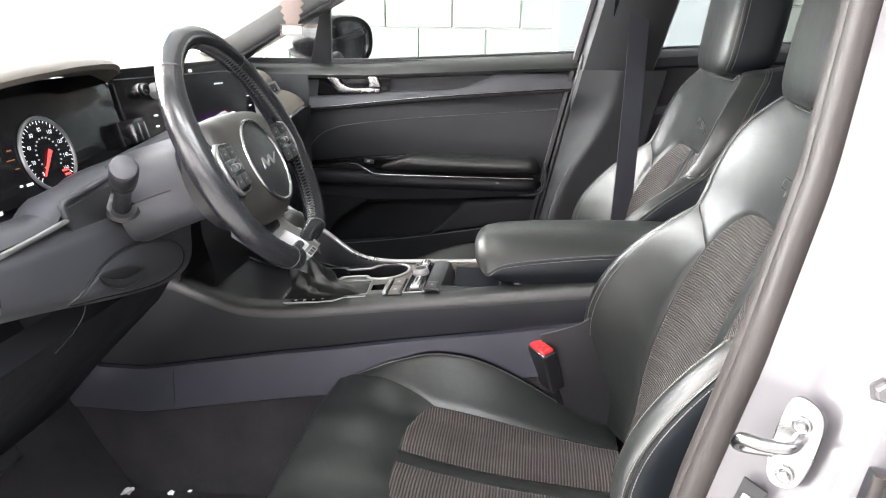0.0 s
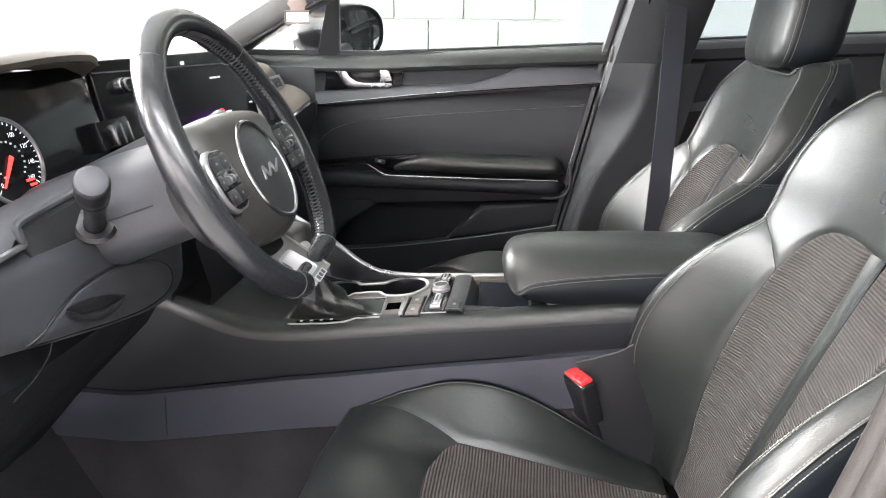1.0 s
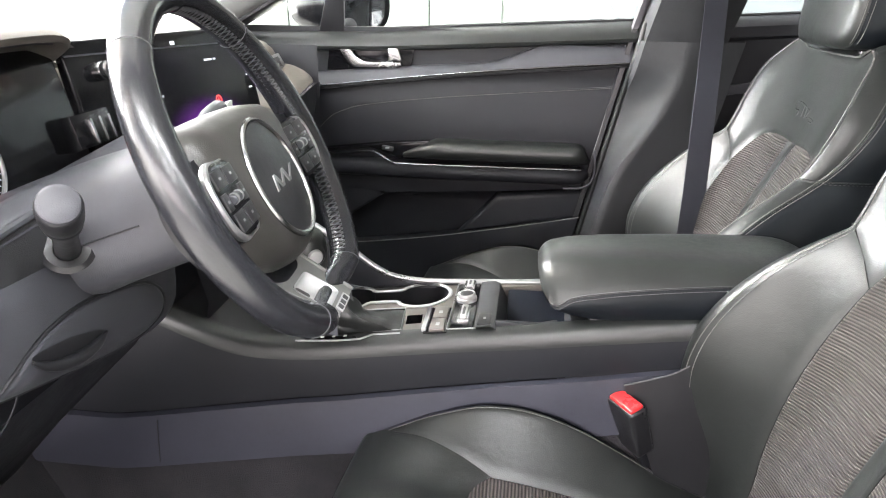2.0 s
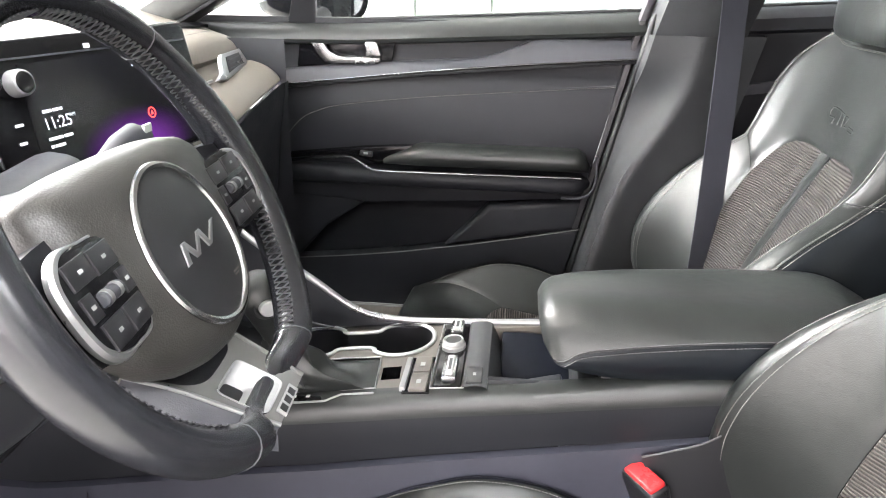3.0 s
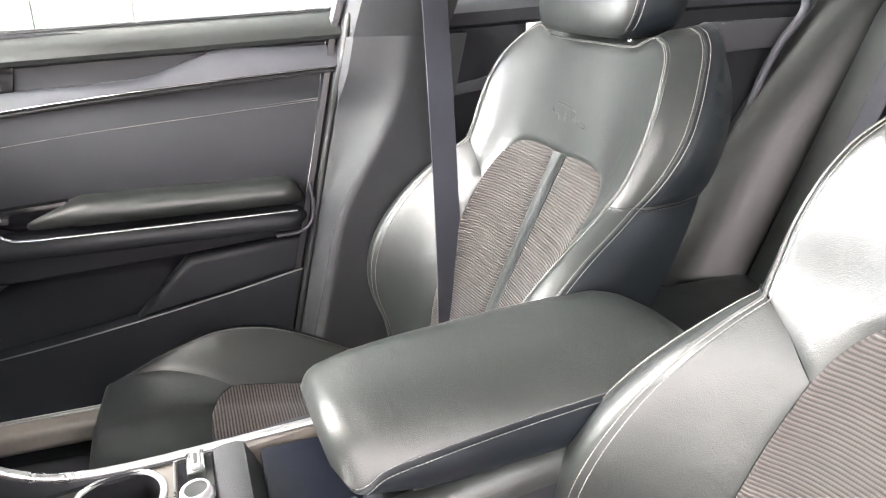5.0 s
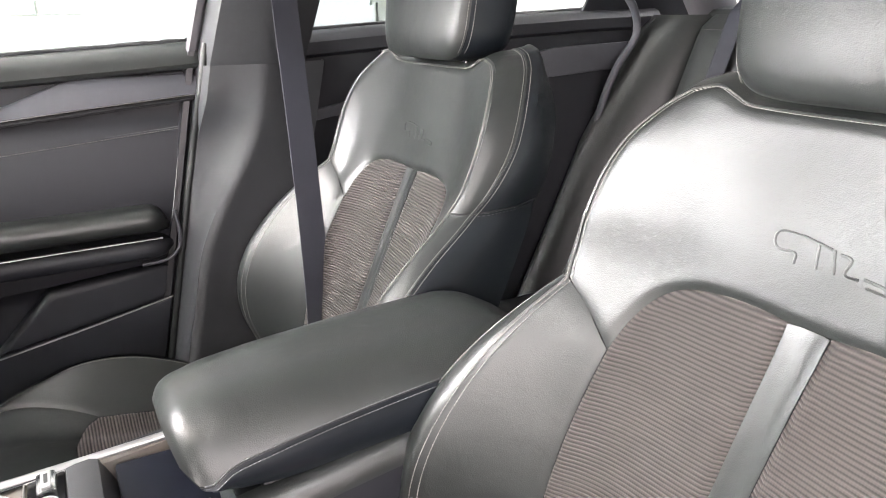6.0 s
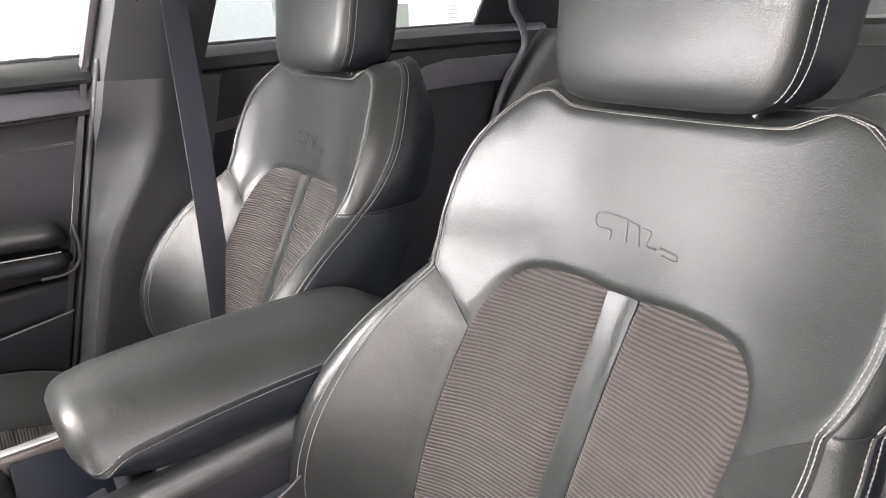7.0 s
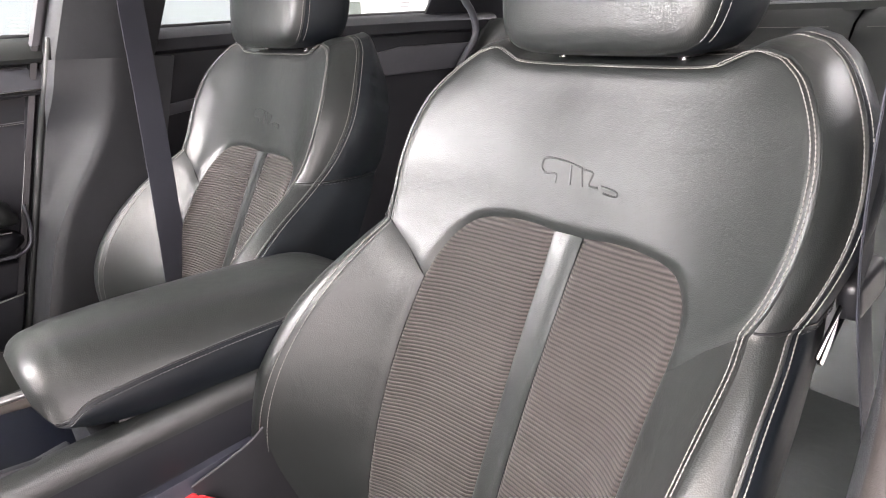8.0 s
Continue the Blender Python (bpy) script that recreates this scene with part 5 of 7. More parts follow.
part("red_icon", join(tube(icon, 0.0009, 5, True), slab([(0.0615, -0.021), (0.0665, -0.021), (0.064, -0.015)], scr_o + S_U.cross(S_V) * 0.0134, S_U, S_V, 0.0004, 0)), LIT_RED, scr, "lit red round icon")
part("volume_knob", lathe([(r * 0.62, h * 0.7) for r, h in ((0.0, 0.030), (0.0135, 0.030), (0.0165, 0.028), (0.0175, 0.022), (0.0165, 0.018), (0.0185, 0.015), (0.0185, 0.004), (0.020, 0.0), (0.0, 0.0))], scr_o + S_U * -0.158 + S_V * 0.046 + S_N * 0.010, S_N, 28), CHROME, scr, "chrome volume knob")
part("knob_face", lathe([(0.0, 0.0), (0.0075, 0.0), (0.0075, 0.0012), (0.0, 0.0016)], scr_o + S_U * -0.158 + S_V * 0.046 + S_N * 0.0308, S_N, 24), GLOSS, scr)

# the dial
d_o = clus_o + C_U * -0.023 + C_U.cross(C_V) * 0.0115 + C_V * -0.010
C_N = C_U.cross(C_V)
dial = part("speed_dial", slab(oval(0.047, 0.047, 40), d_o, C_U, C_V, 0.0006, 0.0), GLOSS, dash, "dark round dial with white marks")
part("dial_ring", tube(ring_path(oval(0.0495, 0.0495, 48), d_o, C_U, C_V, 0.001), 0.0026, 8, True), SILVER, dial, "silver dial ring")
ticks = None
for k in range(33):
    a = radians(225 - k * 270 / 32)
    r0, r1 = (0.040, 0.0455) if k % 4 == 0 else (0.0425, 0.0455)
    c = Vector((math.cos(a), math.sin(a)))
    t = Vector((-c.y, c.x)) * 0.0005
    pts = [(c * r0 + t), (c * r1 + t), (c * r1 - t), (c * r0 - t)]
    m = slab([(p.x, p.y) for p in pts][::-1], d_o + C_N * 0.0008, C_U, C_V, 0.0003, 0.0)
    ticks = m if ticks is None else join(ticks, m)
part("dial_ticks", ticks, LIT_WHITE, dial, smooth=False)
for k in range(9):
    a = radians(225 - k * 270 / 8)
    c = (0.0335 * math.cos(a), 0.0335 * math.sin(a))
    print_on(str(20 * k), 0.0075, d_o, C_U, C_V, c[0] - (0.0022 if k == 0 else 0.0042 if k < 5 else 0.0062), c[1], 0.0009, LIT_WHITE, dial, "dial_number")
inner = []
for k in range(17):
    a = radians(225 - k * 270 / 16)
    inner.append((0.0225 * math.cos(a) - 0.0015, 0.0225 * math.sin(a), 0.003, 0.0022))
bars_on(inner, d_o, C_U, C_V, 0.0008, GREY_PRINT, dial, "inner_scale")
na = radians(229)
nd, nt = Vector((math.cos(na), math.sin(na))), Vector((-math.sin(na), math.cos(na)))
tip, tail = nd * 0.036, nd * -0.006
part("needle", slab([tuple(tail + nt * 0.0028), tuple(tip + nt * 0.0008), tuple(tip - nt * 0.0008), tuple(tail - nt * 0.0028)], d_o + C_N * 0.002, C_U, C_V, 0.0015, 0.0), LIT_RED, dial, "lit red needle", smooth=False)
bars_on([(0.013, -0.026, 0.014, 0.003), (0.016, -0.032, 0.012, 0.003)], d_o, C_U, C_V, 0.0010, LIT_RED, dial, "red_scale")
bars_on([(-0.092, 0.006, 0.008, 0.002), (-0.098, -0.006, 0.014, 0.0014), (-0.090, -0.018, 0.008, 0.0014)], clus_o, C_U, C_V, 0.0108, LIT_ORANGE, dash, "orange_marks")
bars_on([(-0.094, -0.040, 0.005, 0.003), (-0.082, -0.041, 0.012, 0.0035)], clus_o, C_U, C_V, 0.0108, LIT_WHITE, dash, "trip_marks")

# panel under the instruments, with its silver edge
def under_profile(y):
    k = min(1.0, max(0.0, (y - 0.790) / 0.020))
    z = 0.962 + 0.016 * k * k * (3 - 2 * k) + 0.10 * max(0.0, y - 0.82)
    return [(-0.668, z - 0.016), (-0.655, z - 0.002), (-0.640, z + 0.002), (-0.622, z), (-0.612, z - 0.004), (-0.607, z - 0.012)]


part("instrument_shelf", span(0.68, 1.16, 40, under_profile), PLASTIC_GREY, dash, "grey panel under the instruments")
part("instrument_floor", span(0.68, 1.16, 10, lambda y: [(-0.752, 1.000), (-0.746, 0.945), (-0.668, 0.940)]), PLASTIC_HARD, dash, "black floor under the instruments")
part("silver_edge", tube([(-0.604, 0.66, 0.9425), (-0.604, 0.705, 0.9455), (-0.604, 0.76, 0.949), (-0.605, 0.809, 0.953)], 0.0034, 8), SILVER, dash, "silver trim edge")


knee_low = smooth_table([(0.68, 0.876), (0.79, 0.850), (0.868, 0.829), (0.966, 0.806), (1.05, 0.791), (1.10, 0.789), (1.16, 0.796), (1.22, 0.806), (1.30, 0.82)])


def knee_x(y, z):
    """The swollen face of the knee panel, which rolls away at its top, foot and inner end."""
    zb = knee_low(y)
    v = (0.955 - z) / (0.955 - zb)
    roll = 0.034 * max(0.0, 1 - v / 0.3) ** 2 + 0.016 * max(0.0, (v - 0.82) / 0.18) ** 2
    return -0.602 + 0.004 * math.sin(math.pi * min(1.0, max(0.0, v))) - roll - 4.5 * max(0.0, y - 1.06) ** 2


rows = []
for y in np.linspace(0.68, 1.30, 52):
    zb = knee_low(y)
    line = [(knee_x(y, z), y, z) for z in np.linspace(0.955, zb, 22)]
    x = line[-1][0]
    rows.append(line + [(x - 0.008, y, zb - 0.005), (x - 0.022, y, zb - 0.007), (x - 0.07, y, zb - 0.004)])
part("knee_panel", grid_mesh(rows), PLASTIC_GREY, dash, "dark grey knee panel")
# storage lid, flush in the panel, and the pocket beside the stalk
lid = spline([(0.800, 0.850), (0.838, 0.877), (0.880, 0.888), (0.930, 0.888), (0.980, 0.879), (1.025, 0.865), (1.053, 0.845), (1.058, 0.824), (1.035, 0.810), (0.990, 0.807), (0.930, 0.818), (0.868, 0.833)], 5, True)
ring = [Vector((knee_x(y, z) + 0.0004, y, z)) for y, z in lid]
mid_y, mid_z = 0.935, 0.848
rows = [[(knee_x(mid_y + (y - mid_y) * k, mid_z + (z - mid_z) * k) + 0.0035 * min(1.0, (1 - k) * 14), mid_y + (y - mid_y) * k, mid_z + (z - mid_z) * k) for y, z in lid] for k in (0.985, 0.965, 0.94, 0.9, 0.7, 0.45, 0.2, 0.02)]
lid_ob = part("storage_lid", grid_mesh(rows, wrap=True), PLASTIC_GREY, dash, "oval storage lid")
part("lid_groove", tube(ring, 0.0020, 8, True), PLASTIC_HARD, lid_ob)
grip = spline([(0.836, 0.872), (0.856, 0.858), (0.888, 0.846), (0.921, 0.845), (0.938, 0.850)], 5)
part("lid_handle", tube([(knee_x(y, z) + 0.007, y, z) for y, z in grip], [0.0015 + 0.0050 * math.sin(math.pi * k / 20) for k in range(21)], 10), PLASTIC_HARD, lid_ob, "dark curved lid handle")
# black patch laid over the lid where the grip opening would be
hollow = spline([(0.838, 0.874), (0.870, 0.872), (0.905, 0.864), (0.936, 0.852), (0.905, 0.848), (0.870, 0.855)], 5, True)
part("handle_recess", grid_mesh([[(knee_x(0.885 + (y - 0.885) * k, 0.861 + (z - 0.861) * k) + 0.0042, 0.885 + (y - 0.885) * k, 0.861 + (z - 0.861) * k) for y, z in hollow] for k in (1.0, 0.5, 0.02)], wrap=True), PLASTIC_HARD, lid_ob)
# nothing is cut here: the pocket's shade is the slab's darker colour
pocket = spline([(0.806, 0.972), (0.812, 0.955), (0.818, 0.941), (0.832, 0.922), (0.856, 0.919), (0.879, 0.918), (0.892, 0.928), (0.903, 0.940), (0.905, 0.976), (0.855, 0.976)], 3, True)
part("stalk_pocket", slab([(float(y), float(z)) for y, z in pocket], (-0.6125, 0, 0), (0, 1, 0), (0, 0, 1), 0.0045, 0.003), PILLAR_TRIM, dash, "raised slab in a darker tone for the shaded stalk pocket")
part("pocket_joint", tube([(-0.6082, float(y), float(z)) for y, z in pocket[3:25]], 0.0011, 6), PLASTIC_HARD, dash)
part("shelf_lip", tube(spline([(-0.606, 0.812, 0.952), (-0.604, 0.805, 0.966), (-0.604, 0.806, 0.976), (-0.606, 0.845, 0.980), (-0.612, 0.912, 0.984)], 5), [0.0022] + [0.0040] * 19 + [0.0036], 8), PLASTIC_GREY, dash, "grey edge over the pocket")
# lower shroud, pedal area and side switch
part("lower_cover", span(0.66, 1.18, 12, lambda y: [(-0.70, 0.80), (-0.665, 0.782), (-0.72, 0.70), (-0.86, 0.56), (-0.95, 0.46)]), PLASTIC, dash, "black cover above the pedals")
part("cover_edge", tube(spline([(-0.640, 0.868, 0.820), (-0.640, 0.857, 0.806), (-0.642, 0.836, 0.792), (-0.646, 0.805, 0.780)], 5), 0.0010, 8), PLASTIC, dash)
part("switch_block", slab(oval(0.030, 0.034, 24, power=3), (-0.615, 0.655, 0.905), (0.1, 1, 0), (0, 0, 1), 0.008, 0.003), PLASTIC_HARD, dash, "black switch block with a white mark")
bars_on([(-0.002, 0.0, 0.010, 0.004), (0.002, 0.006, 0.006, 0.003), (0.002, -0.006, 0.006, 0.003)], (-0.615, 0.655, 0.905), (0.1, 1, 0), (0, 0, 1), 0.0085, WHITE_PRINT, dash, "switch_mark")
bars_on([(0.01, 0.0, 0.012, 0.005)], (-0.70, 0.79, 0.955), C_U, C_V, 0.012, WHITE_PRINT, dash, "stalk_mark")

# passenger side: padded face, silver line, lower face, glove box
def edge_z(y):
    return float(np.interp(y, [1.50, 1.62, 1.66, 1.75, 1.80, 1.95, 2.02], [0.888, 0.907, 0.913, 0.925, 0.935, 0.957, 0.962]))


rows = []
for y in np.linspace(1.50, 2.05, 34):
    z = edge_z(y)
    c = 0.03 * max(0, (y - 1.98) / 0.07) ** 2
    rows.append([(-0.815 - c, y, z + 0.060), (-0.800 - c, y, z + 0.036), (-0.785 - c, y, z + 0.030), (-0.772 - c, y, z + 0.0335), (-0.756 - c, y, z + 0.0335), (-0.738 - c, y, z + 0.029), (-0.720 - c, y, z + 0.021), (-0.707 - c, y, z + 0.011), (-0.700 - c, y, z + 0.001), (-0.702 - c, y, z - 0.008)])
part("padded_face", grid_mesh(rows), DASH_SKIN, dash, "padded leather-look dash face")
part("silver_line", tube([(-0.6985 - 0.02 * max(0, (y - 1.97) / 0.06) ** 2, y, edge_z(y) - 0.004) for y in np.linspace(1.50, 2.03, 26)], 0.0036, 8), BRIGHT, dash, "bright trim line")
rows = []
for y in np.linspace(1.30, 2.06, 26):
    z = edge_z(min(max(y, 1.5), 2.02)) - 0.010
    rows.append([(-0.704, y, z), (-0.706, y, z - 0.03), (-0.72, y, z - 0.10), (-0.735, y, 0.72), (-0.76, y, 0.62), (-0.86, y, 0.54), (-1.05, y, 0.50)])
part("glove_box", grid_mesh(rows), PLASTIC, dash, "black lower dash and glove box")
part("end_cap", grid_mesh([[(-0.70 - a, 2.035, z) for a in (0.0, 0.2, 0.45)] for z in (0.55, 0.75, 0.95, 1.04)]), PLASTIC, dash)
# side vent in a silver surround
v_o = Vector((-0.772, 1.925, 1.000))
V_U, V_V = Vector((0.0, 1.0, 0.0)), Vector((-0.35, 0, 0.94))
v_out = [(-0.104, -0.021), (-0.064, -0.026), (0.058, -0.008), (0.062, 0.000), (0.050, 0.024), (-0.040, 0.022), (-0.052, 0.016), (-0.070, -0.010)]
v_in = [(-0.046, -0.014), (0.036, -0.003), (0.034, 0.017), (-0.032, 0.015)]
vent = part("side_vent", slab(v_out, v_o, V_U, V_V, 0.008, 0.003), SILVER, dash, "silver framed side vent")
part("vent_mouth", slab(v_in, v_o + V_U.cross(V_V) * 0.0075, V_U, V_V, 0.002, 0.0), PLASTIC_HARD, vent)
for k in range(3):
    part("vent_slat", slab([(-0.042 + 0.005 * k, -0.003), (0.033, 0.001), (0.033, 0.0026), (-0.042 + 0.005 * k, -0.0014)], v_o + V_U.cross(V_V) * 0.0095 + V_V * (-0.006 + 0.0075 * k), V_U, V_V, 0.003, 0.0), PLASTIC_GREY, vent)
part("vent_strip", tube([(-0.770, 1.53, 0.972), (-0.772, 1.70, 0.980), (-0.774, 1.83, 0.980)], 0.0035, 8), SILVER, vent)
part("vent_tab", rbox(v_o + V_U.cross(V_V) * 0.014 + V_U * 0.004, (0.006, 0.016, 0.004), 0.001), BRIGHT, vent)
part("dash_stitching", stitching([(-0.852, y, 1.0535) for y in np.linspace(1.62, 2.02, 30)], 0.005, 0.0036, 0.0007), THREAD_DARK, dash)
part("dash_speaker", slab([(-0.05, -0.02), (0.05, -0.02), (0.055, 0.02), (-0.045, 0.02)], (-0.915, 2.04, 1.058), (0.3, 1, 0), (-1, 0.3, 0.12), 0.006, 0.002), GLOSS, dash, "dark defroster grille")
# centre face between the displays and the console
part("centre_face", span(1.325, 1.56, 12, lambda y: [(-0.70, 0.945), (-0.69, 0.92), (-0.70, 0.86), (-0.70, 0.78), (-0.68, 0.70), (-0.70, 0.60)]), PLASTIC_HARD, dash, "black centre face")
part("climate_strip", slab([(-0.10, -0.018), (0.20, -0.018), (0.20, 0.018), (-0.10, 0.018)], (-0.690, 1.32, 0.905), S_U, (0.1, 0, 0.99), 0.008, 0.003), GLOSS, dash, "gloss black climate keys")
bars_on([(-0.08 + 0.04 * k, 0.0, 0.016, 0.003) for k in range(7)], (-0.690, 1.32, 0.905), S_U, (0.1, 0, 0.99), 0.0085, GREY_PRINT, dash, "climate_marks")
cv = part("centre_vent", slab([(-0.055, -0.020), (0.02, -0.020), (0.02, 0.020), (-0.055, 0.020)], (-0.715, 1.155, 1.005), C_U, C_V, 0.014, 0.004), GLOSS, dash, "black vent beside the instruments")
for k in range(3):
    part("vent_fin", rbox((-0.700, 1.128 + 0.018 * k, 1.006), (0.010, 0.005, 0.030), 0.002, 2, pose(0, 0, 0, 0, -15, 0)), CHROME, cv)

# ---- the steering column and wheel ----
W_R, W_U = Vector((-0.0587, 0.9983, 0.0)), Vector((-0.4485, -0.0264, 0.8934))
W_N = W_R.cross(W_U)
W_C = Vector((-0.4512, 1.0007, 1.0118))


def on_wheel(a, b, lift=0.0):
    return W_C + W_R * a + W_U * b + W_N * lift


def on_column(a, b, along):
    return Vector((-0.443 - 0.438 * b + 0.899 * along, 0.992 + a, 1.022 + 0.899 * b + 0.438 * along))


column = thing("steering_column", on_column(0, 0, -0.14), "dark grey steering column shroud with control stalks", "steering column")
rows = []
for d, w, h, dz in ((-0.300, 0.100, 0.066, 0.008), (-0.22, 0.094, 0.064, 0.004), (-0.16, 0.084, 0.062, 0.0), (-0.105, 0.074, 0.060, -0.006), (-0.085, 0.066, 0.056, -0.010), (-0.08, 0.03, 0.03, -0.010)):
    rows.append([on_column(a * w + 0.004, b * h + dz, d) for a, b in oval(1, 1, 36, power=2.6)])
part("shroud", grid_mesh(rows, wrap=True, cap=True), PLASTIC_GREY, column)
rows = [[on_column(a * 0.072 + 0.004, b * 0.070 - 0.028, d) for a, b in oval(1, 1, 32)] for d in (-0.086, -0.05, -0.035)]
part("wheel_collar", grid_mesh(rows, wrap=True, cap=True), PLASTIC_HARD, column, "black collar behind the wheel")
part("shroud_seam", tube([on_column(0.004 - w - 0.0005, dz - 0.004, d) for d, w, dz in ((-0.30, 0.100, 0.008), (-0.22, 0.094, 0.004), (-0.16, 0.084, 0.0), (-0.105, 0.074, -0.006))], 0.0009, 6), PLASTIC_HARD, column)
stalk_a, stalk_b = Vector((-0.597, 0.910, 0.945)), Vector((-0.530, 0.818, 1.017))
sd = (stalk_b - stalk_a).normalized()
L = (stalk_b - stalk_a).length
stalk = part("turn_stalk", lathe([(0.0, -0.02), (0.0115, -0.02), (0.0105, 0.02), (0.0100, L * 0.50), (0.0120, L * 0.56), (0.0150, L * 0.64), (0.0155, L * 0.70), (0.0148, L * 0.715), (0.0160, L * 0.73), (0.0166, L * 0.80), (0.0168, L * 0.97), (0.0150, L * 1.0), (0.010, L * 1.02), (0.0, L * 1.025)], stalk_a, sd, 28), PLASTIC_HARD, column, "black control stalk with a grey end")
part("stalk_boot", lathe([(0.017, -0.004), (0.0225, 0.0), (0.0235, 0.005), (0.019, 0.008), (0.012, 0.007)], stalk_a, sd, 28), PLASTIC_HARD, stalk)
part("stalk_end", lathe([(0.0, 0.002), (0.0125, 0.002), (0.0150, 0.0), (0.0155, -0.004), (0.0140, -0.006)], stalk_a + sd * (L * 1.02), sd, 28), PLASTIC_GREY, stalk, "grey end cap")
wiper = part("wiper_stalk", tube([on_column(0.06, -0.005, -0.15), on_column(0.12, 0.038, -0.125), on_column(0.165, 0.056, -0.112), on_column(0.190, 0.058, -0.110), on_column(0.205, 0.054, -0.110)], [0.008, 0.009, 0.011, 0.013, 0.010], 14), PLASTIC_GREY, column, "grey wiper stalk")
part("stalk_print", rbox(on_column(0.196, 0.060, -0.0972), (0.003, 0.014, 0.008), 0.001), WHITE_PRINT, wiper)

wheel = thing("steering_wheel", tuple(W_C), "worn black leather steering wheel with silver lower spoke", "steering wheel")


def rim_point(t):
    """The rim's middle line, flattened along its foot; t in radians from the right, counter-clockwise."""
    a, b = 0.1645 * math.cos(t), 0.1645 * math.sin(t)
    if b < -0.150:
        b = -0.150 + (b + 0.150) * 0.9
    return a, b


def rim_section(t0, t1, n):
    rows = []
    for t in np.linspace(t0, t1, n):
        a, b = rim_point(t)
        out = Vector((a, b)).normalized()
        grip = 1.0 + 0.10 * math.exp(-((math.sin(t) - 0.15) / 0.35) ** 2)
        foot = math.exp(-((math.degrees(t) % 360 - 275) / 18) ** 4)
        grip *= 1 - 0.04 * foot
        rows.append([on_wheel(a, b, -0.019 * foot) + (W_R * out.x + W_U * out.y) * (0.0153 * grip * math.cos(k * 2 * math.pi / 16)) + W_N * (0.0168 * grip * (1 - 0.45 * foot) * math.sin(k * 2 * math.pi / 16)) for k in range(16)])
    return rows


for name, t0, t1, n, lab in (("rim_top", radians(47), radians(133), 26, "smooth black leather rim top"), ("rim_side", radians(133.6), radians(243), 34, "worn black leather rim side"),
                             ("rim_side", radians(-62), radians(46.4), 34, "worn black leather rim side"), ("rim_foot", radians(243.6), radians(297.4), 20, "black rim foot")):
    seg = part(name, grid_mesh(rim_section(t0, t1, n), wrap=True, cap=True), LEATHER_WHEEL, wheel, lab)
for t in (47, 133.3, 243.3, -62.3):
    rows = rim_section(radians(t) - 0.001, radians(t) + 0.001, 2)
    part("rim_joint", tube([Vector(p) for p in rows[0]], 0.0006, 6, True), THREAD_MID, wheel)
# cross stitching along the inside of the grips
for t0, t1 in ((radians(8), radians(88)), (radians(-60), radians(-14)), (radians(92), radians(172)), (radians(194), radians(240))):
    bm = None
    n = int(abs(t1 - t0) * 0.152 / 0.0056)
    for k in range(n):
        t = t0 + (t1 - t0) * k / n
        for s in (-1, 1):
            pts = []
            for e in (-0.5, 0.5):
                tt = t + s * e * 0.030
                a, b = rim_point(tt)
                o = Vector((a, b)).normalized()
                w = e * 1.25
                pts.append(on_wheel(a, b) - (W_R * o.x + W_U * o.y) * (0.0163 * math.cos(w * 0.62)) + W_N * (0.0182 * math.sin(w * 0.62) + 0.002))
            m = tube(pts, 0.0008, 4)
            bm = m if bm is None else join(bm, m)
    part("cross_stitching", bm, THREAD_DARK, wheel, "dark cross stitching inside the grip")
# hub
hub = spline([(0.102, 0.040), (0.060, 0.052), (0.0, 0.056), (-0.060, 0.056), (-0.103, 0.048), (-0.108, 0.0), (-0.090, -0.045), (-0.058, -0.086), (0.0, -0.101), (0.058, -0.086), (0.090, -0.045), (0.108, 0.0)], 5, True)
rows = []
for s, lift in ((0.98, -0.044), (1.03, -0.028), (1.02, -0.014), (0.97, -0.003), (0.90, 0.004), (0.80, 0.0085), (0.68, 0.0105), (0.5, 0.0105), (0.3, 0.0105), (0.02, 0.0105)):
    rows.append([on_wheel(a * s, -0.024 + (b + 0.024) * s, lift) for a, b in hub])
part("hub_pad", grid_mesh(rows, wrap=True), HUB_SKIN, wheel, "soft black airbag pad")
HUB_B = -0.0235
face = [[on_wheel(a * s, HUB_B + b * s, 0.0115 + 0.003 * (1 - s * s)) for a, b in oval(0.056, 0.057, 48)] for s in (1.0, 0.75, 0.5, 0.25, 0.01)]
part("hub_disc", grid_mesh(face, wrap=True), PLASTIC_HARD, wheel, "smooth round emblem field")
part("hub_ring", tube([on_wheel(a, HUB_B + b, 0.0115) for a, b in oval(0.0578, 0.0590, 60)], 0.0030, 8, True), CHROME, wheel, "satin silver ring round the hub")
zig = [(-0.0275, -0.0080), (-0.0215, 0.0070), (-0.0110, -0.0075), (0.0045, 0.0070), (0.0110, -0.0075), (0.0310, 0.0065)]
for p, q in zip(zig, zig[1:]):
    part("emblem_bar", slab([(p[0] - 0.0030, p[1]), (p[0] + 0.0030, p[1]), (q[0] + 0.0030, q[1]), (q[0] - 0.0030, q[1])][::1 if q[1] > p[1] else -1], on_wheel(0.001, HUB_B - 0.001, 0.0143), W_R, W_U, 0.0012, 0.0004), SILVER, wheel, "plain silver emblem bar")
bars_on([(0.021, -0.036, 0.010, 0.0012), (0.021, -0.0385, 0.007, 0.0010)], on_wheel(0, HUB_B, 0.0), W_R, W_U, 0.0141, TOP_GREY, wheel, "airbag_mark")
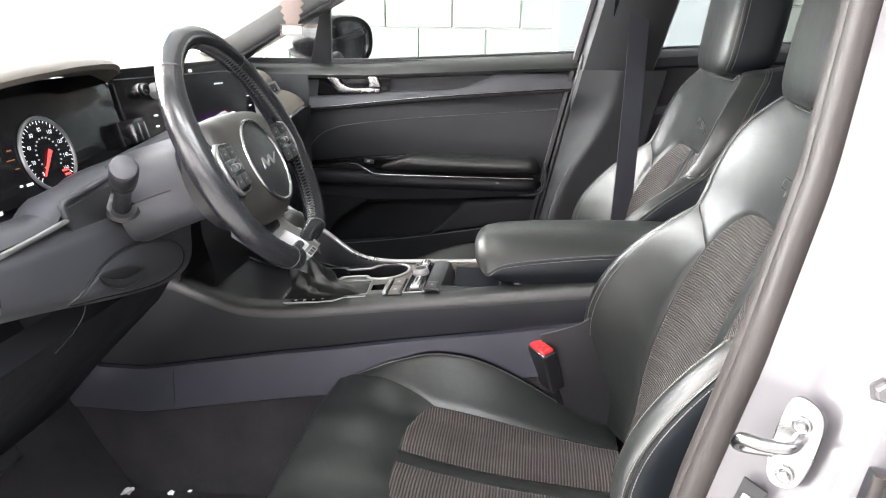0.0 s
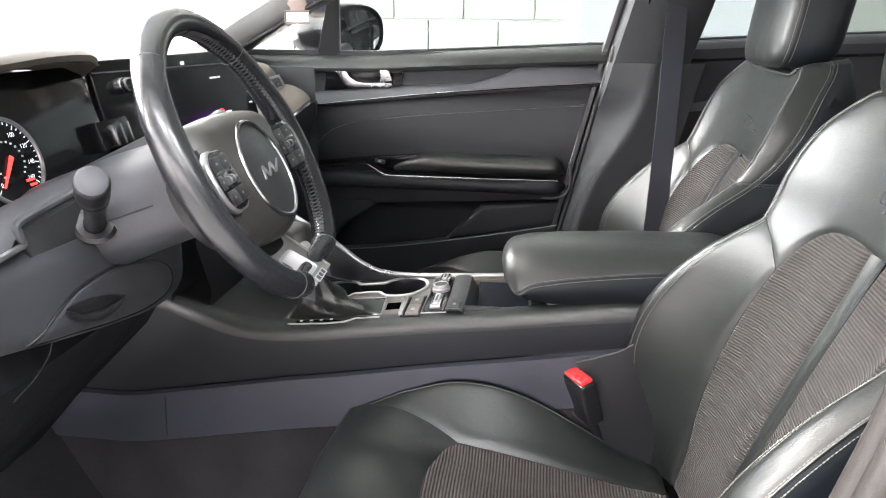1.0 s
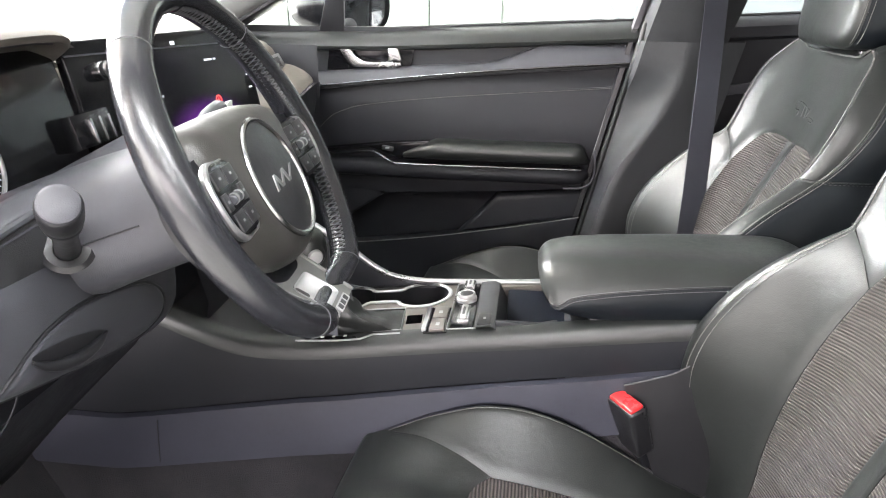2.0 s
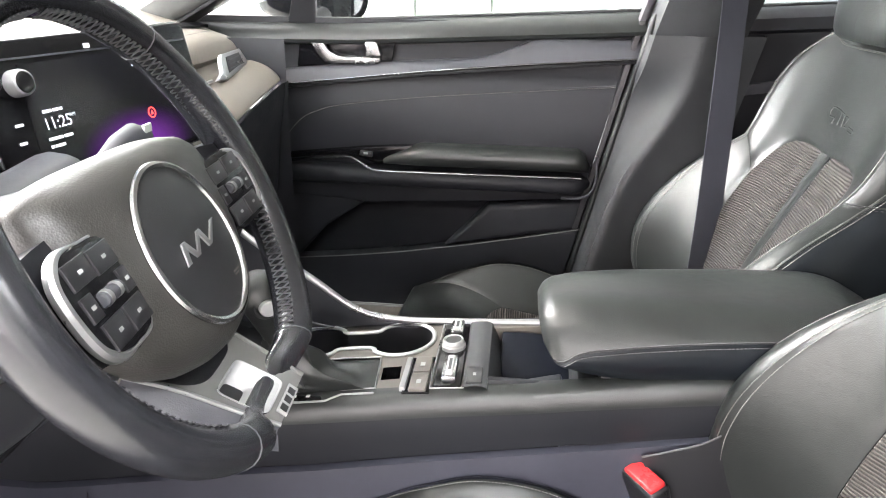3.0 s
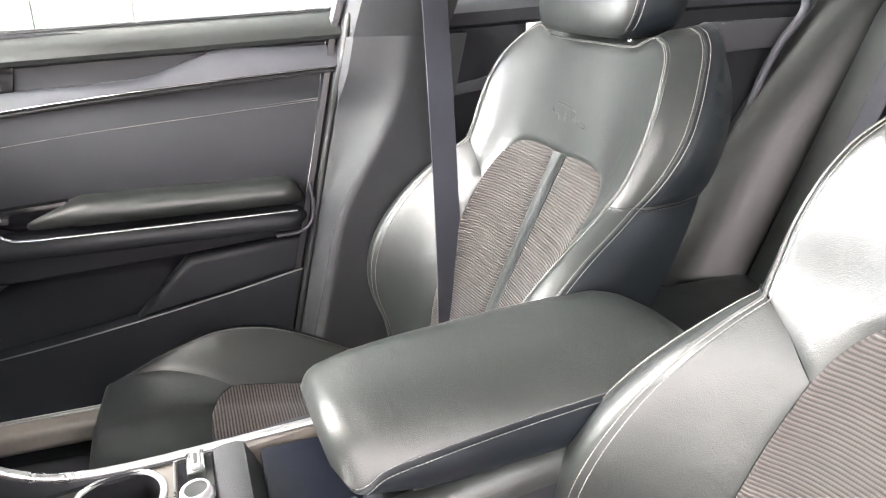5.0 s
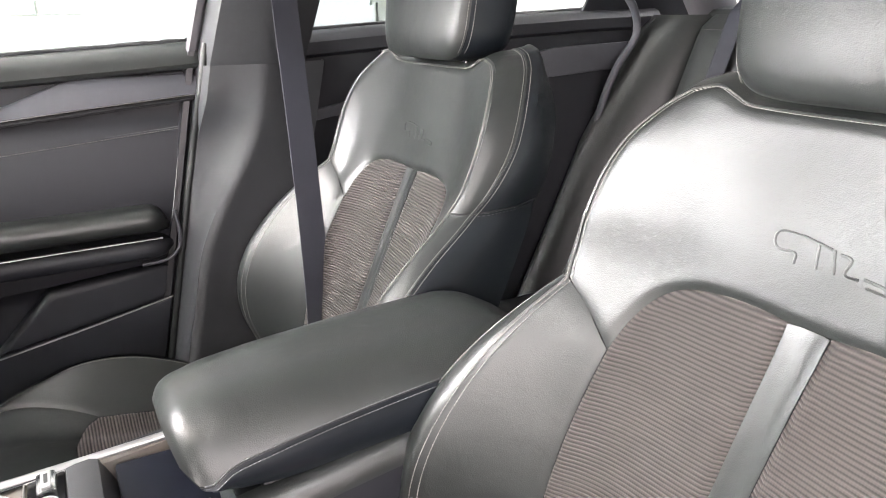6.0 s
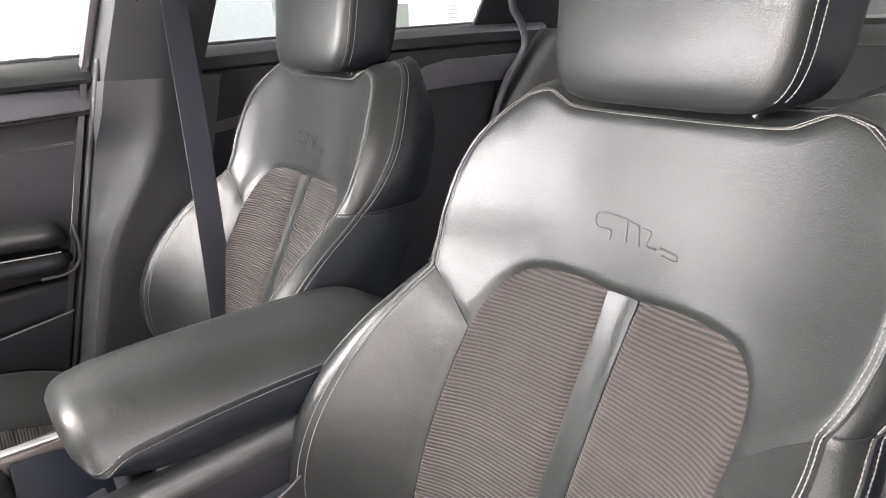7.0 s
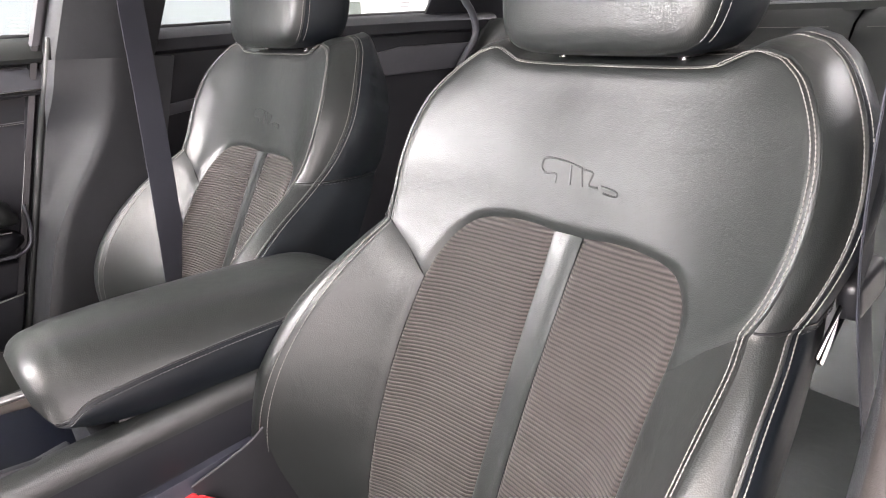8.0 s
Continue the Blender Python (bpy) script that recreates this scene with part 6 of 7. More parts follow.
# side spokes with their key pods
for s in (-1, 1):
    arm = []
    for a, w0, w1, lift in ((0.090, 0.030, -0.052, -0.004), (0.120, 0.028, -0.046, -0.004), (0.150, 0.024, -0.040, -0.004)):
        arm.append([on_wheel(s * a, b, lift + dl) for b, dl in ((w1, -0.018), (w1, 0.0), ((w0 + w1) / 2, 0.004), (w0, 0.0), (w0, -0.018))])
    part("side_spoke", grid_mesh(arm, wrap=True, cap=True), PLASTIC, wheel, "black side spoke")
    # the pods rise a little towards the rim
    p_r, p_s, p_b = (W_R + W_N * (0.08 * s)).normalized(), (1.04 if s < 0 else 0.86), (-0.0125 if s < 0 else -0.0115)
    p_o = on_wheel(s * 0.004 if s < 0 else 0.0, p_b + 0.0148 * p_s, -0.005)
    p_v = W_U * p_s
    p_n = p_r.cross(W_U)
    pod = spline([(0.074, 0.012), (0.100, 0.0165), (0.124, 0.0165), (0.138, 0.006), (0.141, -0.014), (0.137, -0.034), (0.124, -0.044), (0.100, -0.046), (0.080, -0.042), (0.072, -0.014)], 6, True)
    pod = [(s * a, b) for a, b in pod]
    if s < 0:
        pod = pod[::-1]
    plate = part("key_pod", slab([tuple(p) for p in pod][::-1], p_o, p_r, p_v, 0.008, 0.003), GLOSS, wheel, "gloss black key pod")
    part("pod_frame", tube([p_o + p_r * a + p_v * b + p_n * 0.0055 for a, b in pod], [0.0010 + 0.0030 * min(1.0, max(0.0, (abs(a) - 0.108) / 0.024)) for a, b in pod], 8, True), SILVER, plate, "silver pod frame")
    for ka, kb, kw, kh in ((0.0910, 0.0035, 0.0250, 0.0150), (0.1180, 0.0045, 0.0250, 0.0150), (0.0835, -0.0145, 0.0110, 0.0150), (0.1265, -0.0145, 0.0120, 0.0150), (0.0920, -0.0330, 0.0240, 0.0165), (0.1175, -0.0330, 0.0230, 0.0165)):
        key = part("key", slab([(s * ka - kw / 2, kb - kh / 2), (s * ka + kw / 2, kb - kh / 2), (s * ka + kw / 2, kb + kh / 2), (s * ka - kw / 2, kb + kh / 2)], p_o + p_n * 0.0075, p_r, p_v, 0.0022, 0.0008), PLASTIC_HARD, plate)
        bars_on([(s * ka - 0.0020, kb, 0.0040, 0.0022)], p_o, p_r, p_v, 0.0099, GREY_PRINT, key, "key_mark")
    roller = part("key_roller", tube([p_o + p_r * (s * 0.105 + e) - p_v * 0.0145 + p_n * 0.0086 for e in (-0.0115, -0.0105, 0.0105, 0.0115)], [0.0036, 0.0046, 0.0046, 0.0036], 12), PLASTIC_GREY, plate, "ribbed grey key roller")
    for e in (-0.006, 0.006):
        part("roller_cap", tube([p_o + p_r * (s * 0.105 + e - 0.0018) - p_v * 0.0145 + p_n * 0.0086, p_o + p_r * (s * 0.105 + e + 0.0018) - p_v * 0.0145 + p_n * 0.0086], 0.0050, 12), SILVER, roller)
# lower spoke
S_V2 = (W_U * 0.065 - W_N * 0.036).normalized()
S_N2 = W_R.cross(S_V2)
SP0 = W_C + W_U * -0.10 + W_N * -0.040
SPC = 0.004


def on_spoke(a, s, lift=0.0):
    """A place on the lower spoke, which leans from behind the hub out to the rim."""
    return SP0 + W_R * (SPC + a - 0.16 * s) + S_V2 * s + S_N2 * lift


half = spline([(0.058, 0.028), (0.051, 0.008), (0.0465, -0.010), (0.0435, -0.030), (0.040, -0.055), (0.035, -0.082)], 5)
inner_u = spline([(0.054, 0.030), (0.046, 0.008), (0.037, -0.010), (0.023, -0.0190), (0.0, -0.0205)], 5)
y_shape = [(-a, s) for a, s in half] + [(a, s) for a, s in half[::-1]] + [tuple(p) for p in inner_u] + [(-a, s) for a, s in inner_u[::-1][1:]]
tray_out = oval(0.0240, 0.0215, 28, -0.008, -0.0490, 7.0)
tray_in = oval(0.0120, 0.0085, 28, -0.016, -0.0390, 6.0)
bm = bmesh.new()
rims = []
for loop in (y_shape, tray_out):
    vs = [bm.verts.new(on_spoke(a, s)) for a, s in loop]
    rims.append([bm.edges.new((p, q)) for p, q in zip(vs, vs[1:] + vs[:1])])
bmesh.ops.triangle_fill(bm, use_beauty=True, edges=bm.edges[:])
skirt = bmesh.ops.extrude_edge_only(bm, edges=rims[0])
for v in [g for g in skirt["geom"] if isinstance(g, bmesh.types.BMVert)]:
    v.co -= S_N2 * 0.008
sil = part("spoke_frame", bm, SPOKE_GREY, wheel, "satin dark silver spoke frame", smooth=False)
funnel = [[on_spoke(-0.008 + (a + 0.008) * k, -0.0490 + (s + 0.0490) * k, d) for a, s in tray_out] for k, d in ((1.0, 0.0012), (0.97, 0.0012), (0.93, -0.0008))]
funnel += [[on_spoke(-0.016 + (a + 0.016) * k, -0.0390 + (s + 0.0390) * k, d) for a, s in tray_in] for k, d in ((1.2, -0.0085), (1.0, -0.0100))]
part("spoke_tray", grid_mesh(funnel, wrap=True), BRIGHT_SATIN, sil, "bright silver hollow in the spoke")
part("spoke_hole", grid_mesh([[on_spoke(a, s, d) for a, s in tray_in] for d in (-0.0100, -0.022)], wrap=True, cap=True), PLASTIC_HARD, sil, "dark opening in the spoke")
badge = part("spoke_badge", slab([(-0.010, -0.0835), (0.028, -0.0835), (0.028, -0.0745), (-0.010, -0.0745)], on_spoke(0, 0, 0.0002), W_R, S_V2, 0.0012, 0.0005), BRIGHT_SATIN, sil, "small bright badge with dark bars")
for k in range(3):
    a = -0.007 + 0.0112 * k
    part("badge_bar", slab([(a, -0.0820), (a + 0.0075, -0.0820), (a + 0.0085, -0.0760), (a + 0.001, -0.0760)], on_spoke(0, 0, 0.0013), W_R, S_V2, 0.0005, 0.0), PLASTIC_HARD, badge)
# symmetrical trim; the right side's lack of gleam is put into its colour
for s in (-1, 1):
    part("spoke_edge", tube([on_spoke(s * a, b, 0.0006) for a, b in half], 0.0019, 8), SILVER if s < 0 else SPOKE_GREY, sil, "thin silver edge")
# hollow between hub and frame, and the flanks down to the rim
rows = []
for a, s in [(-p, q) for p, q in inner_u] + [(p, q) for p, q in inner_u[::-1][1:]]:
    rows.append([on_spoke(a, s, -0.001), on_spoke(a * 0.92, s + 0.006, -0.010), on_spoke(a * 0.8, s + 0.018, -0.015), on_spoke(a * 0.75, s + 0.05, -0.012)])
part("spoke_hollow", grid_mesh(rows), PLASTIC, wheel, "black hollow between hub and spoke")
for s in (-1, 1):
    rows = []
    for i, (a, b) in enumerate(half):
        k = i / (len(half) - 1)
        w = 0.030 * min(1.0, 0.15 + 1.6 * k) * (1 - 0.75 * k ** 2)
        rows.append([on_spoke(s * a, b, -0.001), on_spoke(s * (a + 0.004), b - 0.001, -0.0045), on_spoke(s * (a + w * 0.5), b - 0.004, -0.008), on_spoke(s * (a + w), b - 0.010, -0.016)])
    part("spoke_flank", grid_mesh(rows), PLASTIC_GREY, wheel, "smooth grey spoke flank")


# ---- the centre console ----
console = thing("centre_console", (-0.25, 1.41, 0.25), "black centre console with grey top and silver edges", "console")
con_top = smooth_table([(-0.76, 0.700), (-0.70, 0.676), (-0.63, 0.655), (-0.55, 0.652), (-0.42, 0.666), (-0.30, 0.680), (-0.18, 0.692), (-0.10, 0.702), (0.07, 0.724), (0.30, 0.735)])
band_z = lerp_table([(-0.85, 0.494), (-0.785, 0.505), (-0.54, 0.552), (-0.31, 0.589), (-0.09, 0.620), (0.01, 0.639), (0.30, 0.69)])


def console_y(x):
    return 1.297 + 0.018 * min(1, max(0, (x + 0.45) / 0.35))


# near side: rounded top edge, dark flank, lighter lower band
xs = np.linspace(-1.12, 0.32, 72)
part("near_flank", grid_mesh([[(x, console_y(x), con_top(x) - 0.028), (x, console_y(x) - 0.002, con_top(x) - 0.05), (x, console_y(x) + 0.002, band_z(x) + 0.004), (x, console_y(x) + 0.012, band_z(x))] for x in xs]), PLASTIC, console, "soft black console flank")
part("edge_roll", grid_mesh([[(x, console_y(x) + dy, con_top(x) + dz) for dy, dz in ((0.030, -0.004), (0.029, 0.0012), (0.022, 0.0014), (0.015, -0.0004), (0.009, -0.004), (0.0045, -0.009), (0.0015, -0.016), (0.0, -0.024), (0.0, -0.030))] for x in xs]), LEATHER, console, "grained padded edge of the console")
part("lower_band", grid_mesh([[(x, console_y(x) + 0.006, band_z(x)), (x, console_y(x) - 0.004, band_z(x) - 0.003), (x, console_y(x) - 0.010, band_z(x) - 0.04), (x, console_y(x) - 0.014, band_z(x) - 0.095), (x, console_y(x) - 0.006, band_z(x) - 0.10)] for x in xs]), PLASTIC_NAVY, console, "dark grey lower side cover")
part("tunnel_carpet", grid_mesh([[(x, console_y(x) - 0.008, band_z(x) - 0.096), (x, console_y(x) - 0.016, band_z(x) - 0.15), (x, console_y(x) - 0.030, 0.26), (x, console_y(x) - 0.06, 0.222)] for x in xs]), CARPET, console, "dark carpet on the tunnel side")
part("panel_joint", tube([(-0.775, 1.283, 0.42), (-0.772, 1.2865, 0.50)], 0.0009, 6), PLASTIC_HARD, console)
FAR_Y = 1.512
part("far_flank", grid_mesh([[(x, FAR_Y - 0.012, con_top(x) + 0.004), (x, FAR_Y + 0.004, con_top(x) + 0.002), (x, FAR_Y + 0.010, con_top(x) - 0.02), (x, FAR_Y + 0.018, 0.45), (x, FAR_Y + 0.024, 0.22)] for x in xs]), PLASTIC, console)
rail = spline([(-0.66, FAR_Y + 0.03, 0.828), (-0.60, FAR_Y + 0.008, 0.795), (-0.552, FAR_Y, 0.768), (-0.504, FAR_Y, 0.738), (-0.458, FAR_Y, 0.704), (-0.425, FAR_Y, 0.688), (-0.395, FAR_Y, 0.682), (-0.348, FAR_Y - 0.002, 0.681), (-0.26, FAR_Y - 0.006, 0.687), (-0.12, FAR_Y - 0.012, 0.698)], 6)
part("far_rail", tube(rail, 0.0052, 10), SILVER, console, "silver rail on the console edge")
wedge = []
for q in rail:
    foot = min(con_top(q[0]) - 0.004, q[2] - 0.006)
    wedge.append([(q[0], q[1] - 0.002, q[2] - 0.002), (q[0], q[1] - 0.004, q[2] + (foot - q[2]) * 0.4), (q[0], q[1] - 0.0045, q[2] + (foot - q[2]) * 0.8), (q[0], q[1] - 0.005, foot)])
part("rail_wedge", grid_mesh(wedge), PLASTIC, console, "black panel rising to the dash")
part("wedge_line", tube([Vector(w[0]).lerp(Vector(w[3]), 0.5 + 0.45 * min(1, k / 26)) + Vector((0, -0.001, 0)) for k, w in enumerate(wedge[:27])], 0.0014, 6), PLASTIC_GREY, console)


def top_at(x, y, lift=0.0):
    return Vector((x, y, con_top(x) + lift))


# top plate, with real openings for the cups, the gate and the slot
CUPS = ((-0.488, 1.462, 0.047), (-0.360, 1.462, 0.047))


def cups_loop(grow=0.0, n=22):
    """The outline of the two wells and the neck between them."""
    (ax, ay, ar), (bx, by, br) = CUPS
    out = []
    for k in range(n):
        t = radians(30 + k * 300 / (n - 1))
        out.append((ax + (ar + grow) * math.cos(t), ay + (ar + grow) * math.sin(t)))
    for k in range(n):
        t = radians(210 + k * 300 / (n - 1))
        out.append((bx + (br + grow) * math.cos(t), by + (br + grow) * math.sin(t)))
    return out


GATE = [(-0.545, 1.333), (-0.500, 1.3285), (-0.455, 1.3285), (-0.415, 1.3285), (-0.374, 1.331), (-0.377, 1.370), (-0.381, 1.411), (-0.430, 1.411), (-0.490, 1.408), (-0.545, 1.404)]
SLOT = [(-0.371, 1.352), (-0.346, 1.354), (-0.348, 1.386), (-0.373, 1.384)]


def pierced_plate(outer, holes, lift):
    """A sheet on the console's top surface with openings cut through it."""
    bm = bmesh.new()
    for loop in [outer] + holes:
        vs = [bm.verts.new(top_at(x, y, lift)) for x, y in loop]
        for p, q in zip(vs, vs[1:] + vs[:1]):
            bm.edges.new((p, q))
    bmesh.ops.triangle_fill(bm, use_beauty=True, edges=bm.edges[:])
    return bm


edge_x = [float(x) for x in np.linspace(-0.552, -0.262, 12)]
outer = [(x, console_y(x) + 0.029) for x in edge_x] + [(x, 1.510) for x in edge_x[::-1]]
part("top_plate", pierced_plate(outer, [cups_loop(), GATE, SLOT], 0.0), TOP_GREY, console, "satin grey console top", smooth=False)
# black sheet added in place of the unlit hole ahead of the top
part("front_plate", grid_mesh([[top_at(x, y, -0.004) for y in np.linspace(1.318, 1.512, 6)] for x in np.linspace(-0.80, -0.552, 10)]), PLASTIC_HARD, console, "black sheet filling the dark hole under the dash")
part("far_strip", grid_mesh([[top_at(x, 1.510), top_at(x, 1.500, 0.001), top_at(x, 1.496, -0.003), top_at(x, 1.494, -0.05)] for x in np.linspace(-0.262, 0.0, 10)]), TOP_GREY, console)


def well(loop, depth, inset):
    """Walls and floor below an opening."""
    cx, cy = sum(p[0] for p in loop) / len(loop), sum(p[1] for p in loop) / len(loop)
    rows = []
    for d, s in ((0.0, 0.0), (depth * 0.9, 0.6), (depth, 1.0)):
        rows.append([top_at(x, y, -d) + Vector((cx - x, cy - y, 0)).normalized() * inset * s for x, y in loop])
    bm = grid_mesh(rows, wrap=True)
    vs = list(bm.verts)[-len(loop):]
    bm.faces.new(vs)
    return bm


part("cup_well", well(cups_loop(), 0.065, 0.002), PLASTIC_HARD, console, "black cup holder well")
part("slot_well", well(SLOT, 0.03, 0.002), GLOSS, console, "small dark slot")
for cx, cy, r in CUPS:
    part("cup_clip", rbox((cx + 0.006, cy - r + 0.014, con_top(cx) - 0.018), (0.005, 0.004, 0.024), 0.0015, 2, pose(0, 0, 0, 14, -20, -25)), SILVER, console, "small grey cup clip")
part("cup_rim", tube([top_at(x, y, 0.0016) for x, y in spline(cups_loop(0.0008), 2, True)], 0.0036, 10, True, flat=0.7), BRIGHT_SATIN, console, "bright rim round the cup holders")
# shift gate: frame and boot
part("gate_frame", tube([top_at(x, y, 0.0010) for x, y in GATE + GATE[:1]], 0.0016, 6), SILVER, console, "thin silver gate frame")
part("gate_edge", tube([top_at(x, y, 0.0012) for x, y in ((-0.374, 1.3195), (-0.416, 1.3185), (-0.434, 1.304), (-0.470, 1.303), (-0.535, 1.306))], 0.0016, 6), SILVER, console, "thin silver trim line")
letters = part("gear_strip", slab([(-0.525, 1.308), (-0.440, 1.306), (-0.446, 1.3165), (-0.525, 1.3195)], (0, 0, con_top(-0.48) + 0.0538 - 0.0005), (1, 0, 0.11), (0, 1, 0), 0.0012, 0.0), GLOSS, console, "gloss black strip with white gear marks")
for k in range(4):
    x = -0.512 + 0.018 * k
    part("gear_mark", rbox(top_at(x, 1.3125, 0.0042), (0.005, 0.005, 0.0008), 0.0, 1, pose(0, 0, 0, 0, -6, 0)), WHITE_PRINT, letters)
shifter = thing("gear_lever", (-0.455, 1.360, 0.665), "gear lever with a wrinkled black leather boot", "gear lever")
base_ring = resample([(*p,) for p in GATE + GATE[:1]], 40)[:-1]
rows = []
for j in range(15):
    t = j / 14
    ring = []
    for k, (x, y) in enumerate(base_ring):
        u = math.atan2(y - 1.365, x + 0.46)
        foot = top_at(float(x), float(y), -0.002)
        head = Vector((-0.497 + 0.015 * math.cos(u), 1.318 + 0.013 * math.sin(u), 0.757))
        g = t ** 0.8
        p = foot.lerp(head, g)
        p.z = foot.z + (head.z - foot.z) * (0.30 * g + 0.70 * g ** 3.2)
        fold = math.sin(math.pi * t) * (0.0045 * math.sin(4 * u + 9 * t) + 0.003 * math.sin(7 * u - 12 * t))
        p += Vector((math.cos(u), math.sin(u), 0.6)) * fold
        ring.append(p)
    rows.append(ring)
part("boot", grid_mesh(rows, wrap=True), LEATHER, shifter, "wrinkled black leather boot")
ka, kd = Vector((-0.498, 1.312, 0.752)), Vector((-0.05, -0.30, 0.95)).normalized()
knob = part("lever_knob", lathe([(0.0, 0.0), (0.013, 0.0), (0.015, 0.012), (0.020, 0.030), (0.025, 0.052), (0.026, 0.070), (0.023, 0.086), (0.014, 0.094), (0.0, 0.097)], ka, kd, 28), LEATHER, shifter, "black leather lever knob")
bd = Vector((0.55, -0.80, 0.0)).normalized()
part("button_ring", lathe([(0.0, 0.0), (0.017, 0.0), (0.0175, 0.004), (0.0155, 0.007), (0.013, 0.007)], ka + kd * 0.060 + bd * 0.017, bd, 28), PLASTIC_HARD, knob)
part("knob_button", lathe([(0.0, 0.0), (0.0105, 0.0), (0.0105, 0.010), (0.009, 0.0125), (0.0, 0.0135)], ka + kd * 0.060 + bd * 0.020, bd, 28), BRIGHT_SATIN, knob, "satin silver release button")
# key block: slot, bar and two keys
kb = part("key_block", rbox(top_at(-0.320, 1.361, 0.0005), (0.036, 0.088, 0.003), 0.001, 2, pose(0, 0, 0, 0, -6, 0)), GLOSS, console, "grey key block")
part("bar", rbox(top_at(-0.3375, 1.360, 0.003), (0.008, 0.076, 0.009), 0.002, 2, pose(0, 0, 0, 0, -6, 0)), SILVER, kb, "thin silver bar")
for y in (1.382, 1.339):
    key = part("key", rbox(top_at(-0.318, y, 0.003), (0.023, 0.041, 0.006), 0.002, 2, pose(0, 0, 0, 0, -6, 0)), TOP_GREY, kb)
    part("key_mark", rbox(top_at(-0.318, y - 0.003, 0.0066), (0.006, 0.009, 0.0006), 0.0, 1, pose(0, 0, 0, 0, -6, 0)), GREY_PRINT, key)
# control strip: two rockers and a knob
cs = part("control_strip", rbox(top_at(-0.281, 1.413, 0.001), (0.036, 0.172, 0.006), 0.002, 2, pose(0, 0, 0, 0, -6, 0)), GLOSS, console, "gloss black control strip")
for y, w in ((1.480, 0.036), (1.366, 0.056)):
    rk = part("rocker", rbox(top_at(-0.280, y, 0.006), (0.019, w, 0.010), 0.003, 2, pose(0, 0, 0, 0, -6, 0)), CHROME, cs, "chrome rocker switch with a dark groove")
    part("rocker_cap", rbox(top_at(-0.280, y, 0.0115), (0.010, w * 0.86, 0.005), 0.0022, 2, pose(0, 0, 0, 0, -6, 0)), BRIGHT_SATIN, rk)
    part("rocker_mark", rbox(top_at(-0.280, y, 0.0138), (0.004, w * 0.5, 0.0006), 0.0, 1, pose(0, 0, 0, 0, -6, 0)), PLASTIC_HARD, rk)
dk = part("drive_knob", lathe([(0.0, 0.0125), (0.0115, 0.0125), (0.0122, 0.0140), (0.0138, 0.0140), (0.0150, 0.012), (0.0148, 0.008), (0.0168, 0.006), (0.0168, 0.0), (0.0, 0.0)], top_at(-0.281, 1.428, 0.003), (-0.1, 0, 1), 32), BRIGHT_SATIN, cs, "ridged chrome rotary knob")
part("knob_face", lathe([(0.0, 0.0006), (0.0114, 0.0006), (0.0114, 0.0), (0.0, 0.0)], top_at(-0.281, 1.428, 0.0156), (-0.1, 0, 1), 24), PLASTIC_HARD, dk)
strip_loop = [(x, y) for x, y in ((-0.302, 1.325), (-0.260, 1.325), (-0.260, 1.500), (-0.302, 1.500))]
part("strip_frame", tube([top_at(x, y, 0.0025) for x, y in spline(strip_loop, 1, True)], 0.0012, 6, True), SILVER, cs, "thin silver frame")
# ramp and tray before the armrest
part("tray_ramp", grid_mesh([[(x, y, z) for y in np.linspace(1.322, 1.500, 12)] for x, z in ((-0.264, 0.682), (-0.261, 0.689), (-0.250, 0.6915), (-0.238, 0.6925), (-0.230, 0.690), (-0.224, 0.680), (-0.212, 0.652), (-0.195, 0.625))]), PILLAR_TRIM, console, "dark grey ramp before the tray")
heat = part("seat_key", rbox(top_at(-0.247, 1.349, 0.0065), (0.020, 0.040, 0.003), 0.001, 2, pose(0, 0, 0, 0, -3, 0)), PLASTIC_HARD, console, "small black key with a white mark")
part("key_mark", rbox(top_at(-0.247, 1.349, 0.0083), (0.004, 0.006, 0.0006), 0.0, 1, pose(0, 0, 0, 0, -3, 0)), GREY_PRINT, heat)
part("tray", rbox((-0.16, 1.41, 0.62), (0.13, 0.175, 0.012), 0.004), PLASTIC_HARD, console)
part("tray_pad", rbox((-0.150, 1.448, 0.662), (0.13, 0.092, 0.010), 0.004, 2, pose(0, 0, 0, 24, 0, 0)), PAD_BLUE, console, "dark charging pad")
part("tray_wall", rbox((-0.16, 1.340, 0.650), (0.14, 0.010, 0.09), 0.003), PLASTIC, console)
part("tray_block", rbox((-0.150, 1.366, 0.655), (0.045, 0.030, 0.05), 0.004, 2, pose(0, 0, 0, 0, -15, 0)), PLASTIC, console)
part("rear_box", rbox((0.10, 1.41, 0.47), (0.44, 0.18, 0.46), 0.02), PLASTIC, console)

# ---- the armrest ----
arm = thing("armrest", (0.03, 1.425, 0.70), "padded black leather console armrest with double stitching", "armrest")
ARM_C = 1.424
a_half = smooth_table([(-0.172, 0.070), (-0.166, 0.083), (-0.152, 0.093), (-0.125, 0.096), (-0.09, 0.100), (0.0, 0.103), (0.15, 0.103), (0.21, 0.098), (0.235, 0.086), (0.25, 0.06)])
a_top = smooth_table([(-0.172, 0.768), (-0.160, 0.784), (-0.135, 0.794), (-0.09, 0.799), (0.0, 0.804), (0.15, 0.806), (0.22, 0.802), (0.25, 0.788)])
a_low = smooth_table([(-0.172, 0.744), (-0.160, 0.726), (-0.135, 0.714), (-0.09, 0.710), (0.05, 0.715), (0.25, 0.725)])
a_seam = smooth_table([(-0.172, 0.745), (-0.160, 0.7275), (-0.148, 0.728), (-0.12, 0.743), (-0.08, 0.754), (0.0, 0.768), (0.10, 0.780), (0.20, 0.787), (0.25, 0.780)])


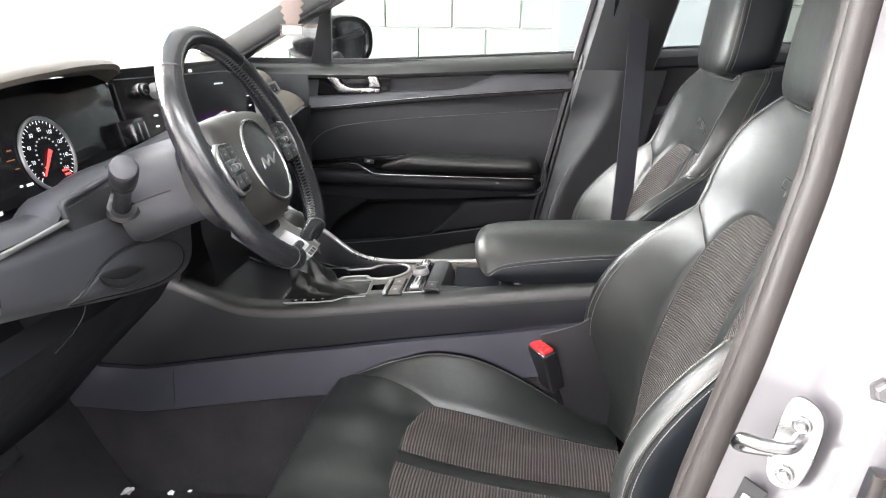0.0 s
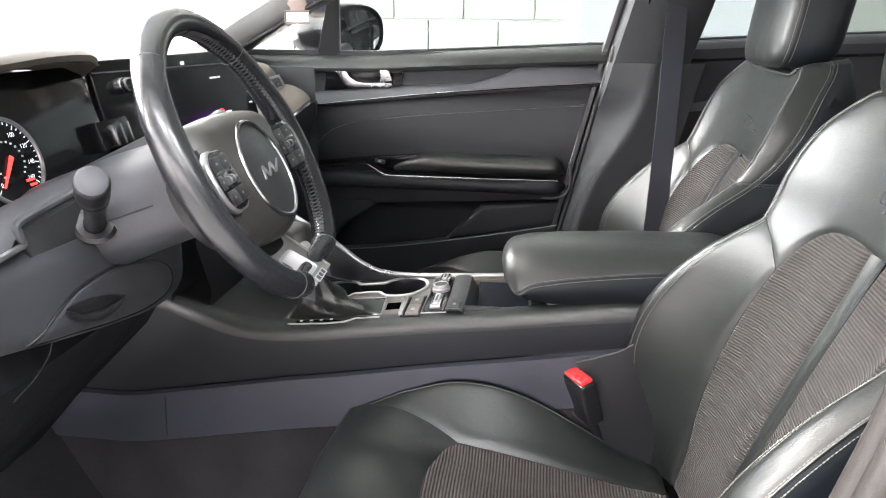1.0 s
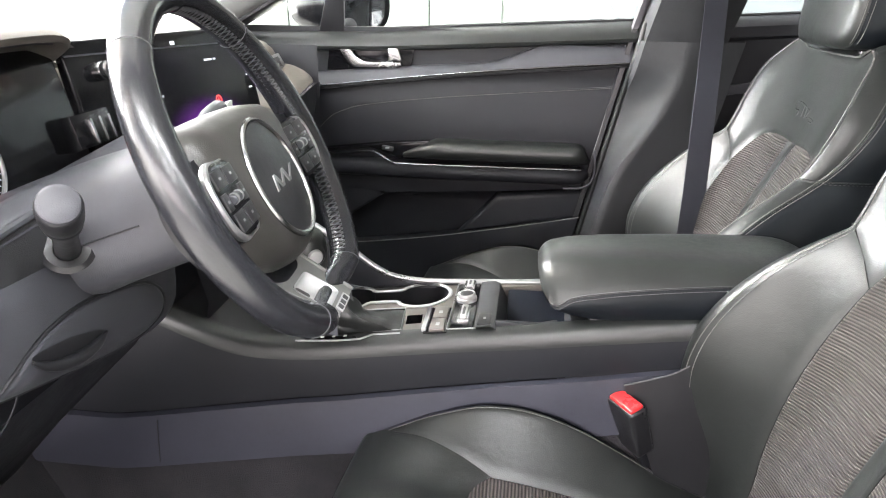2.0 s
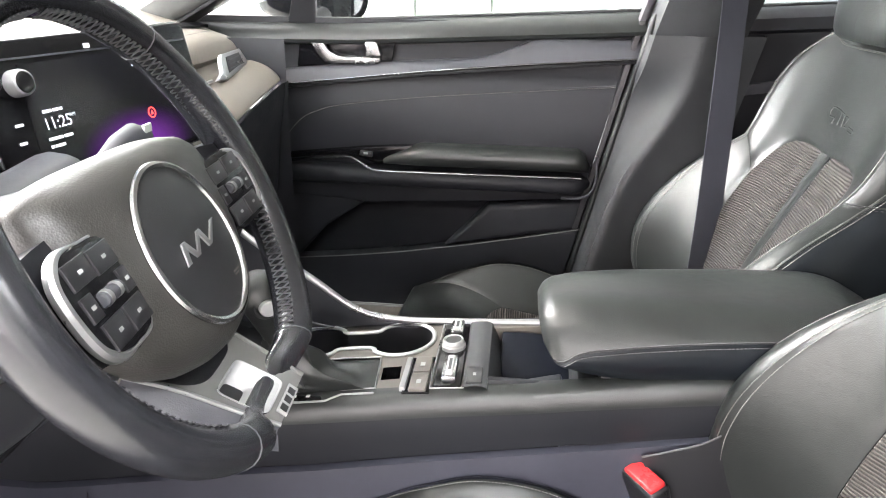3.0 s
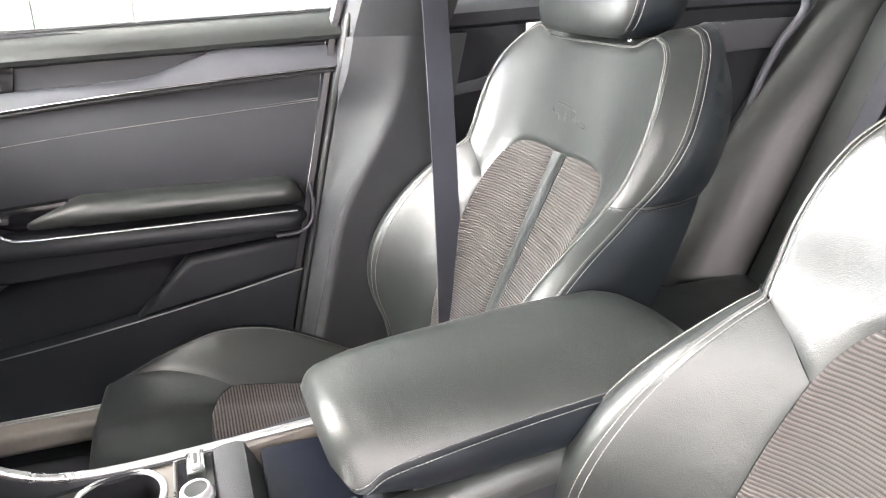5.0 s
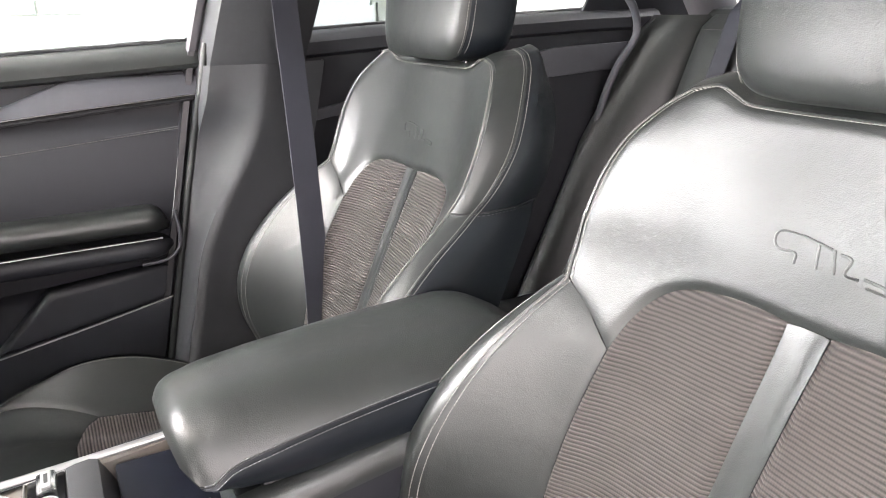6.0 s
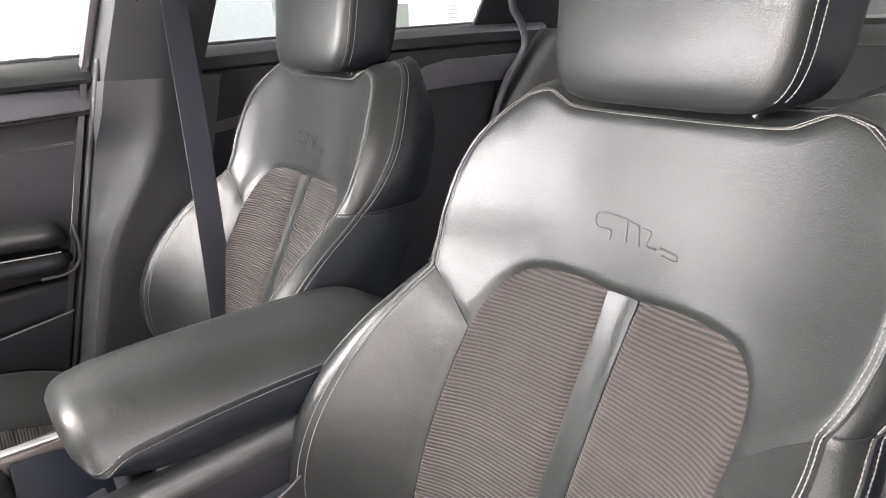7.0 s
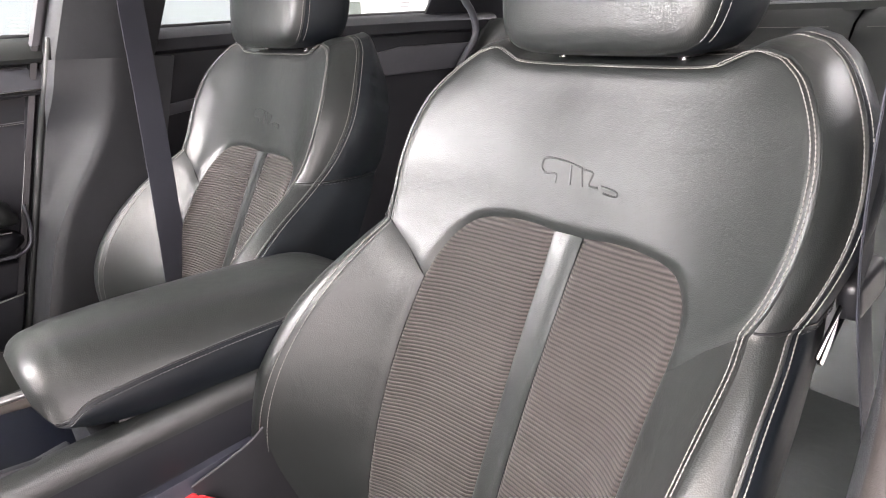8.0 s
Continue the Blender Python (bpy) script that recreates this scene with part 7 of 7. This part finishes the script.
def arm_ring(x):
    """Across the lid at x: its upholstered top from seam to seam, and the lower body below the seams."""
    w, zt, zl = a_half(x), a_top(x), a_low(x)
    zs = max(a_seam(x), zl + 0.0012)
    nose = max(0.0, min(1.0, (-0.06 - x) / 0.112))
    slide = lambda z: 0.014 * nose * nose * max(0.0, (0.775 - z) / 0.045)
    pts = []
    for k in range(41):
        c = math.cos(math.pi * k / 40)
        cc = math.copysign(abs(c) ** 0.8, c)
        z = zs + (zt - zs) * (1 - abs(cc) ** 3.4)
        pts.append(Vector((x + slide(z), ARM_C + w * cc * (1 - 0.05 * abs(cc) ** 6 * (zt - zs) / 0.07), z)))
    low = []
    for k in range(33):
        u = math.pi * k / 32
        c, s = math.cos(u), math.sin(u)
        k = min(1.0, abs(s) * 2.2)
        y = ARM_C + math.copysign(1, c) * (w * (1 - 0.05 * (zt - zs) / 0.07) + 0.003 * math.sin(math.pi * k) - 0.012 * k ** 3) * min(1.0, abs(c) * 3.0)
        z = zs - 0.001 - (zs - zl) * k
        low.append(Vector((x + slide(z), y, z)))
    return pts, low


axs = list(np.linspace(-0.172, -0.12, 14)) + list(np.linspace(-0.11, 0.20, 26)) + list(np.linspace(0.205, 0.25, 8))
rings = [arm_ring(x) for x in axs]
part("lid_top", grid_mesh([r[0] for r in rings]), LEATHER, arm, "padded black leather lid")
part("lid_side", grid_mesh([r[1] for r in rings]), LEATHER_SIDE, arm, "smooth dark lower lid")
near = [r[0][-1] for r in rings[3:]]
part("lid_seam", tube(near, 0.0012, 6), PLASTIC_HARD, arm)
part("lid_stitching", stitching([r[0][-2] + (r[0][-3] - r[0][-2]) * 0.3 + Vector((0, -0.0006, 0.0004)) for r in rings[4:]]), THREAD_MID, arm, "dark double stitching")
part("lid_stitching", stitching([p + Vector((0, -0.0034, -0.0052)) for p in near[4:]]), THREAD_MID, arm, "dark double stitching")
for r, n in ((rings[0], "lid_nose"), (rings[-1], "lid_tail")):
    part(n, grid_mesh([[r[0][i].lerp(r[1][min(32, round(i * 0.8))], t) for i in range(41)] for t in (0.0, 0.5, 1.0)]), LEATHER, arm)
part("arm_hinge", rbox((0.06, 1.42, 0.70), (0.30, 0.16, 0.03), 0.008), PLASTIC_HARD, arm)


# ---- small things ----
def buckle():
    t = thing("belt_buckle", (-0.01, 1.315, 0.45), "black seat belt buckle with a red button", "seat belt buckle")
    ax = Vector((-0.25, -0.16, 0.95)).normalized()
    c = Vector((-0.020, 1.296, 0.560))
    turn = ax.to_track_quat("Z", "Y").to_matrix().to_4x4()
    part("case", rbox(c, (0.058, 0.030, 0.085), 0.006, 3, turn), PLASTIC_HARD, t)
    part("button", rbox(c + ax * 0.041, (0.050, 0.024, 0.014), 0.004, 3, turn), RED, t, "red release button")
    part("stem", rbox(c - ax * 0.07 + Vector((0.004, 0.004, 0)), (0.036, 0.016, 0.07), 0.004, 2, turn), PLASTIC, t)
    part("anchor", rbox(c - ax * 0.115 + Vector((0.01, 0.005, 0)), (0.05, 0.010, 0.05), 0.003, 2, turn), SILVER, t, "steel anchor plate")
    return t


buckle()


def seat_valance():
    """The soft flap between the driver's seat and the console, with its pale welt."""
    t = thing("seat_valance", (0.10, 1.33, 0.45), "black flap beside the seat with a pale welt", "trim flap")
    top = spline([(-0.035, 1.300, 0.622), (0.01, 1.300, 0.638), (0.045, 1.300, 0.655), (0.085, 1.302, 0.690), (0.12, 1.306, 0.725)], 6)
    part("flap", grid_mesh([[(q[0] + 0.02 * k, q[1] - 0.004 * k, q[2] - (q[2] - 0.42) * k / 4) for q in top] for k in range(5)]), PLASTIC_HARD, t)
    part("welt", tube(top, 0.0014, 6), THREAD_MID, t, "pale welt")


seat_valance()

# door striker on the driver's pillar
st = thing("door_striker", (0.165, 0.625, 0.83), "polished steel door striker with two screws", "door striker")
s_n = Vector((-0.62, -0.78, 0.0)).normalized()
s_v = Vector((0.14, 0, 0.99)).normalized()
s_u = s_v.cross(s_n).normalized()
s_o = Vector((0.163, 0.619, 0.846))
plate = part("plate", slab([tuple(p) for p in spline([(-0.010, 0.040), (0.010, 0.040), (0.019, 0.022), (0.017, -0.024), (0.006, -0.040), (-0.010, -0.036), (-0.015, 0.0)], 5, True)][::-1], s_o, s_u, s_v, 0.004, 0.0015), STEEL, st)
for b in (0.022, -0.026):
    part("screw", lathe([(0.0, 0.004), (0.003, 0.004), (0.0035, 0.002), (0.006, 0.0035), (0.0075, 0.003), (0.008, 0.0), (0.0, 0.0)], s_o + s_v * b + s_n * 0.0035 + s_u * 0.003, s_n, 20), STEEL, plate)
loop = spline([s_o + s_u * 0.004 + s_v * 0.010, s_o + s_u * 0.004 + s_v * 0.008 + s_n * 0.020, s_o + s_u * -0.012 + s_v * 0.006 + s_n * 0.032, s_o + s_u * -0.030 + s_v * 0.002 + s_n * 0.032, s_o + s_u * -0.034 + s_v * -0.012 + s_n * 0.020, s_o + s_u * -0.012 + s_v * -0.012 + s_n * 0.004], 6)
part("loop", tube(loop, 0.0055, 10), STEEL, st, "polished steel loop")
lab = thing("pillar_label", (0.14, 0.63, 0.78), "black sticker with white bars on the pillar", "label")
part("sticker", rbox((0.139, 0.632, 0.775), (0.022, 0.002, 0.045), 0.0, 1, pose(0, 0, 0, 0, 14, -40)), PLASTIC_HARD, lab)
part("print", rbox((0.1380, 0.6308, 0.777), (0.010, 0.002, 0.012), 0.0, 1, pose(0, 0, 0, 0, 14, -40)), WHITE_PRINT, lab)

# driver's belt with its tongue parked on it
drv = belt("driver_belt", [(0.30, 0.775, 1.28), (0.298, 0.782, 1.10), (0.302, 0.785, 1.00), (0.318, 0.785, 0.91), (0.375, 0.785, 0.78), (0.44, 0.782, 0.60), (0.48, 0.775, 0.42)], 0.046, (1, 0.2, 0), "dark grey webbing belt hanging at the pillar")
tongue = part("tongue_grip", rbox((0.318, 0.788, 0.915), (0.050, 0.018, 0.034), 0.008, 3, pose(0, 0, 0, 0, -20, 0)), PLASTIC_HARD, drv, "black belt tongue grip")
part("tongue", rbox((0.282, 0.790, 0.885), (0.014, 0.004, 0.046), 0.002, 2, pose(0, 0, 0, 0, 42, 0)), BRIGHT, tongue, "steel belt tongue")

belt("rear_seat_belt", [(1.285, 1.925, 1.17), (1.262, 1.925, 1.15), (1.245, 1.925, 1.13), (1.195, 1.920, 1.02), (1.125, 1.915, 0.86), (1.04, 1.90, 0.66), (0.98, 1.89, 0.52)], 0.048, (0, 1, 0), "black webbing belt over the rear seat back")
# card air freshener under the inside mirror
fr = thing("air_freshener", (-0.53, 1.43, 1.165), "pink brown card air freshener with a white label", "air freshener")
shape = [(-0.012, 0.0), (-0.012, 0.014), (-0.017, 0.020), (-0.014, 0.026), (-0.021, 0.032), (-0.016, 0.040), (-0.024, 0.046), (-0.015, 0.055), (-0.010, 0.062), (0.010, 0.062), (0.016, 0.055), (0.025, 0.046), (0.017, 0.040), (0.022, 0.032), (0.014, 0.026), (0.017, 0.020), (0.012, 0.014), (0.012, 0.0)]
part("card", slab(shape[::-1], (-0.530, 1.43, 1.165), (1, 0.1, 0), (0, 0, 1), 0.002, 0.0004), CARDBOARD, fr)
part("label", slab([(-0.019, -0.006), (0.019, -0.006), (0.019, 0.010), (-0.019, 0.010)], (-0.530, 1.4275, 1.162), (1, 0.1, 0), (0, 0, 1), 0.0015, 0.0003), GREY_PRINT, fr, "pale paper label")
part("label_edge", tube([Vector((-0.530 + a, 1.4265 + 0.1 * a, 1.162 + b)) for a, b in ((-0.021, -0.008), (0.021, -0.008), (0.021, 0.012), (-0.021, 0.012), (-0.021, -0.008))], 0.0012, 5), CARDBOARD, fr)
part("cord", tube([(-0.530, 1.429, 1.226), (-0.53, 1.43, 1.36)], 0.0008, 5), THREAD, fr)
im = thing("inside_mirror", (-0.52, 1.43, 1.36), "black inside mirror under the roof", "mirror")
part("case", rbox((-0.53, 1.43, 1.375), (0.04, 0.24, 0.06), 0.015, 3), PLASTIC_HARD, im)
part("stem", tube([(-0.53, 1.43, 1.39), (-0.50, 1.43, 1.42)], 0.010, 8), PLASTIC_HARD, im)
# floor mat
mat = thing("floor_mat", (-0.66, 1.0, 0.235), "dark grey carpet floor mat", "floor mat")
rows = []
for x in np.linspace(-0.92, -0.50, 20):
    rows.append([(x, y, 0.242 + 0.004 * noise.noise((x * 12, y * 12, 1.7)) + 0.42 * max(0.0, (-0.86 - x) / 0.28) ** 1.3) for y in np.linspace(0.76, 1.24, 20)])
part("mat_top", grid_mesh(rows), CARPET, mat)
pedal = thing("pedal", (-0.98, 1.02, 0.40), "black rubber brake pedal", "pedal")
part("pad", rbox((-0.98, 1.02, 0.44), (0.03, 0.10, 0.06), 0.01, 3, pose(0, 0, 0, 0, -40, 0)), PLASTIC_HARD, pedal)
part("lever", tube([(-0.99, 1.02, 0.45), (-1.05, 1.02, 0.62)], 0.012, 8), PLASTIC_HARD, pedal)
# scraps of clear wrapping, modelled bright to stand in for glints on the mat
rng = random.Random(8)
for sx, sy, s in ((-0.855, 1.205, 0.020), (-0.765, 1.215, 0.012), (-0.730, 1.225, 0.008)):
    scrap = thing("plastic_scrap", (sx, sy, 0.252), "crumpled plastic scrap standing in for a glint on the mat", "litter", "plastic scraps on the floor")
    rows = []
    for i in range(5):
        rows.append([(sx + (i - 2) * s * 0.25 + rng.uniform(-1, 1) * s * 0.06, sy + (j - 2) * s * 0.28 + rng.uniform(-1, 1) * s * 0.06, 0.256 + rng.uniform(0, 0.35) * s) for j in range(5)])
    part("film", grid_mesh(rows), SCRAP_FILM, scrap, "", False)

# hinge and bolt of the rear door on the pillar's outer edge
hg = part("rear_hinge", rbox((0.203, 0.556, 0.835), (0.020, 0.022, 0.060), 0.004, 2, pose(0, 0, 0, 0, 8, 0)), PLASTIC_HARD, shell, "dark rear door hinge")
part("hinge_pin", tube([(0.192, 0.548, 0.80), (0.198, 0.548, 0.868)], 0.0045, 10), RUBBER, hg)
part("hinge_screw", lathe([(0.0, 0.006), (0.006, 0.006), (0.0075, 0.004), (0.0075, 0.0), (0.011, 0.0), (0.011, -0.002)], (0.197, 0.566, 0.928), (-0.1, -1, 0), 6), PAINT, shell)
